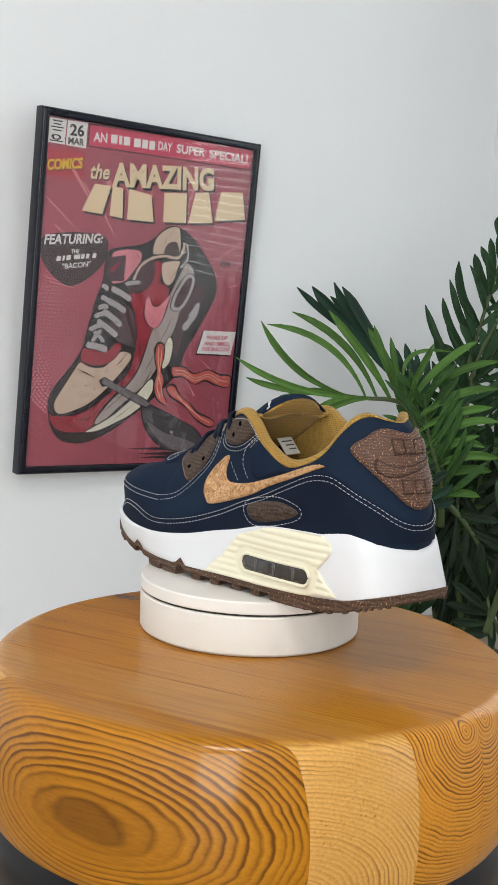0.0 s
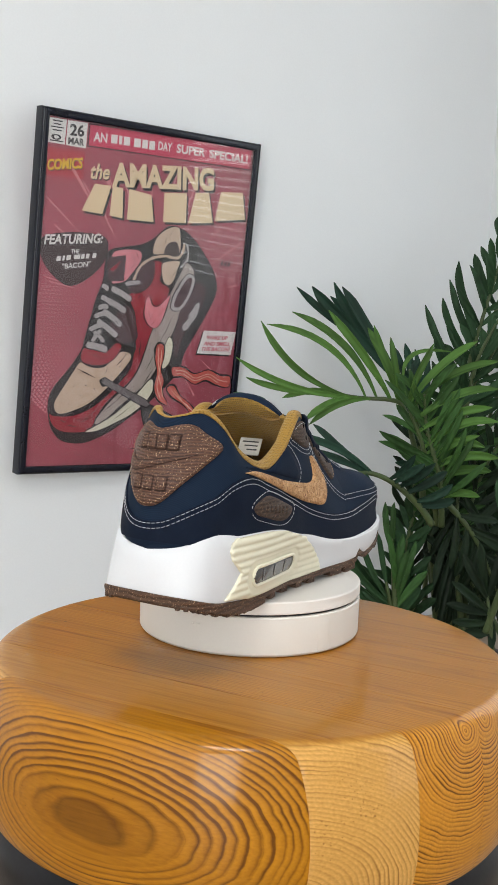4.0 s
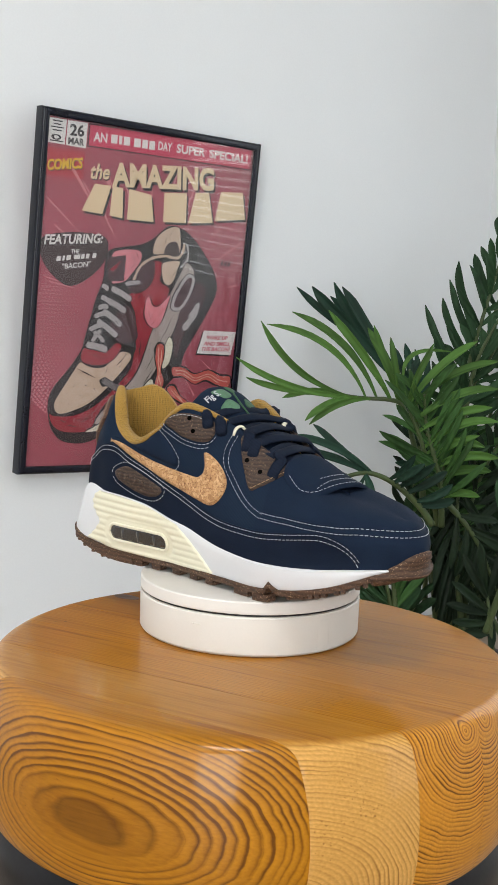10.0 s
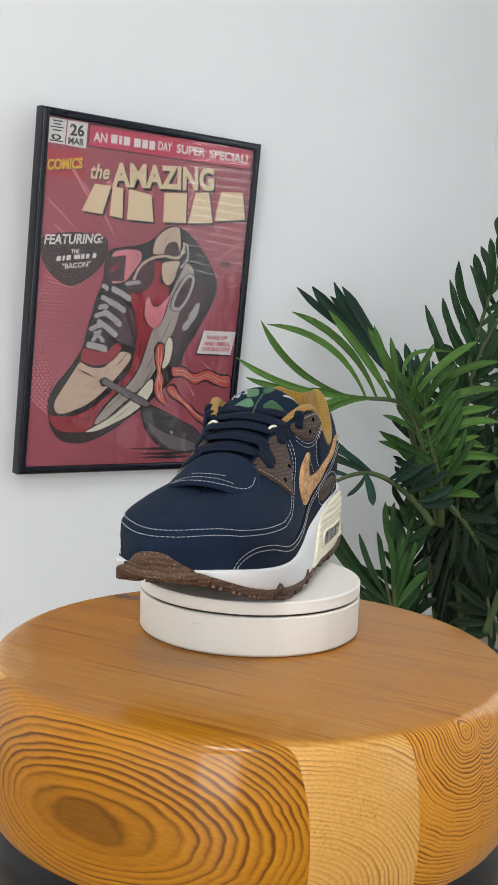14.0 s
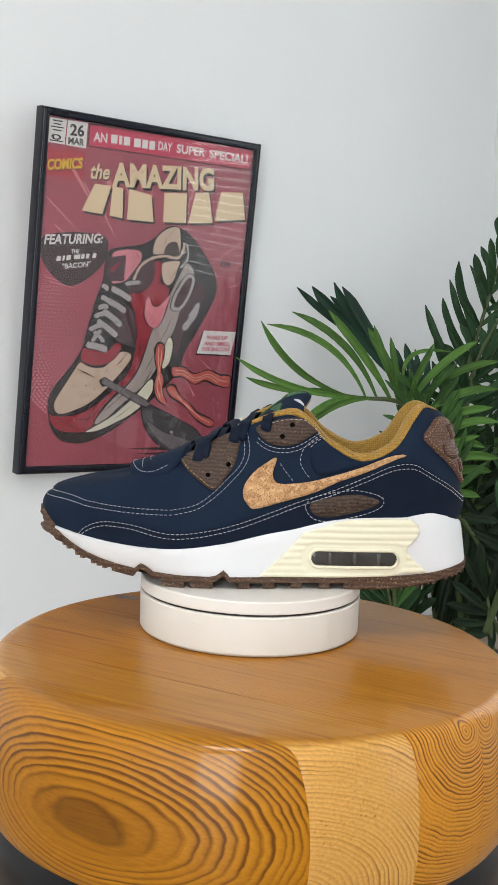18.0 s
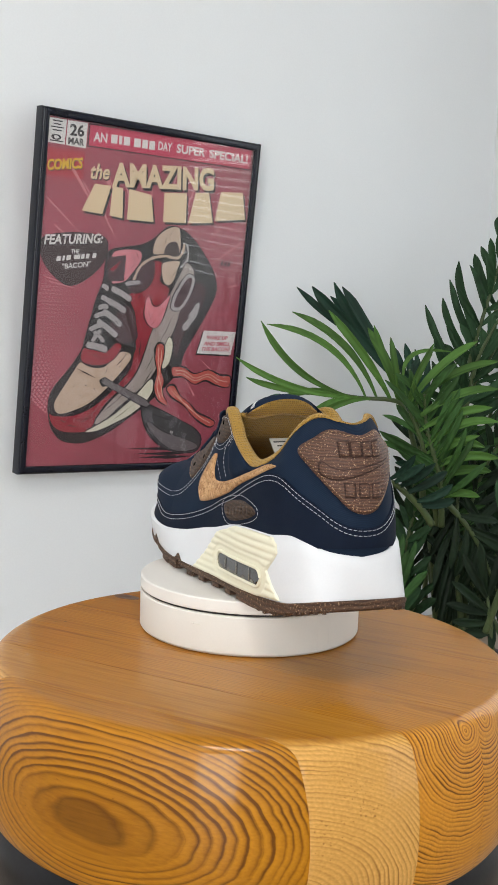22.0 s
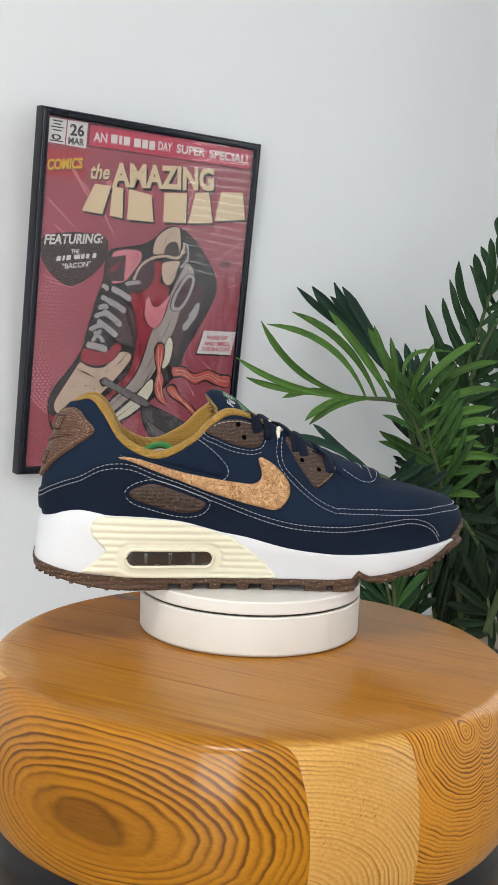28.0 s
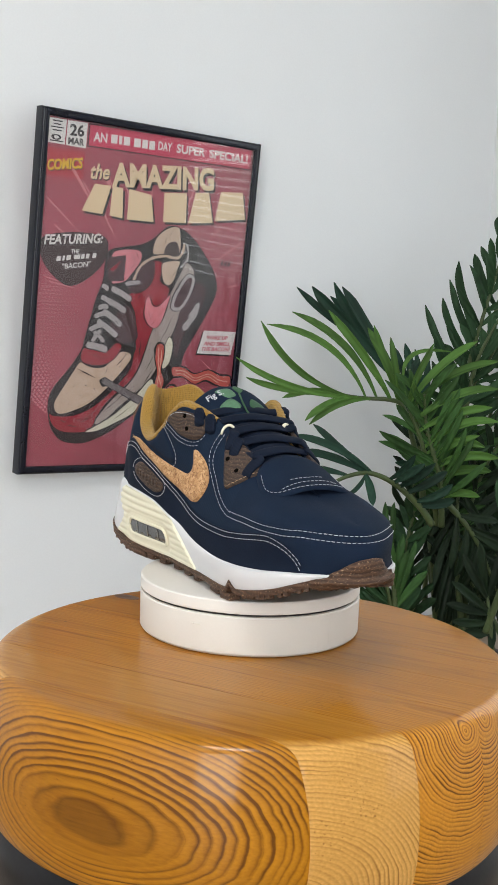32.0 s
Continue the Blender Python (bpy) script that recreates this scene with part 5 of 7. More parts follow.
for ob in shoe.children_recursive:
    here, up = ob.matrix_basis.copy(), ob.parent
    while up != shoe:
        here, up = up.matrix_basis @ here, up.parent
    ob.data.transform(here.inverted() @ slim @ here)

# ---- framed poster ----
def flat(name, colour, rough=0.55, vary=0.1):
    return plain(name, colour, rough, vary, 260, 14, 0.0)


INKS = {"PAPER": flat("print_white", (0.66, 0.64, 0.62)), "CRIMSON": flat("print_crimson", (0.50, 0.035, 0.085)), "UMBER": flat("print_umber", (0.045, 0.022, 0.025)),
        "INK": flat("print_black", (0.018, 0.013, 0.016)), "BONE": flat("print_bone", (0.52, 0.38, 0.29)), "BONE2": flat("print_ivory", (0.60, 0.56, 0.44)),
        "RED": flat("print_red", (0.30, 0.022, 0.038)), "GREY": flat("print_grey", (0.34, 0.285, 0.26)), "GREY2": flat("print_pale_grey", (0.36, 0.33, 0.33)),
        "PLUM": flat("print_plum", (0.065, 0.028, 0.035)), "PINK": flat("print_pink", (0.60, 0.19, 0.22)), "STEEL": flat("print_steel", (0.15, 0.13, 0.135)),
        "SLATE": flat("print_slate", (0.055, 0.05, 0.055)), "BACON": flat("print_bacon", (0.48, 0.085, 0.068)), "CREAM": flat("print_cream", (0.68, 0.52, 0.33)),
        "YELLOW": flat("print_yellow", (0.72, 0.45, 0.03)), "DOT": flat("print_dot", (0.58, 0.20, 0.23)), "SHEET": plain("print_ground", (0.315, 0.060, 0.088), 0.5, 0.22, 120, 5, 0.02),
        "FAT": flat("print_fat", (0.70, 0.38, 0.28)), "RULE": flat("print_rule", (0.40, 0.03, 0.05))}
poster = new("framed_poster")
pw = Vector((0.79665, 0.60397, -0.02364)).normalized()
ph = Vector((0.05946, -0.03938, 0.99745))
ph = (ph - pw * ph.dot(pw)).normalized()
pm = Matrix((pw, ph, pw.cross(ph))).transposed().to_4x4()
poster.matrix_world = Matrix.Translation((-0.2046, 1.2606, 0.2142 + TZ)) @ pm
tagged(poster, "black framed red comic poster of a sneaker on the white wall", "poster")
PW, PH = 0.4408, 0.6065
fr = 0.0132
SECTION = [(0, -0.0245), (0, -0.0050), (0.0006, -0.0024), (0.0020, -0.0007), (0.0042, 0), (fr - 0.0032, 0), (fr - 0.0012, -0.0006), (fr, -0.0022), (fr, -0.0245)]


def frame_bar(name, half, reach, turn):
    """A mitred bar along the sheet's edge at that reach from the middle."""
    verts = [(end * (half - u), reach - u, z) for end in (-1, 1) for u, z in SECTION]
    m = len(SECTION)
    faces = [(k, k + m, (k + 1) % m + m, (k + 1) % m) for k in range(m)] + [tuple(range(m)), tuple(range(2 * m - 1, m - 1, -1))]
    bm = bmesh.new()
    vs = [bm.verts.new(v) for v in verts]
    for q in faces:
        bm.faces.new([vs[k] for k in q])
    bmesh.ops.rotate(bm, verts=bm.verts, matrix=Matrix.Rotation(radians(turn), 3, "Z"))
    bmesh.ops.recalc_face_normals(bm, faces=bm.faces)
    part(name, bm, M_FRAME, poster, "gloss black frame bar")


for turn_by in (0, 180):
    frame_bar("frame_rail", PW / 2, PH / 2, turn_by)
    frame_bar("frame_stile", PH / 2, PW / 2, turn_by + 90)
part("backing", box_bm(-PW / 2 + fr, -PH / 2 + fr, -0.014, PW / 2 - fr, PH / 2 - fr, -0.0082), INKS["SHEET"], poster, "dusty red printed ground", smooth=False)
pane = part("glass_pane", box_bm(-PW / 2 + fr - 0.001, -PH / 2 + fr - 0.001, -0.0050, PW / 2 - fr + 0.001, PH / 2 - fr + 0.001, -0.0030), glass("picture_glass"), poster, "clear picture glass", smooth=False)
pane.visible_shadow = False


def print_z(level):
    return -0.0081 + 0.00032 * level


def printed(name, ink, level, line):
    bm = bmesh.new()
    bm.faces.new([bm.verts.new((p.x, p.y, print_z(level))) for p in line])
    bmesh.ops.triangulate(bm, faces=bm.faces)
    bmesh.ops.recalc_face_normals(bm, faces=bm.faces)
    ob = part(name, bm, INKS[ink], poster, smooth=False)
    if ob.data.polygons[0].normal.z < 0:
        ob.data.flip_normals()
    return ob


def shape(name, ink, level, keys, curve=True, edge=0.0):
    """A printed area in millimetres of the sheet, with an uneven ink outline where edge is given."""
    k = [Vector((x, y)) * MM for x, y in keys]
    line = spline(k, len(k) * 5, True) if curve and len(k) > 4 else k
    if edge:
        area = sum(a.x * b.y - b.x * a.y for a, b in zip(line, line[1:] + line[:1]))
        wide = []
        for i, p in enumerate(line):
            d = line[(i + 1) % len(line)] - line[i - 1]
            if d.length > 0:
                d.normalize()
            out = Vector((d.y, -d.x)) * (1 if area > 0 else -1)
            wide.append(p + out * edge * MM * (1.15 + 0.5 * math.sin(i * 0.37)))
        printed(name + "_outline", "INK", level - 0.5, wide)
    return printed(name, ink, level, line)


def ribbon(name, ink, level, keys, w, edge=0.0):
    """A band of even width along a curve, drawn with an ink outline where edge is given."""
    line = even(spline([Vector((x, y)) for x, y in keys], 40), 2.5)
    for wide, colour, lv in ([(w * 0.5 + edge, "INK", level - 0.5)] if edge else []) + [(w * 0.5, ink, level)]:
        verts = []
        for i, p in enumerate(line):
            d = (line[min(i + 1, len(line) - 1)] - line[max(i - 1, 0)]).normalized()
            h = wide * (0.85 + 0.2 * math.sin(i * 0.9))
            verts += [((p.x - d.y * s * h) * MM, (p.y + d.x * s * h) * MM, print_z(lv)) for s in (-1, 1)]
        raw(name if colour == ink else name + "_outline", verts, [(2 * i, 2 * i + 2, 2 * i + 3, 2 * i + 1) for i in range(len(line) - 1)], INKS[colour], poster, smooth=False)


def strap(name, ink, level, x0, y0, x1, y1, w, edge=0.0):
    """A tapering brush stroke, or a lace with rounded ends where edge is given."""
    a, d = Vector((x0, y0)), Vector((x1 - x0, y1 - y0))
    n2 = Vector((-d.y, d.x)).normalized()
    if edge:
        ks = [a + n2 * w * 0.3, a + d * 0.08 + n2 * w * 0.5, a + d * 0.5 + n2 * w * 0.62, a + d * 0.92 + n2 * w * 0.5, a + d + n2 * w * 0.2, a + d - n2 * w * 0.25, a + d * 0.9 - n2 * w * 0.5, a + d * 0.5 - n2 * w * 0.38, a + d * 0.1 - n2 * w * 0.5, a - n2 * w * 0.2]
    else:
        ks = [a, a + d * 0.35 + n2 * w * 0.6, a + d, a + d * 0.4 - n2 * w * 0.6]
    return shape(name, ink, level, ks, bool(edge), edge)


def words(text, x0, y0, x1, y1, height, ink, level, shear=0.0, fat=0.0, name="lettering", shadow=None):
    """Printed words whose base line runs from (x0, y0) to (x1, y1), in millimetres."""
    cu = bpy.data.curves.new("words", "FONT")
    cu.body, cu.size, cu.shear, cu.offset, cu.resolution_u = text, 1.0, shear, fat, 3
    tmp = bpy.data.objects.new("words", cu)
    scene.collection.objects.link(tmp)
    dg = bpy.context.evaluated_depsgraph_get()
    me = bpy.data.meshes.new_from_object(tmp.evaluated_get(dg))
    bpy.data.objects.remove(tmp)
    xs, ys = [v.co.x for v in me.vertices], [v.co.y for v in me.vertices]
    long = math.hypot(x1 - x0, y1 - y0)
    sx, sy = long / (max(xs) - min(xs)), height / 0.72
    turn = math.atan2(y1 - y0, x1 - x0)
    for i, (dx, dy, col, lv) in enumerate(([(shadow[0], shadow[1], "INK", level - 1)] if shadow else []) + [(0, 0, ink, level)]):
        m2 = me.copy()
        for v in m2.vertices:
            a, b = (v.co.x - min(xs)) * sx, v.co.y * sy
            v.co = ((x0 + dx + a * math.cos(turn) - b * math.sin(turn)) * MM, (y0 + dy + a * math.sin(turn) + b * math.cos(turn)) * MM, print_z(lv))
        m2.materials.clear()
        m2.materials.append(INKS[col])
        ob = new(name, m2)
        ob.parent = poster

shape("print_code_box", "PAPER", 1, [(-208, 290), (-175, 290), (-176, 250), (-208, 250)])
shape("print_date_box", "PAPER", 1, [(-173, 290), (-137, 291), (-137, 249), (-174, 250)])
shape("print_banner", "CRIMSON", 1, [(-132, 289), (197, 295), (197, 258), (-133, 255)])
shape("print_pick_panel", "UMBER", 2, [(-207, 80), (-197, 98), (-145, 109), (-95, 108), (-83, 90), (-94, 57), (-123, 30), (-148, 21), (-171, 30), (-196, 52)], edge=1.2)
shape("print_caption_shadow", "INK", 1, [(126, -47), (198, -47), (190, -91), (115, -90)])
shape("print_caption_box", "PAPER", 2, [(129, -44), (201, -44), (193, -88), (118, -87)])
shape("print_outline", "INK", 1, [(-171, -206), (-173, -178), (-165, -155), (-141, -125), (-119, -91), (-113, -67), (-105, -32), (-97, 3), (-87, 34), (-84, 76), (-69, 90), (-18, 101), (9, 116), (35, 138), (66, 135), (93, 118), (120, 90), (141, 61), (149, 31), (138, -1), (111, -52), (91, -89), (83, -119), (55, -153), (12, -191), (-21, -214), (-53, -235), (-98, -253), (-139, -250), (-161, -232)])
shape("print_toe_cap", "BONE", 2, [(-158, -196), (-161, -181), (-153, -166), (-135, -136), (-118, -111), (-104, -117), (-82, -120), (-66, -114), (-51, -95), (-37, -90), (-23, -92), (-20, -102), (-30, -117), (-52, -143), (-78, -169), (-104, -187), (-130, -197), (-148, -201)], edge=1.74)
shape("print_toe_guard", "RED", 2, [(-169, -201), (-160, -205), (-126, -205), (-94, -193), (-66, -173), (-40, -147), (-18, -118), (-12, -86), (11, -60), (13, -85), (2, -111), (-20, -143), (-50, -169), (-72, -194), (-84, -220), (-100, -233), (-143, -232), (-163, -218)], edge=1.45)
shape("print_midsole_stripe", "GREY", 3, [(-81, -217), (-75, -205), (-49, -174), (-23, -151), (-3, -122), (9, -86), (19, -49), (39, -18), (48, 13), (67, 55), (79, 76), (97, 57), (83, 16), (72, -16), (67, -37), (59, -58), (48, -79), (37, -110), (19, -141), (-5, -163), (-37, -189), (-63, -213), (-77, -220)], edge=1.74)
shape("print_sole_front", "BONE2", 4, [(-98, -233), (-73, -220), (-41, -199), (-4, -168), (23, -138), (31, -151), (22, -172), (-7, -199), (-40, -216), (-72, -230)], edge=1.45)
shape("print_sole_mid", "BONE2", 4, [(55, -60), (64, -73), (60, -104), (49, -117), (45, -110), (46, -84)], edge=1.45)
shape("print_rear_sole", "PLUM", 2, [(72, -18), (99, 35), (108, 43), (124, 32), (121, 3), (105, -24), (85, -56), (73, -98), (64, -57)], edge=1.16)
shape("print_heel_slot", "GREY2", 4, [(55, -9), (57, 16), (74, 47), (86, 57), (99, 48), (92, 19), (76, -7)], edge=1.45)
shape("print_heel_slot_inner", "PLUM", 5, [(60, -3), (63, 14), (76, 39), (86, 50), (93, 46), (87, 21), (73, -2)])
shape("print_air_unit", "GREY2", 4, [(81, -36), (84, -46), (93, -43), (100, -31), (109, -20), (114, -1), (111, 7), (103, 1), (100, -8), (92, -15), (92, -25)], edge=1.16)
shape("print_quarter", "RED", 2, [(-27, 17), (-7, 39), (-1, 69), (28, 72), (26, 41), (41, 31), (47, 23), (33, -18), (12, -70), (-5, -101), (-14, -61), (-18, -22), (-34, 7)], edge=1.16)
shape("print_side_panel", "PLUM", 3, [(-57, -24), (-39, -8), (-23, -17), (-14, -46), (-14, -66), (-41, -75), (-59, -64), (-71, -56)], edge=1.45)
shape("print_vamp_red", "RED", 3, [(-116, -106), (-112, -86), (-73, -92), (-52, -75), (-41, -81), (-55, -103), (-77, -114), (-101, -113)], edge=1.45)
shape("print_tongue", "PINK", 3, [(-73, 77), (-56, 88), (-23, 90), (-15, 82), (-19, 67), (-33, 48), (-43, 36), (-62, 30), (-70, 34)], edge=1.45)
shape("print_tongue_dark", "PLUM", 4, [(-82, 72), (-47, 79), (-48, 36), (-78, 33)], False, edge=1.16)
shape("print_tongue_flick", "RED", 5, [(-76, 53), (-64, 63), (-55, 70), (-61, 58), (-69, 49)], False)
shape("print_opening", "PLUM", 3, [(-19, 56), (-6, 71), (9, 76), (13, 50), (2, 28), (-21, 16), (-38, 26)], edge=1.16)
shape("print_collar", "BONE", 3, [(8, 88), (12, 114), (30, 131), (53, 138), (60, 124), (61, 94), (39, 102), (31, 90)], edge=1.45)
shape("print_collar_hole", "UMBER", 4, [(29, 89), (36, 107), (52, 112), (60, 99), (58, 86), (41, 83)])
shape("print_heel_tab", "BONE", 4, [(30, 72), (62, 78), (60, 64), (54, 44), (46, 35), (36, 37), (29, 52)], edge=1.45)
shape("print_side_mark", "PINK", 4, [(6, 12), (15, -4), (29, -4), (49, 16), (45, -2), (35, -33), (24, -44), (9, -38), (0, -20), (1, 0)], edge=1.45)
ribbon("print_collar_rope", "BONE", 5, [(-28, 37), (-17, 62), (4, 78), (31, 85), (55, 83), (67, 93), (70, 111)], 5.5, 1.6)
ribbon("print_collar_rope", "GREY2", 5, [(68, 67), (80, 88), (75, 110)], 4, 1.2)
shape("print_rod_tip", "INK", 6, [(-79, -141), (-70, -136), (-62, -141), (-64, -150), (-73, -152)])
shape("print_rod", "STEEL", 7, [(-73, -141), (-68, -138), (-58, -142), (14, -174), (23, -185), (9, -185), (-63, -151), (-72, -148)], edge=1.74)
shape("print_pan", "SLATE", 2, [(11, -185), (39, -191), (82, -208), (127, -229), (143, -250), (132, -272), (89, -273), (51, -256), (22, -224)], edge=2.03)
shape("print_pan_rim", "STEEL", 3, [(26, -216), (61, -235), (111, -250), (137, -261), (125, -270), (88, -270), (57, -254), (34, -233)], edge=1.16)
shape("print_pan_glint", "GREY2", 4, [(75, -232), (82, -234), (80, -239), (74, -237)], False)
shape("print_speed_line", "INK", 1, [(-14, -265), (76, -263), (131, -267), (76, -270)], False)
shape("print_speed_line", "INK", 1, [(-4, -275), (77, -273), (132, -275), (77, -279)], False)
shape("print_speed_line", "INK", 1, [(12, -282), (77, -279), (133, -282), (78, -286)], False)
shape("print_bacon", "BACON", 6, [(31, -75), (44, -75), (46, -99), (43, -120), (51, -140), (49, -161), (64, -184), (44, -175), (33, -153), (36, -125), (30, -100)], edge=2.32)
shape("print_bacon", "BACON", 4, [(68, -115), (91, -115), (116, -126), (146, -118), (173, -128), (196, -130), (194, -149), (168, -145), (142, -136), (118, -144), (92, -131), (71, -130)], edge=2.32)
shape("print_bacon", "BACON", 4, [(60, -154), (74, -149), (88, -166), (110, -181), (130, -200), (157, -210), (171, -218), (161, -225), (138, -215), (118, -202), (98, -183), (73, -169)], edge=2.32)
ribbon("print_fat_streak", "FAT", 7, [(35, -79), (36, -105), (40, -125), (38, -151), (47, -172)], 1.7, 0)
ribbon("print_fat_streak", "FAT", 7, [(41, -84), (42, -101), (40, -128), (47, -151), (52, -170)], 1.7, 0)
ribbon("print_fat_streak", "FAT", 7, [(73, -120), (93, -121), (118, -133), (147, -125), (171, -136), (190, -138)], 1.7, 0)
ribbon("print_fat_streak", "FAT", 7, [(76, -126), (93, -127), (118, -138), (145, -130), (169, -141)], 1.7, 0)
ribbon("print_fat_streak", "FAT", 7, [(68, -156), (88, -173), (112, -189), (134, -206), (160, -218)], 1.7, 0)
ribbon("print_fat_streak", "FAT", 7, [(75, -156), (93, -176), (117, -194), (138, -208)], 1.7, 0)
strap("print_lace", "GREY2", 6, -69, 21, -30, 3, 10, 1.2)
strap("print_lace", "GREY2", 6, -76, 0, -39, -18, 10, 1.2)
strap("print_lace", "GREY2", 6, -82, -19, -45, -43, 10, 1.2)
strap("print_lace", "GREY2", 6, -92, -37, -52, -62, 10, 1.2)
strap("print_lace", "GREY2", 6, -109, -79, -69, -87, 11, 1.2)
strap("print_lace", "GREY2", 6, -88, 25, -76, 18, 8, 1.2)
strap("print_lace", "GREY2", 6, -88, 5, -73, -2, 8, 1.2)
strap("print_lace", "GREY2", 6, -92, -14, -73, -11, 8, 1.2)
strap("print_lace", "GREY2", 6, -98, -30, -78, -23, 8, 1.2)
strap("print_lace", "GREY2", 6, -106, -53, -81, -43, 8, 1.2)
strap("print_lace", "GREY2", 6, -99, -73, -84, -53, 7, 1.2)
strap("print_lace", "GREY2", 6, -97, -56, -76, -73, 7, 1.2)
strap("print_lace", "GREY2", 6, -43, 30, -14, 35, 7, 1.2)
strap("print_stroke", "INK", 8, -125, -121, -83, -139, 1.6)
strap("print_stroke", "INK", 8, -130, -156, -125, -146, 1.2)
strap("print_stroke", "INK", 8, -69, -129, -65, -118, 1.2)
strap("print_stroke", "INK", 8, -51, -118, -27, -90, 1.4)
strap("print_stroke", "INK", 8, -149, -178, -147, -186, 1.2)
strap("print_stroke", "INK", 8, -159, -166, -138, -134, 1)
strap("print_stroke", "INK", 8, -57, -132, -54, -135, 1.6)
strap("print_stroke", "INK", 8, -82, -176, -52, -149, 1)
strap("print_stroke", "INK", 8, -69, -199, -33, -168, 1.4)
strap("print_stroke", "INK", 8, -44, -176, -12, -152, 1)
strap("print_stroke", "INK", 8, 6, -152, 31, -110, 1.2)
strap("print_stroke", "INK", 8, 21, -90, 37, -59, 1.2)
strap("print_stroke", "INK", 8, 28, -85, 48, -43, 1)
strap("print_stroke", "INK", 8, 43, -58, 57, -22, 1)
strap("print_stroke", "INK", 8, -68, -217, -20, -185, 1)
strap("print_stroke", "INK", 8, -51, -215, -9, -185, 1)
strap("print_stroke", "INK", 8, -139, -220, -111, -225, 1.4)
strap("print_stroke", "INK", 8, -129, -213, -85, -207, 1)
strap("print_stroke", "INK", 8, -40, -153, -17, -127, 1)
strap("print_stroke", "INK", 8, -5, -101, -3, -61, 1.4)
strap("print_stroke", "INK", 8, 7, -15, 15, -35, 1)
strap("print_stroke", "INK", 8, 16, -19, 14, -22, 1.6)
strap("print_stroke", "INK", 8, 28, -19, 30, -22, 1.6)
strap("print_stroke", "INK", 8, -32, 81, -26, 62, 1)
strap("print_stroke", "INK", 8, -39, 56, -26, 67, 1)
strap("print_stroke", "INK", 8, -42, -63, -32, -52, 1)
strap("print_stroke", "INK", 8, 32, 121, 27, 101, 1)
strap("print_stroke", "INK", 8, 42, 130, 37, 117, 1)
strap("print_stroke", "INK", 8, 40, 58, 48, 48, 1)
strap("print_stroke", "INK", 8, 100, 27, 94, 1, 1)
strap("print_stroke", "INK", 8, 113, 23, 104, -9, 1)
strap("print_stroke", "INK", 8, 45, 43, 63, 70, 1.2)
strap("print_stroke", "INK", 8, 24, -198, 71, -213, 1)
strap("print_stroke", "INK", 8, 58, -208, 109, -229, 1)
strap("print_stroke", "INK", 8, -151, -211, -136, -217, 1.6)
strap("print_stroke", "INK", 8, -112, -217, -83, -203, 1.6)
strap("print_stroke", "INK", 8, -102, -210, -71, -186, 1.2)
strap("print_stroke", "INK", 8, -28, -135, -10, -110, 1.2)
strap("print_stroke", "INK", 8, -2, -116, 7, -89, 1.2)
strap("print_stroke", "INK", 8, 12, -121, 26, -92, 1.2)
strap("print_stroke", "INK", 8, -16, -168, 8, -150, 1.2)
strap("print_stroke", "INK", 8, -31, -186, -5, -166, 1.2)
strap("print_stroke", "INK", 8, 61, 24, 71, 45, 1.4)
strap("print_stroke", "INK", 8, 98, 78, 118, 49, 1.6)
strap("print_stroke", "INK", 8, 102, 86, 125, 52, 1.2)
strap("print_stroke", "INK", 8, 117, -3, 126, 19, 1.4)
strap("print_stroke", "INK", 8, 92, -68, 107, -43, 1.6)
strap("print_stroke", "INK", 8, 80, -90, 94, -66, 1.4)
strap("print_stroke", "INK", 8, -100, -95, -78, -100, 1.4)
strap("print_stroke", "INK", 8, -88, -105, -60, -98, 1.2)
strap("print_stroke", "INK", 8, -64, 71, -57, 44, 1.2)
strap("print_stroke", "INK", 8, -28, 88, -20, 73, 1.4)
strap("print_stroke", "INK", 8, -37, 83, -31, 74, 1.2)
strap("print_stroke", "INK", 8, 14, -40, 24, -29, 1.2)
strap("print_stroke", "INK", 8, 20, 1, 38, -10, 1)
strap("print_stroke", "INK", 8, -17, 3, -10, 19, 1.4)
strap("print_stroke", "INK", 8, 48, -205, 102, -224, 1.2)
strap("print_stroke", "INK", 8, 43, -219, 86, -241, 1.2)
strap("print_stroke", "INK", 8, -107, -149, -103, -153, 1.8)
strap("print_stroke", "INK", 8, -116, -167, -113, -170, 1.8)
strap("print_stroke", "INK", 8, -90, -155, -86, -158, 1.8)
strap("print_stroke", "INK", 8, -42, -105, -38, -109, 1.8)
strap("print_stroke", "INK", 8, -136, -182, -134, -185, 1.8)
strap("print_stroke", "INK", 8, -61, -39, -51, -34, 1.2)
strap("print_stroke", "INK", 8, -38, -28, -26, -37, 1.2)
strap("print_fleck", "PINK", 2, 155, -105, 160, -106, 2.4)
strap("print_fleck", "PINK", 2, 152, -195, 156, -196, 2.4)
strap("print_fleck", "PINK", 2, -144, 47, -141, 45, 0.1)
# halftone dots in arcs on the lower left, and a patch by the pan
dots = bmesh.new()
for cx, cy, r0, r1, a0, a1 in ((-60, -40, 70, 200, 150, 268), (40, -300, 40, 100, 60, 150)):
    r = r0
    while r < r1:
        n = int(r * radians(a1 - a0) / 6.5)
        for i in range(n):
            a = radians(a0 + (a1 - a0) * (i + 0.5 * (int(r / 6) % 2)) / n)
            x, y = cx + r * math.cos(a), cy + r * math.sin(a)
            if -205 < x < 200 and -294 < y < 20:
                s = 0.9 + max(0, (r - 70)) * 0.010
                dots.faces.new([dots.verts.new(((x + s * math.cos(k * math.pi / 4)) * MM, (y + s * math.sin(k * math.pi / 4)) * MM, print_z(0))) for k in range(8)])
        r += 6
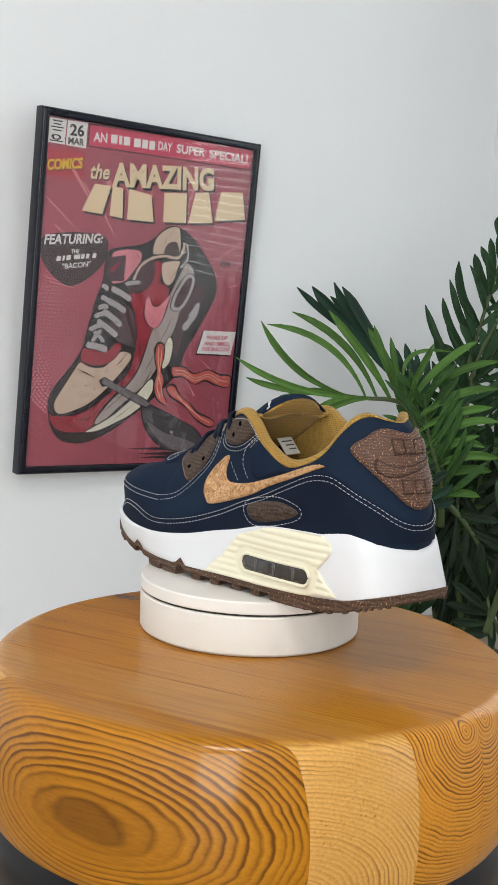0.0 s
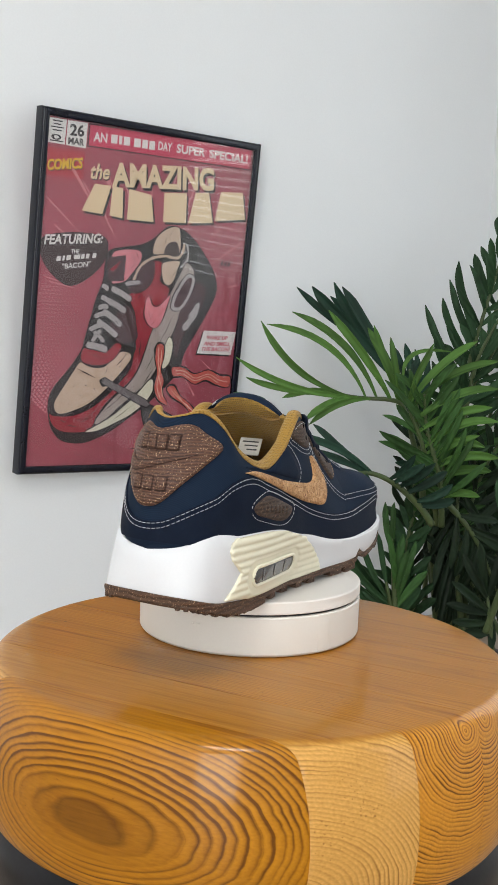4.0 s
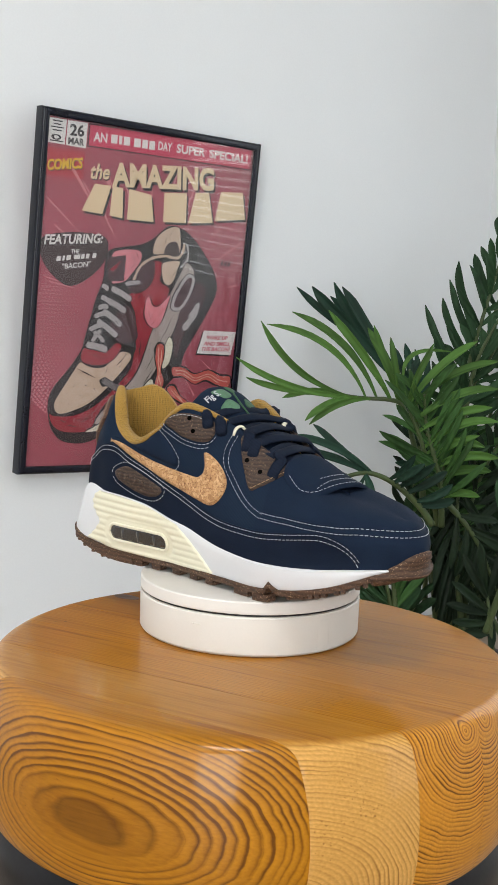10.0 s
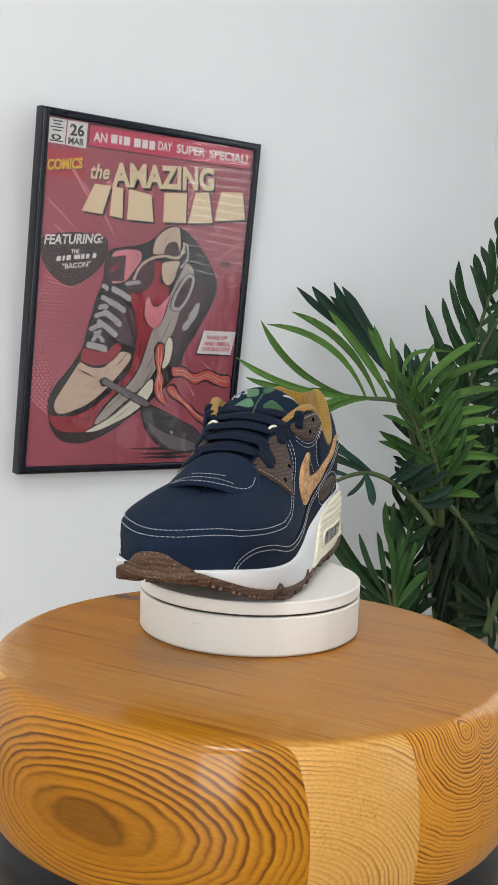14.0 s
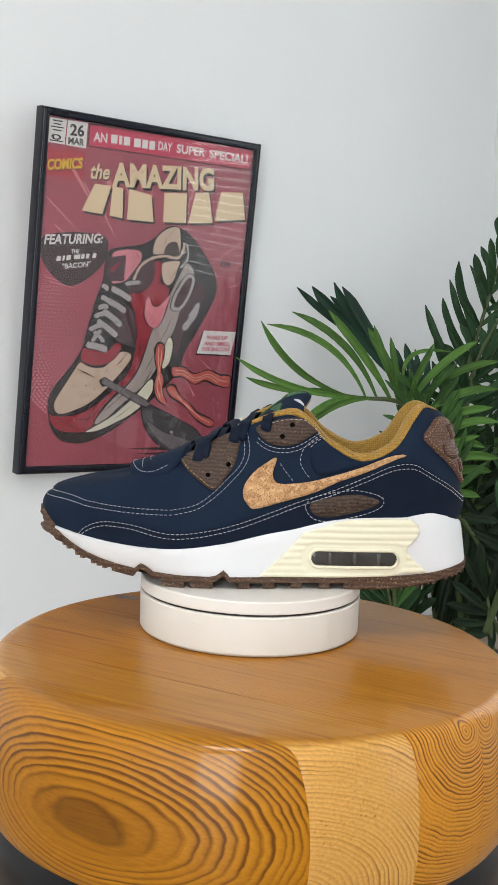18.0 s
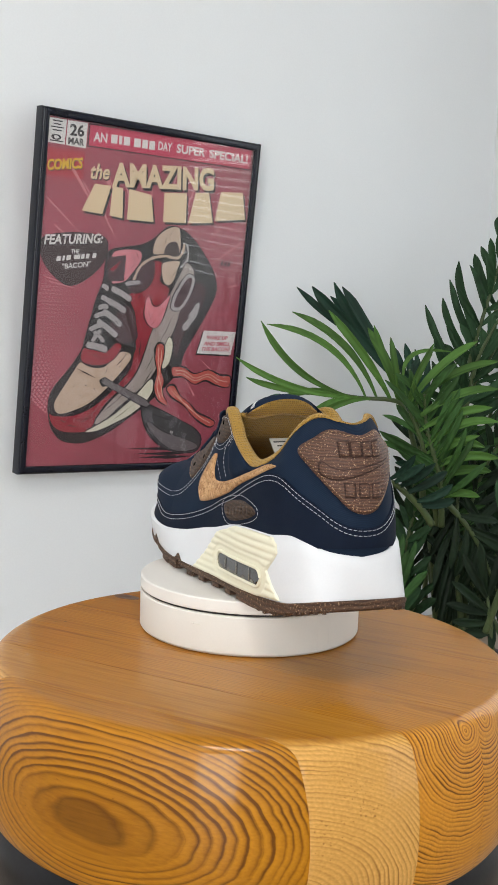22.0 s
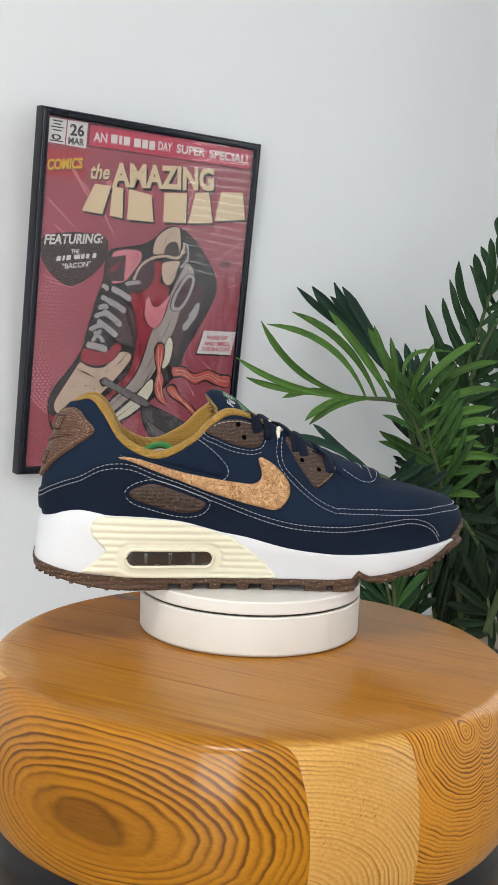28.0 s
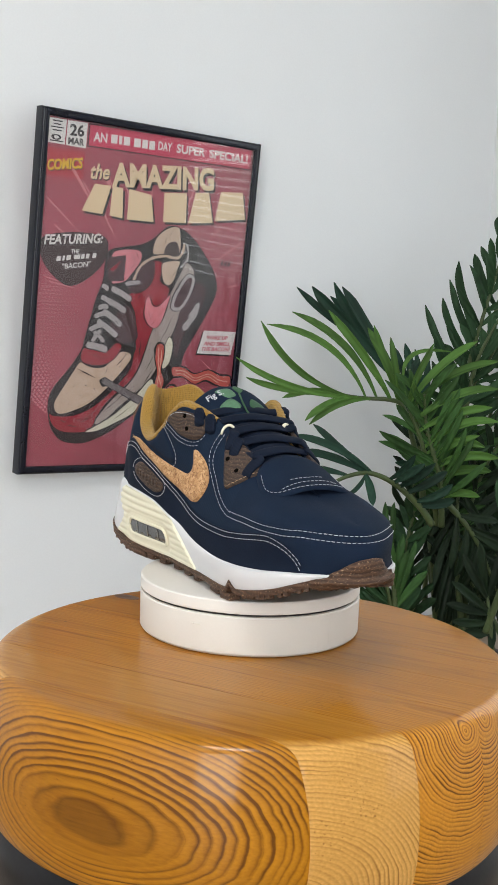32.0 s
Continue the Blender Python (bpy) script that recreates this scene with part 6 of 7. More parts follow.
part("halftone_dots", dots, INKS["DOT"], poster, smooth=False)
# pale rays behind the shoe and specks of ink
ray = random.Random(3)
for k in range(46):
    a = radians(ray.uniform(-60, 200))
    w, r0, r1 = radians(ray.uniform(0.25, 0.7)), ray.uniform(120, 165), ray.uniform(185, 300)
    pts = [(r * math.cos(b) + 10, r * math.sin(b) - 10) for r, b in ((r0, a), (r1, a - w), (r1, a + w))]
    if all(-203 < x < 203 and -290 < y < 245 for x, y in pts):
        shape("print_ray", "DOT", 0, pts, False)
specks = bmesh.new()
for k in range(170):
    x, y = ray.gauss(-20, 65), ray.gauss(-50, 85)
    if -170 < x < 130 and -225 < y < 130:
        r = ray.uniform(0.5, 1.3)
        specks.faces.new([specks.verts.new(((x + r * math.cos(q * 1.257)) * MM, (y + r * math.sin(q * 1.257)) * MM, print_z(8))) for q in range(5)])
part("ink_specks", specks, INKS["INK"], poster, smooth=False)
words("26", -168, 267, -142, 268, 18, "INK", 2, fat=0.03)
words("MAR", -170, 252.5, -141, 253, 11, "INK", 2, fat=0.03)
for z, a, b in ((285, -200, -182), (280, -198, -185), (275, -202, -180), (270, -199, -183), (253, -203, -179)):
    shape("print_bar", "INK", 2, [(a, z), (b, z), (b, z + 2.0), (a, z + 2.0)], False)
shape("print_seal", "INK", 2, [(-192 + 9 * math.cos(k * 0.7854), 260 + 4.5 * math.sin(k * 0.7854)) for k in range(8)])
shape("print_seal", "PAPER", 3, [(-192 + 4.5 * math.cos(k * 0.7854), 260 + 2.6 * math.sin(k * 0.7854)) for k in range(8)])
shape("print_banner_edge", "INK", 0, [(-134, 291), (199, 297), (199, 256), (-135, 253)], False)
words("AN", -125, 263.5, -99, 264, 15, "PAPER", 2, fat=0.028)
for a, b in ((-92, -80), (-77, -71), (-68, -56), (-48, -35), (-32, -21), (-18, -7)):
    shape("print_bar", "PAPER", 2, [(a, 264.5), (b, 265), (b, 279.5), (a, 279)], False)
words("DAY", 0, 266.5, 28, 266.8, 14.5, "PAPER", 2, fat=0.028)
words("SUPER", 37, 267, 97, 267.5, 14.5, "PAPER", 2, fat=0.028)
words("SPECIAL!", 106, 267.5, 190, 268, 14.5, "PAPER", 2, fat=0.028)
shape("print_panel", "RULE", 0, [(-208, 243), (-138, 243), (-138, 198), (-208, 198)], False)
words("COMICS", -203, 206, -139, 217, 17, "YELLOW", 3, 0.25, 0.035, shadow=(1.5, -1.5))
words("the", -125, 202, -89, 205, 25, "CREAM", 3, 0.3, 0.025, shadow=(2, -2))
words("AMAZING", -84, 195, 122, 212, 38, "CREAM", 3, 0.0, 0.04, shadow=(4, -4.5))
# heavy slanted blocks stand for the product name, letter by letter
for a, b, c, d in (((-137, 147), (-98, 145), (-85, 194), (-116, 194)), ((-84, 144), (-59, 142), (-62, 193), (-82, 193)), ((-50, 141), (3, 142), (-6, 188), (-50, 193)), ((22, 144), (69, 147), (66, 199), (20, 195)), ((74, 147), (126, 153), (112, 206), (84, 202)), ((130, 157), (196, 166), (186, 214), (138, 210))):
    shape("print_block_shadow", "INK", 2, [(x + 4, y - 4) for x, y in (a, b, c, d)], False)
    shape("print_block", "CREAM", 3, [a, b, c, d], False)
words("FEATURING:", -201, 85, -92, 97, 16, "PAPER", 4, 0.25, 0.03, shadow=(1.2, -1.2))
words("THE", -150, 74, -135, 75.5, 7, "PAPER", 4, 0.15, 0.025)
for a, b in ((-177, -169), (-166, -162), (-159, -151), (-145, -134), (-132, -126), (-123, -117), (-111, -104)):
    shape("print_bar", "PAPER", 4, [(a, 59 + (a + 177) * 0.16), (b, 59 + (b + 177) * 0.16), (b + 1, 67 + (b + 177) * 0.16), (a + 1, 67 + (a + 177) * 0.16)], False)
words('"BACON"', -164, 47, -112, 55.5, 8.5, "PAPER", 4, 0.15, 0.025)
words("WAKE UP", 137, -60, 183, -59.5, 7.5, "CRIMSON", 3, 0.2, 0.03)
words("AND SMELL", 130, -71.5, 190, -71, 7.5, "CRIMSON", 3, 0.2, 0.03)
words("THE BACON!", 127, -82, 190, -81, 7.5, "CRIMSON", 3, 0.2, 0.03)
for k in range(3):
    shape("print_signature", "INK", 2, [(150 + k * 8, 76), (156 + k * 8, 78), (158 + k * 8, 90), (153 + k * 8, 84)], False)

for ob in poster.children:
    if ob.name.split(".")[0] not in ("frame_rail", "frame_stile", "backing", "glass_pane"):
        ob.data.transform(Matrix.Translation((0.0035, 0, 0)) @ Matrix.Diagonal((PW / 0.435, PH / 0.612, 1.0, 1.0)))


# ---- palm ----
def leaf_material(name, colour, back=1.0):
    m, n, l, b = nodes_of(name)
    v = link_coords(n, l, (1, 1, 1))
    vein = n.new("ShaderNodeTexWave")
    vein.wave_type, vein.bands_direction = "BANDS", "Y"
    vein.inputs["Scale"].default_value, vein.inputs["Distortion"].default_value = 60, 0.6
    l.new(v, vein.inputs["Vector"])
    info = n.new("ShaderNodeObjectInfo")
    f = math_node(n, l, "ADD", math_node(n, l, "MULTIPLY", vein.outputs[1], 0.18), math_node(n, l, "MULTIPLY", noise_tex(n, l, v, 7, 4), 0.45))
    f = math_node(n, l, "ADD", f, math_node(n, l, "MULTIPLY", info.outputs["Random"], 0.38))
    l.new(ramp(n, l, f, [(0.2, [c * 0.55 for c in colour]), (0.5, colour), (0.85, [min(1, c * 1.5) for c in colour])]), b.inputs["Base Color"])
    b.inputs["Roughness"].default_value = 0.55
    b.inputs["Specular IOR Level"].default_value = 0.22
    add_bump(n, l, b, vein.outputs[1], 0.12, 0.001)
    return m


M_FRESH = leaf_material("fresh_green_leaf", (0.070, 0.160, 0.030))
M_DEEP = leaf_material("deep_green_leaf", (0.021, 0.058, 0.022))
M_BLUE = leaf_material("blue_green_leaf", (0.014, 0.045, 0.028))
M_LEAFY = leaf_material("mid_green_leaf", (0.035, 0.095, 0.022))
# darker copy of the leaf green, with the lower palm's shade in its colour
M_SHADED = leaf_material("shaded_leaf", (0.008, 0.021, 0.008))
M_STEM = plain("green_brown_stem", (0.055, 0.085, 0.025), 0.55, 0.3, 300, 40, 0.3)
M_POT = plain("dark_pot", (0.03, 0.03, 0.032), 0.5, 0.15, 300, 30, 0.1)
M_SOIL = plain("potting_soil", (0.03, 0.02, 0.014), 0.95, 0.4, 300, 60, 0.6, dist=0.004)


palm = new("palm_plant")
PALM = Vector((0.372, 1.27, 0))
palm.matrix_world = Matrix.Translation(PALM)
tagged(palm, "leafy green areca palm standing in the white corner", "plant")
part("pot", lathe([(0, 0), (0.085, 0), (0.092, 0.005), (0.098, 0.050), (0.101, 0.053), (0.101, 0.06), (0.094, 0.06), (0.092, 0.048), (0, 0.048)], 48), M_POT, palm)
part("soil", lathe([(0, 0.052), (0.092, 0.050)], 32), M_SOIL, palm)
rng = random.Random(7)

def blade(base, tip, width, bow, rng):
    """One strap-shaped palm leaflet from base to tip, folded along its midrib."""
    axis = tip - base
    L = axis.length
    axis.normalize()
    face = Vector((rng.uniform(-0.55, 0.55), -1, rng.uniform(-0.1, 0.65)))
    face = (face - axis * face.dot(axis)).normalized()
    side = face.cross(axis)
    arch = rng.uniform(0.02, 0.08) * L
    twist = rng.uniform(-0.5, 0.5)
    blunt = rng.uniform(0.86, 0.97)
    n = 12
    verts, faces = [], []
    for i in range(n + 1):
        f = i / n
        mid = base + axis * (L * f) + side * (bow * L * 4 * f * (1 - f)) + face * (arch * 4 * f * (1 - f))
        w = width * 0.5 * min(1.0, 0.34 + 1.5 * f) * (1.0 if f < 0.74 else max(0.10, 1 - ((f - 0.74) / (0.25 * blunt + 0.03)) ** 2.6))
        tw = twist * (f - 0.3)
        s2, f2 = side * math.cos(tw) + face * math.sin(tw), face * math.cos(tw) - side * math.sin(tw)
        for s in (-1, -0.5, 0, 0.5, 1):
            verts.append(mid + s2 * (s * w) + f2 * (abs(s) * w * 0.78 + (0.12 * w if s == 0 else 0)))
    for i in range(n):
        for s in range(4):
            a = i * 5 + s
            faces.append((a, a + 1, a + 6, a + 5))
    m = len(verts)
    low = [v - face * 0.0005 for v in verts]
    rim = [(i * 5, (i + 1) * 5, (i + 1) * 5 + m, i * 5 + m) for i in range(n)] + [(i * 5 + 4, i * 5 + 4 + m, (i + 1) * 5 + 4 + m, (i + 1) * 5 + 4) for i in range(n)]
    return verts + low, faces + [tuple(reversed([k + m for k in q])) for q in faces] + rim


def frond(rachis, tag, leaves, stem=0.0062):
    """A curved rib and its leaflets: place along the rib, tip, width in mm, sideways bow."""
    pts = even(spline([Vector(p) - PALM for p in rachis], 60), 0.006)
    m = len(pts)
    rib = part("frond_rib", tube(pts, [stem * (1 - 0.6 * i / m) for i in range(m)], 7), M_STEM, palm)
    for f, x, y, z, w, bow in leaves:
        p = pts[min(int(f * (m - 1) + 0.5), m - 1)]
        v, q = blade(p, Vector((x, y, z)) - PALM, w * 0.00092, bow, rng)
        raw("leaflet", v, q, LEAF[tag], rib)
    return rib


LEAF = {"fresh": M_FRESH, "leafy": M_LEAFY, "deep": M_DEEP, "blue": M_BLUE, "old": M_SHADED}
frond([(0.297, 1.195, 0.335), (0.28, 1.174, 0.412), (0.258, 1.152, 0.481), (0.24, 1.137, 0.522), (0.214, 1.132, 0.531), (0.181, 1.137, 0.531), (0.147, 1.158, 0.533), (0.122, 1.178, 0.54)], "fresh", [(0.82, -0.039, 1.131, 0.591, 12.1, 0.07), (0.94, -0.022, 1.157, 0.557, 12.3, 0.04), (0.87, -0, 1.144, 0.652, 13.1, 0.1), (0.79, 0.01, 1.133, 0.647, 12.1, -0.14), (0.73, 0.051, 1.149, 0.669, 14.1, -0.09), (0.67, 0.11, 1.118, 0.674, 15.7, -0.05), (0.63, 0.177, 1.14, 0.648, 15.9, -0.03), (0.61, 0.188, 1.148, 0.652, 12.2, 0), (0.98, 0.041, 1.153, 0.525, 11.4, -0.05), (0.85, 0.079, 1.119, 0.491, 13.1, -0.08), (0.76, 0.087, 1.13, 0.484, 12.2, -0.14), (0.58, 0.214, 1.129, 0.634, 12.1, 0.02)])
frond([(0.311, 1.134, 0.323), (0.294, 1.112, 0.393), (0.276, 1.098, 0.45), (0.261, 1.092, 0.488), (0.248, 1.091, 0.515), (0.243, 1.087, 0.532)], "fresh", [(1.00, 0.277, 1.074, 0.627, 13.5, 0.08), (0.97, 0.35, 1.087, 0.634, 14.5, 0.05), (0.92, 0.388, 1.097, 0.603, 14.6, 0.09), (0.84, 0.386, 1.071, 0.559, 15.4, 0.1), (0.77, 0.378, 1.079, 0.529, 15.5, 0.08), (0.63, 0.392, 1.084, 0.505, 15.5, 0.12), (0.57, 0.376, 1.103, 0.461, 15.7, 0.12), (0.45, 0.398, 1.094, 0.445, 16.6, 0.12), (0.36, 0.391, 1.114, 0.42, 16.8, 0.1), (0.50, 0.362, 1.084, 0.482, 11.9, 0.1), (0.22, 0.372, 1.101, 0.379, 14.9, 0.1), (1.00, 0.315, 1.092, 0.614, 9.1, 0.45)])
frond([(0.326, 1.334, 0.317), (0.317, 1.366, 0.418), (0.291, 1.386, 0.501), (0.258, 1.403, 0.562), (0.223, 1.419, 0.612)], "blue", [(0.98, 0.065, 1.433, 0.716, 15.1, 0.05), (1.00, 0.094, 1.417, 0.718, 23.5, 0.03), (0.87, 0.134, 1.402, 0.727, 21.2, 0.03), (0.77, 0.149, 1.392, 0.719, 23.2, 0.04), (1.00, 0.129, 1.418, 0.701, 15, 0), (0.70, 0.166, 1.383, 0.649, 19, 0), (0.81, 0.173, 1.415, 0.665, 21.4, 0.03), (0.51, 0.273, 1.398, 0.618, 18.1, -0.04), (0.46, 0.288, 1.369, 0.609, 14.7, 0), (0.36, 0.311, 1.369, 0.606, 14.7, 0.03), (0.65, 0.244, 1.402, 0.615, 17.1, 0)])
frond([(0.379, 1.394, 0.308), (0.391, 1.422, 0.458), (0.413, 1.445, 0.566), (0.441, 1.464, 0.643), (0.463, 1.474, 0.72), (0.476, 1.481, 0.78)], "deep", [(0.49, 0.314, 1.45, 0.692, 16.3, 0.1), (0.59, 0.349, 1.464, 0.707, 15.3, 0.08), (0.63, 0.358, 1.453, 0.742, 17.3, 0.12), (0.70, 0.374, 1.453, 0.778, 18.4, 0.1), (0.76, 0.396, 1.459, 0.771, 16.3, 0.05), (0.82, 0.408, 1.482, 0.794, 18.6, 0.05), (0.89, 0.416, 1.463, 0.808, 16.3, 0.03), (0.97, 0.443, 1.467, 0.816, 15.2, 0), (0.45, 0.333, 1.434, 0.639, 17.3, 0.08), (0.36, 0.329, 1.423, 0.586, 18.3, 0.06), (0.31, 0.346, 1.418, 0.565, 17.2, 0.05), (0.54, 0.358, 1.46, 0.656, 14.2, 0.08)])
frond([(0.372, 1.353, 0.305), (0.385, 1.362, 0.464), (0.402, 1.366, 0.581), (0.428, 1.374, 0.644), (0.458, 1.38, 0.698)], "deep", [(0.68, 0.458, 1.352, 0.677, 16.6, -0.05), (0.60, 0.454, 1.343, 0.625, 17.6, -0.05), (0.52, 0.471, 1.377, 0.572, 17.9, -0.06), (0.42, 0.467, 1.373, 0.53, 18, -0.06), (0.31, 0.476, 1.374, 0.477, 18, -0.08), (0.23, 0.469, 1.348, 0.427, 17.8, -0.08), (0.13, 0.471, 1.365, 0.371, 18, -0.08)])
frond([(0.295, 1.094, 0.33), (0.274, 1.087, 0.358), (0.242, 1.07, 0.388), (0.207, 1.053, 0.411), (0.174, 1.043, 0.419), (0.138, 1.032, 0.41), (0.103, 1.029, 0.387)], "blue", [(0.64, 0.09, 1.057, 0.492, 13.5, 0.04), (0.62, 0.058, 1.028, 0.477, 13.3, -0.06), (0.66, 0.069, 1.043, 0.449, 14.4, -0.05), (0.77, 0.061, 1.037, 0.42, 13.5, -0.03), (0.88, 0.062, 1.024, 0.39, 12.5, 0.02), (0.66, 0.147, 1.026, 0.382, 8, 0.1), (0.65, 0.188, 1.016, 0.371, 14.2, 0.05), (1.00, 0.063, 1.008, 0.364, 10.6, 0), (0.49, 0.253, 1.035, 0.452, 12.5, -0.05), (0.40, 0.286, 1.038, 0.44, 15.2, -0.04), (0.32, 0.31, 1.066, 0.423, 16.4, -0.04), (0.23, 0.319, 1.062, 0.404, 16.4, -0.05), (0.16, 0.328, 1.088, 0.375, 16.6, -0.05), (0.45, 0.268, 1.032, 0.439, 14.3, -0.03)])
frond([(0.247, 1.113, 0.15), (0.242, 1.12, 0.216), (0.234, 1.12, 0.293), (0.231, 1.123, 0.321)], "leafy", [(0.72, 0.221, 1.134, 0.358, 11.4, 0.03), (0.78, 0.235, 1.124, 0.36, 11.3, -0.03), (0.33, 0.254, 1.136, 0.305, 16.2, 0.04), (0.22, 0.276, 1.134, 0.294, 13.3, 0.03), (0.17, 0.297, 1.128, 0.244, 15.2, 0.03), (0.28, 0.263, 1.119, 0.28, 15.1, 0), (0.39, 0.225, 1.1, 0.311, 11.2, 0)])
frond([(0.249, 1.132, 0.145), (0.236, 1.117, 0.188), (0.227, 1.112, 0.227)], "deep", [(0.63, 0.133, 1.127, 0.318, 20.8, 0.04), (0.52, 0.092, 1.113, 0.375, 18.7, 0.06), (0.63, 0.177, 1.108, 0.308, 11.3, 0.05), (0.88, 0.208, 1.118, 0.31, 11.3, 0.03), (0.38, 0.186, 1.114, 0.215, 15.2, 0.05), (0.27, 0.147, 1.118, 0.251, 18.9, 0.05), (0.14, 0.264, 1.146, 0.26, 19.2, 0.02), (0.13, 0.288, 1.128, 0.216, 19.1, 0.02)])
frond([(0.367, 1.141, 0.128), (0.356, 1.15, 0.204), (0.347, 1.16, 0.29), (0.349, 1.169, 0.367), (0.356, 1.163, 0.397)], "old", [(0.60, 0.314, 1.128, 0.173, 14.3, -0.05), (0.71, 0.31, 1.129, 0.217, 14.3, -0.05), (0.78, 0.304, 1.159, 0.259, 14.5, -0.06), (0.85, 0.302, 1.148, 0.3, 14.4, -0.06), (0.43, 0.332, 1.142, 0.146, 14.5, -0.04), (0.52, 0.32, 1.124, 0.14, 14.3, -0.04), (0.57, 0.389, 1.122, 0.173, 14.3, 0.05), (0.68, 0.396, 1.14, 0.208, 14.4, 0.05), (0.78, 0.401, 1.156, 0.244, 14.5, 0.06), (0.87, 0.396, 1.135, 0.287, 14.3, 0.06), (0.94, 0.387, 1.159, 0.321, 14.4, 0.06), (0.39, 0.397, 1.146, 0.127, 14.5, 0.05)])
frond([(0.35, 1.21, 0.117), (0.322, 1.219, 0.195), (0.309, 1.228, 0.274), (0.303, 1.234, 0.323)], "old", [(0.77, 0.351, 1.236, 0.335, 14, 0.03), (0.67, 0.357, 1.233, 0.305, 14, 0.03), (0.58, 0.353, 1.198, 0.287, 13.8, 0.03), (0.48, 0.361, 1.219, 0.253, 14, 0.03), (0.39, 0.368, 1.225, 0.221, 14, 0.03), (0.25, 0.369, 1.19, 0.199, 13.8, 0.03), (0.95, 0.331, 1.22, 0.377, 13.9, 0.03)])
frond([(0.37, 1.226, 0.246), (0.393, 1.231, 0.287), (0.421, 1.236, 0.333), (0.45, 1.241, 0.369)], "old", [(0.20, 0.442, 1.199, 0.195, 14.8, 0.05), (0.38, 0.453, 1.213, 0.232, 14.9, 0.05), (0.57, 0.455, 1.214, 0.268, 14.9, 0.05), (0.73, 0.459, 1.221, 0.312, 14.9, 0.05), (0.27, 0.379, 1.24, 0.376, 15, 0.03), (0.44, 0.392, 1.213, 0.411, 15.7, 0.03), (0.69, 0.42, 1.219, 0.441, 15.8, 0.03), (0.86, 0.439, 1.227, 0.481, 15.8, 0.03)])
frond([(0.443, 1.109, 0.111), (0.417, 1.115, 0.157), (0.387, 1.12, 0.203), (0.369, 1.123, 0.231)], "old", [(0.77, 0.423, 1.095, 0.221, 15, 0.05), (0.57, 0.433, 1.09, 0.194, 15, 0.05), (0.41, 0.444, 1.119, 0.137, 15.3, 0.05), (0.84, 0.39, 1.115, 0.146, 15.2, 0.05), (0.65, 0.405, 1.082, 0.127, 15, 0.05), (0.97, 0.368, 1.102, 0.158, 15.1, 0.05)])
frond([(0.444, 1.427, 0.238), (0.441, 1.451, 0.357), (0.452, 1.472, 0.455), (0.476, 1.492, 0.533), (0.502, 1.499, 0.589)], "deep", [(0.83, 0.374, 1.483, 0.629, 17.7, 0.05), (0.78, 0.359, 1.475, 0.584, 17.7, 0.05), (0.72, 0.338, 1.471, 0.556, 18.8, 0.05), (0.65, 0.324, 1.476, 0.528, 18.8, 0.05), (0.59, 0.319, 1.467, 0.495, 18.8, 0.05), (0.52, 0.322, 1.452, 0.463, 18.7, 0.05), (0.44, 0.326, 1.438, 0.426, 18.6, 0.05), (0.36, 0.337, 1.436, 0.394, 18.6, 0.05), (0.27, 0.348, 1.421, 0.358, 18.5, 0.05), (0.83, 0.509, 1.494, 0.634, 17.8, 0), (0.65, 0.507, 1.481, 0.535, 17.7, 0), (0.48, 0.511, 1.452, 0.46, 17.6, 0)])
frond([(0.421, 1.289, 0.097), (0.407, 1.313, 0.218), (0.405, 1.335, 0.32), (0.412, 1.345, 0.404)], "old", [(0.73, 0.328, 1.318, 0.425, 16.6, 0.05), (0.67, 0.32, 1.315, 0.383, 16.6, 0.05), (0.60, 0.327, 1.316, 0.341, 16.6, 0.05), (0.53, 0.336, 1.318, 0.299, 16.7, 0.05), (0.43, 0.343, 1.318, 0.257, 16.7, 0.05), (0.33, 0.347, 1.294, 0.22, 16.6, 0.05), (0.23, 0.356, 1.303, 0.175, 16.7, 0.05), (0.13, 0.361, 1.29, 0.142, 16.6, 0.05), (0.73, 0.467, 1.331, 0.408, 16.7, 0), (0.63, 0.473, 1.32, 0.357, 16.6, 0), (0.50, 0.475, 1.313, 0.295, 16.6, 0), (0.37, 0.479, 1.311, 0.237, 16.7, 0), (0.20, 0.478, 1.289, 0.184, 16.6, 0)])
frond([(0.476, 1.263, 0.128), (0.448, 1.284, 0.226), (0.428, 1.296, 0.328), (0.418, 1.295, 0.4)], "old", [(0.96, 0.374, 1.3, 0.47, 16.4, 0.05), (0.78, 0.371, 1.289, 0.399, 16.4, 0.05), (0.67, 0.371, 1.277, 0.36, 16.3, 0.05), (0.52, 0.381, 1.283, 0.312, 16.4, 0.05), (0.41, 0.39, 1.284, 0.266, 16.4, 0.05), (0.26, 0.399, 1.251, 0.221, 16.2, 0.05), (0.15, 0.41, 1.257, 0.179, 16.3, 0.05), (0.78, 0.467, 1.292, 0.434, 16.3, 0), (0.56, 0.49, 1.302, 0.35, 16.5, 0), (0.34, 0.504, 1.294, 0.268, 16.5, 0)])
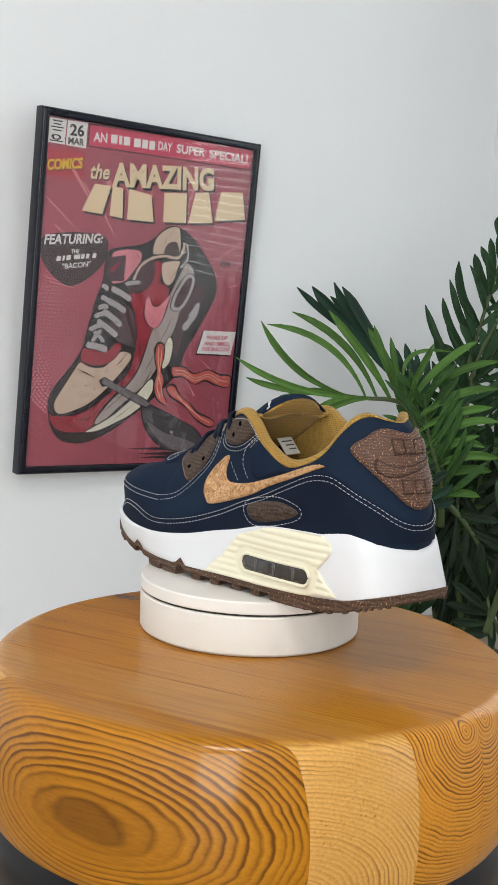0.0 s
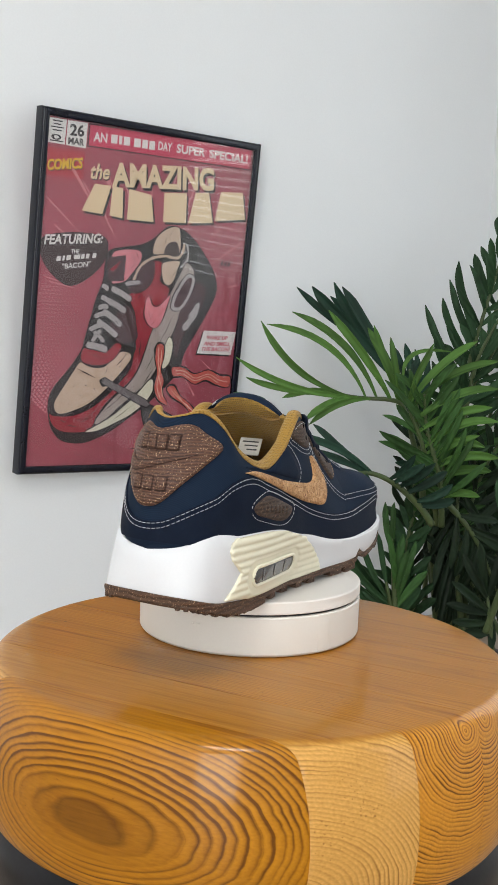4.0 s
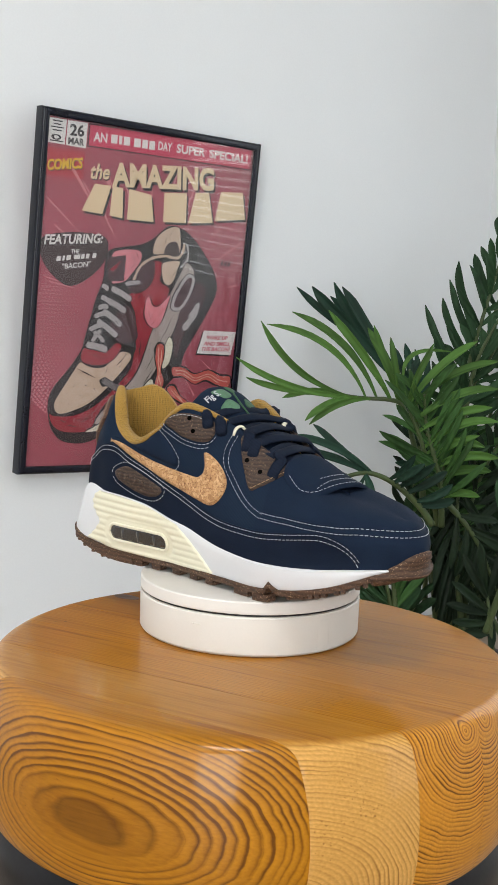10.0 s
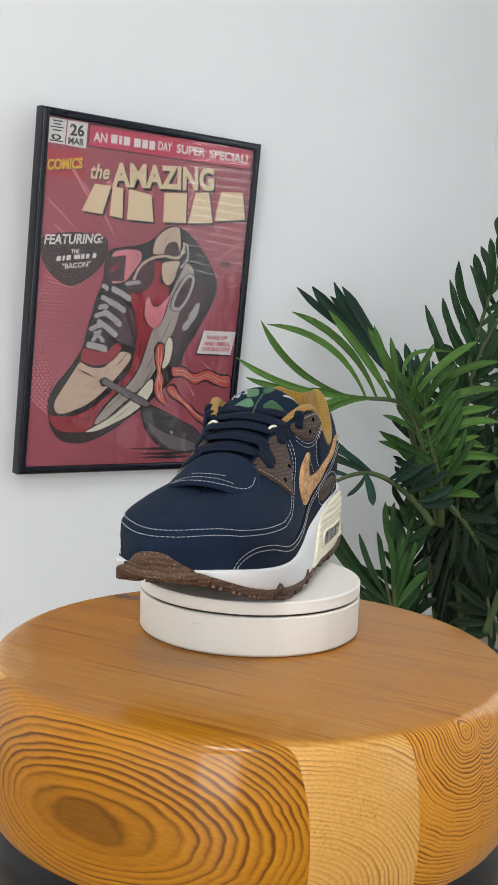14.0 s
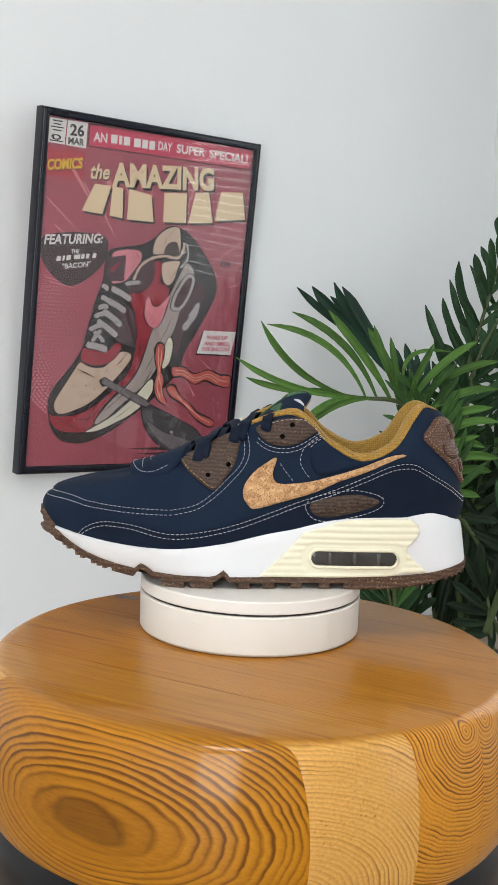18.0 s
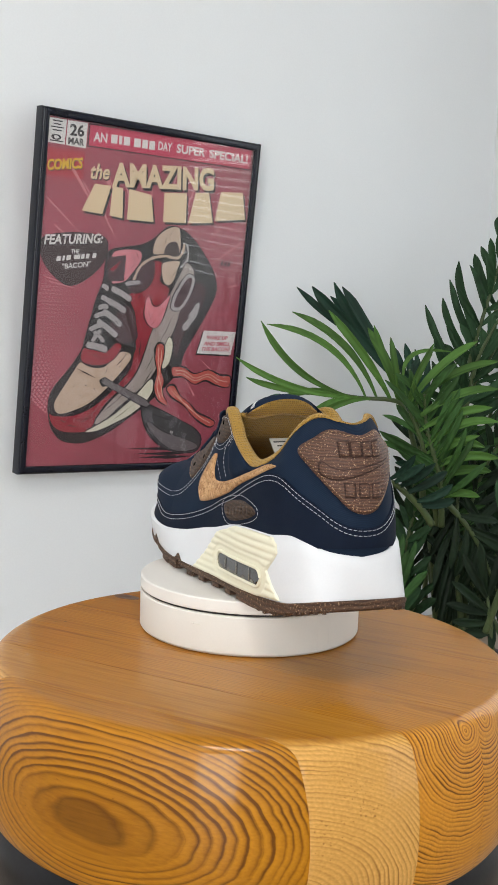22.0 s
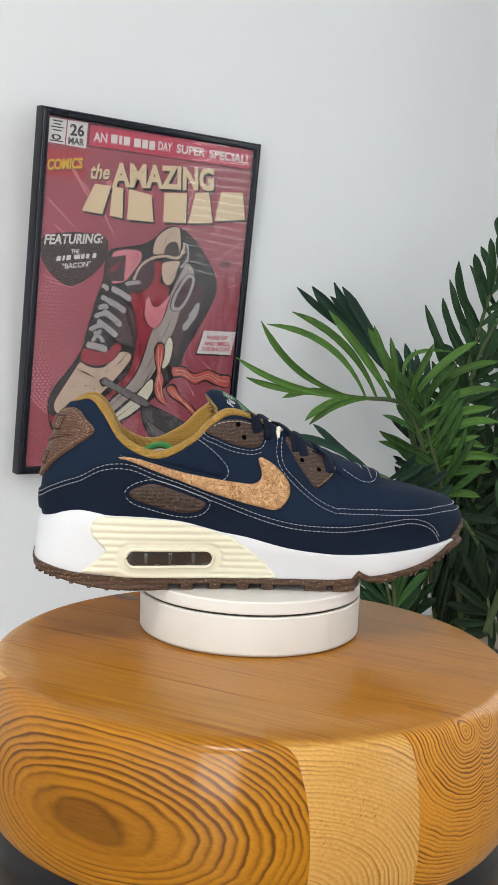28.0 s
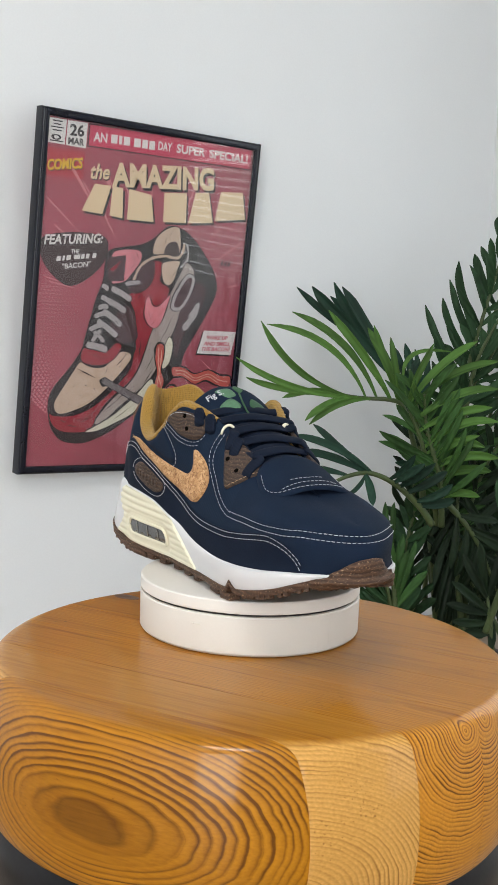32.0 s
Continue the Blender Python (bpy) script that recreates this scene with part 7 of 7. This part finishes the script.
# two fronds mostly out of view, added to shade the wall behind
frond([(0.386, 1.055, 0.163), (0.426, 1.033, 0.32), (0.475, 1.026, 0.423), (0.539, 1.033, 0.479)], "deep", [(0.43, 0.382, 1.028, 0.419, 14.3, 0.05), (0.51, 0.401, 1.05, 0.471, 14.4, 0.05), (0.61, 0.42, 1.044, 0.508, 14.3, 0.05), (0.71, 0.435, 1.02, 0.538, 14.1, 0.05), (0.81, 0.466, 1.028, 0.556, 14.1, 0.05), (0.91, 0.497, 1.016, 0.567, 14, 0.05), (0.36, 0.501, 1.037, 0.285, 14.5, 0), (0.48, 0.522, 1.026, 0.325, 14.3, 0), (0.64, 0.556, 1.031, 0.371, 14.3, 0), (0.77, 0.578, 1.024, 0.409, 14.2, 0)])
frond([(0.431, 1.237, 0.338), (0.48, 1.234, 0.482), (0.54, 1.226, 0.584), (0.606, 1.233, 0.635)], "deep", [(0.36, 0.435, 1.245, 0.598, 15.8, 0.05), (0.48, 0.457, 1.246, 0.638, 15.8, 0.05), (0.60, 0.482, 1.237, 0.679, 15.7, 0.05), (0.72, 0.504, 1.215, 0.708, 15.5, 0.05), (0.85, 0.551, 1.235, 0.73, 15.6, 0.05), (0.34, 0.563, 1.203, 0.449, 15.6, 0), (0.52, 0.598, 1.206, 0.509, 15.6, 0), (0.68, 0.63, 1.228, 0.558, 15.7, 0), (0.83, 0.647, 1.198, 0.599, 15.4, 0)])
frond([(0.284, 1.172, 0.135), (0.28, 1.177, 0.184), (0.275, 1.182, 0.222)], "deep", [(0.67, 0.244, 1.162, 0.295, 15.5, 0.02), (0.78, 0.265, 1.163, 0.305, 15.5, 0.02), (0.56, 0.301, 1.189, 0.257, 15.7, 0.02), (0.44, 0.316, 1.157, 0.22, 15.5, 0.02), (0.33, 0.227, 1.153, 0.247, 17.4, 0.02), (0.22, 0.212, 1.182, 0.21, 17.7, 0.02), (0.22, 0.321, 1.151, 0.192, 17.4, 0.02), (0.28, 0.191, 1.185, 0.238, 17.7, 0.03)])
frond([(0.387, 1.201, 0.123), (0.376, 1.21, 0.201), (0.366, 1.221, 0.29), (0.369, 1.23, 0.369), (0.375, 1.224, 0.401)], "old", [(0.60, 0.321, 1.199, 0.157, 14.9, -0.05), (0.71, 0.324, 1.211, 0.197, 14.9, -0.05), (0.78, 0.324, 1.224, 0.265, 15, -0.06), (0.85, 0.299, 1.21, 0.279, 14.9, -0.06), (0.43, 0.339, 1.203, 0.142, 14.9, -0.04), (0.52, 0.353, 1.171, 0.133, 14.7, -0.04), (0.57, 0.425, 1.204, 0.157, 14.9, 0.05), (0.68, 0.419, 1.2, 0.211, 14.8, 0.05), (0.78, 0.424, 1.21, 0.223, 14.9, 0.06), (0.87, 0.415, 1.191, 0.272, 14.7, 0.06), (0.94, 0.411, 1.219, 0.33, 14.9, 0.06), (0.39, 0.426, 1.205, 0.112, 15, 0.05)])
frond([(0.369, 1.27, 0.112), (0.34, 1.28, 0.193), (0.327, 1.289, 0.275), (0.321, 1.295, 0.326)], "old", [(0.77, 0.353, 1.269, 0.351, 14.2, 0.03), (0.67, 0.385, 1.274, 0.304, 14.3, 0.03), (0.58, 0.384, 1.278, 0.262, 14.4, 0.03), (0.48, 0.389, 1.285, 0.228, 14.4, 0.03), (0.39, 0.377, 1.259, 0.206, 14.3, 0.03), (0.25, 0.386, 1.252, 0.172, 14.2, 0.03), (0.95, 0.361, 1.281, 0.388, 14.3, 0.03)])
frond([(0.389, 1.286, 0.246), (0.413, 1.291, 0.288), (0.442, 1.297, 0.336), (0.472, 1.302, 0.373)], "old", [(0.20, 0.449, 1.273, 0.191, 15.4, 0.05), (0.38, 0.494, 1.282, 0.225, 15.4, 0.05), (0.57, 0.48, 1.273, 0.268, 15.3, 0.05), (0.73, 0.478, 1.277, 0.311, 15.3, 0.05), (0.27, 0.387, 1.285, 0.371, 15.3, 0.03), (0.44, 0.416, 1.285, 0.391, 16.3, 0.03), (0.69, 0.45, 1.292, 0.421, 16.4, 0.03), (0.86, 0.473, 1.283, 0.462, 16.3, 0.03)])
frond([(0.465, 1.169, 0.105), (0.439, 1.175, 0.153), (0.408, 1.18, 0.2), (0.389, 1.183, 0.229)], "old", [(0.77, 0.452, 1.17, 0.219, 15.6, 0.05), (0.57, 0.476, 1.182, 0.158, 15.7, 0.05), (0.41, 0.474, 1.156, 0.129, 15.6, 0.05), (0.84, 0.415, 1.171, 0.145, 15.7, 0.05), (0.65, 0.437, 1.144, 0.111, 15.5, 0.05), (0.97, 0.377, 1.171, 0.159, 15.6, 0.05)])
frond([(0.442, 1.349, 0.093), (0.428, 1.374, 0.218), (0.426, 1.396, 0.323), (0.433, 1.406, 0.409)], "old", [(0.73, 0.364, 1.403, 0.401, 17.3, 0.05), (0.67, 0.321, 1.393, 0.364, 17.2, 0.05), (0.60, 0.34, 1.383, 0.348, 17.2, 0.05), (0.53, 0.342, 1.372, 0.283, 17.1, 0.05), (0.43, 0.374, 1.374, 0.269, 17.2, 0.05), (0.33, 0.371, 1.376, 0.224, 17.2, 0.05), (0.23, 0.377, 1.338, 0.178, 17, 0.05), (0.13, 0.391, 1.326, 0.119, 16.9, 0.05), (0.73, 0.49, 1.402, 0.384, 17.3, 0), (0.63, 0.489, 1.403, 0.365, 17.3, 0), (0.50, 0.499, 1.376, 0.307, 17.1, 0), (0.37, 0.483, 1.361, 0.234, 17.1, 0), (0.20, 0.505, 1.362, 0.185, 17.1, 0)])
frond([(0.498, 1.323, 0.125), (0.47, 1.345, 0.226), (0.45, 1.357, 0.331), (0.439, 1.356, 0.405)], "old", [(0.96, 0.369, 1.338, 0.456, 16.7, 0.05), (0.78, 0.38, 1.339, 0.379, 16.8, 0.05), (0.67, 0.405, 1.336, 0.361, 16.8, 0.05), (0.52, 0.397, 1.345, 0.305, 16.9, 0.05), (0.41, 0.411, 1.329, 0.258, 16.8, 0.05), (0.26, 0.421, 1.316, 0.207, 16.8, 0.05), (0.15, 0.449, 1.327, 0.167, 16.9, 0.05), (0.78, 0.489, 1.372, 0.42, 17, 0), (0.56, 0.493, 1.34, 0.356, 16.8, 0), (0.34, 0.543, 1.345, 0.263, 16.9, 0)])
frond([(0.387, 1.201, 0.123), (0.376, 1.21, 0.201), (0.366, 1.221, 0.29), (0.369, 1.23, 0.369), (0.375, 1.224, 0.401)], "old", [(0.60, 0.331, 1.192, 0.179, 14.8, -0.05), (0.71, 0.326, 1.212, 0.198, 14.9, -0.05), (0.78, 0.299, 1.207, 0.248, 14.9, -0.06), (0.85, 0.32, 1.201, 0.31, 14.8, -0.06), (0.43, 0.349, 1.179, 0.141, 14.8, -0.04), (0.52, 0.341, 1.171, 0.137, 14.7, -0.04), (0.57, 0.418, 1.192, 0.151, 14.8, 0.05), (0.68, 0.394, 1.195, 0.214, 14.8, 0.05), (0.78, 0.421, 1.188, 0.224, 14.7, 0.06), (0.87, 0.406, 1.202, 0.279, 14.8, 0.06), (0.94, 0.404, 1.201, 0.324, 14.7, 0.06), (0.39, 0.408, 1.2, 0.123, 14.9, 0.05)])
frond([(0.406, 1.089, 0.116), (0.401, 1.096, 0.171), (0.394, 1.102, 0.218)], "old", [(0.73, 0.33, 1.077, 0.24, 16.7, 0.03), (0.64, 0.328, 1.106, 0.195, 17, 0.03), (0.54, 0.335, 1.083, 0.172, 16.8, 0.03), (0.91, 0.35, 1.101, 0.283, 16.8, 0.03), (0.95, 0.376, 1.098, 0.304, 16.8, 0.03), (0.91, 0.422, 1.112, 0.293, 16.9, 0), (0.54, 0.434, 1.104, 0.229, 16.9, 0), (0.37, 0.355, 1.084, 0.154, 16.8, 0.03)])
frond([(0.468, 1.176, 0.252), (0.484, 1.184, 0.399), (0.51, 1.189, 0.526), (0.548, 1.203, 0.643)], "deep", [(0.25, 0.402, 1.179, 0.445, 17.4, 0.04), (0.34, 0.411, 1.193, 0.503, 17.4, 0.04), (0.44, 0.419, 1.202, 0.551, 17.5, 0.04), (0.54, 0.427, 1.185, 0.591, 17.3, 0.04), (0.64, 0.443, 1.2, 0.629, 17.4, 0.04), (0.75, 0.462, 1.212, 0.668, 17.4, 0.04), (0.87, 0.48, 1.196, 0.698, 17.3, 0.04), (0.25, 0.555, 1.168, 0.424, 17.3, 0), (0.44, 0.569, 1.173, 0.511, 17.2, 0), (0.64, 0.594, 1.195, 0.587, 17.4, 0), (0.79, 0.604, 1.2, 0.655, 17.3, 0)])
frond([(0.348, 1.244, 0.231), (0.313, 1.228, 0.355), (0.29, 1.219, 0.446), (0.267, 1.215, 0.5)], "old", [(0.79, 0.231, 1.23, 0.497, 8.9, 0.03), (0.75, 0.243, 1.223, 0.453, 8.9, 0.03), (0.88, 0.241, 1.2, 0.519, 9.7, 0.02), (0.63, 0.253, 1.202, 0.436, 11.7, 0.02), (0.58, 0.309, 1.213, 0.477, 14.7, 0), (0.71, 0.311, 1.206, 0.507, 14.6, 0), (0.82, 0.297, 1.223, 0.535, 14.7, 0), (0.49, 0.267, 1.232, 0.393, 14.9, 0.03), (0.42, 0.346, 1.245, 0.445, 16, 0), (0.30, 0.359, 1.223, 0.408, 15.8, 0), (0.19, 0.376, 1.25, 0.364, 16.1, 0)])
frond([(0.354, 1.227, 0.256), (0.335, 1.209, 0.359), (0.319, 1.198, 0.44), (0.31, 1.195, 0.498)], "deep", [(0.92, 0.377, 1.185, 0.55, 15.4, 0.06), (0.81, 0.39, 1.19, 0.521, 15.5, 0.06), (0.71, 0.4, 1.204, 0.486, 15.6, 0.06), (0.58, 0.4, 1.181, 0.455, 15.5, 0.06), (0.48, 0.403, 1.184, 0.42, 15.5, 0.06), (0.37, 0.409, 1.216, 0.379, 15.8, 0.06), (0.96, 0.328, 1.185, 0.577, 14.4, 0.04), (0.86, 0.277, 1.187, 0.536, 13.5, 0.03), (0.63, 0.283, 1.2, 0.467, 14.6, 0.03), (0.46, 0.29, 1.208, 0.422, 14.7, 0.03)])
def full_frond(rachis, tag, count, length, width):
    """A frond whose leaflets stand in pairs along the rib, leaning to its tip."""
    pts = even(spline([Vector(p) - PALM for p in rachis], 60), 0.006)
    m = len(pts)
    rib = part("frond_rib", tube(pts, [0.0058 * (1 - 0.6 * i / m) for i in range(m)], 7), M_STEM, palm)
    for k in range(count):
        f = 0.22 + 0.78 * (k // 2 * 2 + 1) / count
        i = min(int(f * (m - 1)), m - 2)
        way = (pts[i + 1] - pts[i]).normalized()
        side = way.cross(Vector((0, -1, 0))).normalized() * (1 if k % 2 else -1)
        lean = radians(rng.uniform(38, 62) - 22 * f)
        reach = length * (1.05 - 0.55 * abs(f - 0.45)) * rng.uniform(0.85, 1.12)
        tip = pts[i] + way * (reach * math.cos(lean)) + side * (reach * math.sin(lean)) + Vector((0, rng.uniform(-0.03, 0.02), -0.012 * rng.random()))
        v, q = blade(pts[i], tip, width * rng.uniform(0.85, 1.1), rng.uniform(-0.05, 0.07), rng)
        raw("leaflet", v, q, LEAF[tag], rib)


full_frond([(0.315, 1.12, 0.323), (0.305, 1.10, 0.40), (0.288, 1.095, 0.455), (0.275, 1.095, 0.50), (0.270, 1.09, 0.545)], "leafy", 26, 0.105, 0.011)
full_frond([(0.330, 1.22, 0.20), (0.325, 1.22, 0.30), (0.345, 1.22, 0.40), (0.380, 1.22, 0.47)], "leafy", 22, 0.095, 0.013)
full_frond([(0.275, 1.16, 0.10), (0.262, 1.16, 0.19), (0.262, 1.16, 0.27), (0.275, 1.16, 0.34)], "deep", 18, 0.070, 0.013)
full_frond([(0.336, 1.38, 0.116), (0.334, 1.38, 0.265), (0.354, 1.38, 0.418), (0.4, 1.38, 0.538), (0.451, 1.38, 0.635)], "deep", 22, 0.105, 0.016)
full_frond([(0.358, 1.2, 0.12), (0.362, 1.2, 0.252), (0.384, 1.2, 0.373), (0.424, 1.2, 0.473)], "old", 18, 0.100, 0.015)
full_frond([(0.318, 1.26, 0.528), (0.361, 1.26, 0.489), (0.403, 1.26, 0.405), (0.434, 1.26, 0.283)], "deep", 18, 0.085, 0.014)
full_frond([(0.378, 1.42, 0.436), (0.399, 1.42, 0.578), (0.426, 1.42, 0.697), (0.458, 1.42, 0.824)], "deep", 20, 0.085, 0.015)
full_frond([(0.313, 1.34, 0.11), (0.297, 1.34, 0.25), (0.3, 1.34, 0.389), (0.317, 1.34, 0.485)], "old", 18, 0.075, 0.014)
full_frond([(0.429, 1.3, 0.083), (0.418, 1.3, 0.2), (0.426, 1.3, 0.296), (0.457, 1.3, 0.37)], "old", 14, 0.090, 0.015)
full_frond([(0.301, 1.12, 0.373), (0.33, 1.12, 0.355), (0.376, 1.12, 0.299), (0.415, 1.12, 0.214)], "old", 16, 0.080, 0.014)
full_frond([(0.309, 1.3, 0.322), (0.297, 1.3, 0.426), (0.288, 1.3, 0.508), (0.271, 1.3, 0.574)], "blue", 16, 0.055, 0.013)
for x, y in ((0.0, 0.048), (0.012, 0.0), (-0.02, -0.03), (-0.05, -0.06)):
    part("stem", tube([Vector((x * 0.5, y * 0.5, 0.048)), Vector((x, y, 0.22)), Vector((x * 1.4 - 0.004, y * 1.2, 0.36))], [0.008, 0.0065, 0.0045], 8), M_STEM, palm)


# ---- what turns ----
def motions():
    rows, spin = [], []
    for k in range(33):
        t = k * 1.0
        rows.append((t, pose(0, 0, TZ, 0, 0, 128.571 - TURN * t)))
        spin.append((t, pose(0, 0, 0, 0, 0, 128.571 - TURN * t)))
    walk(shoe, rows)
    walk(plate, spin)


motions()
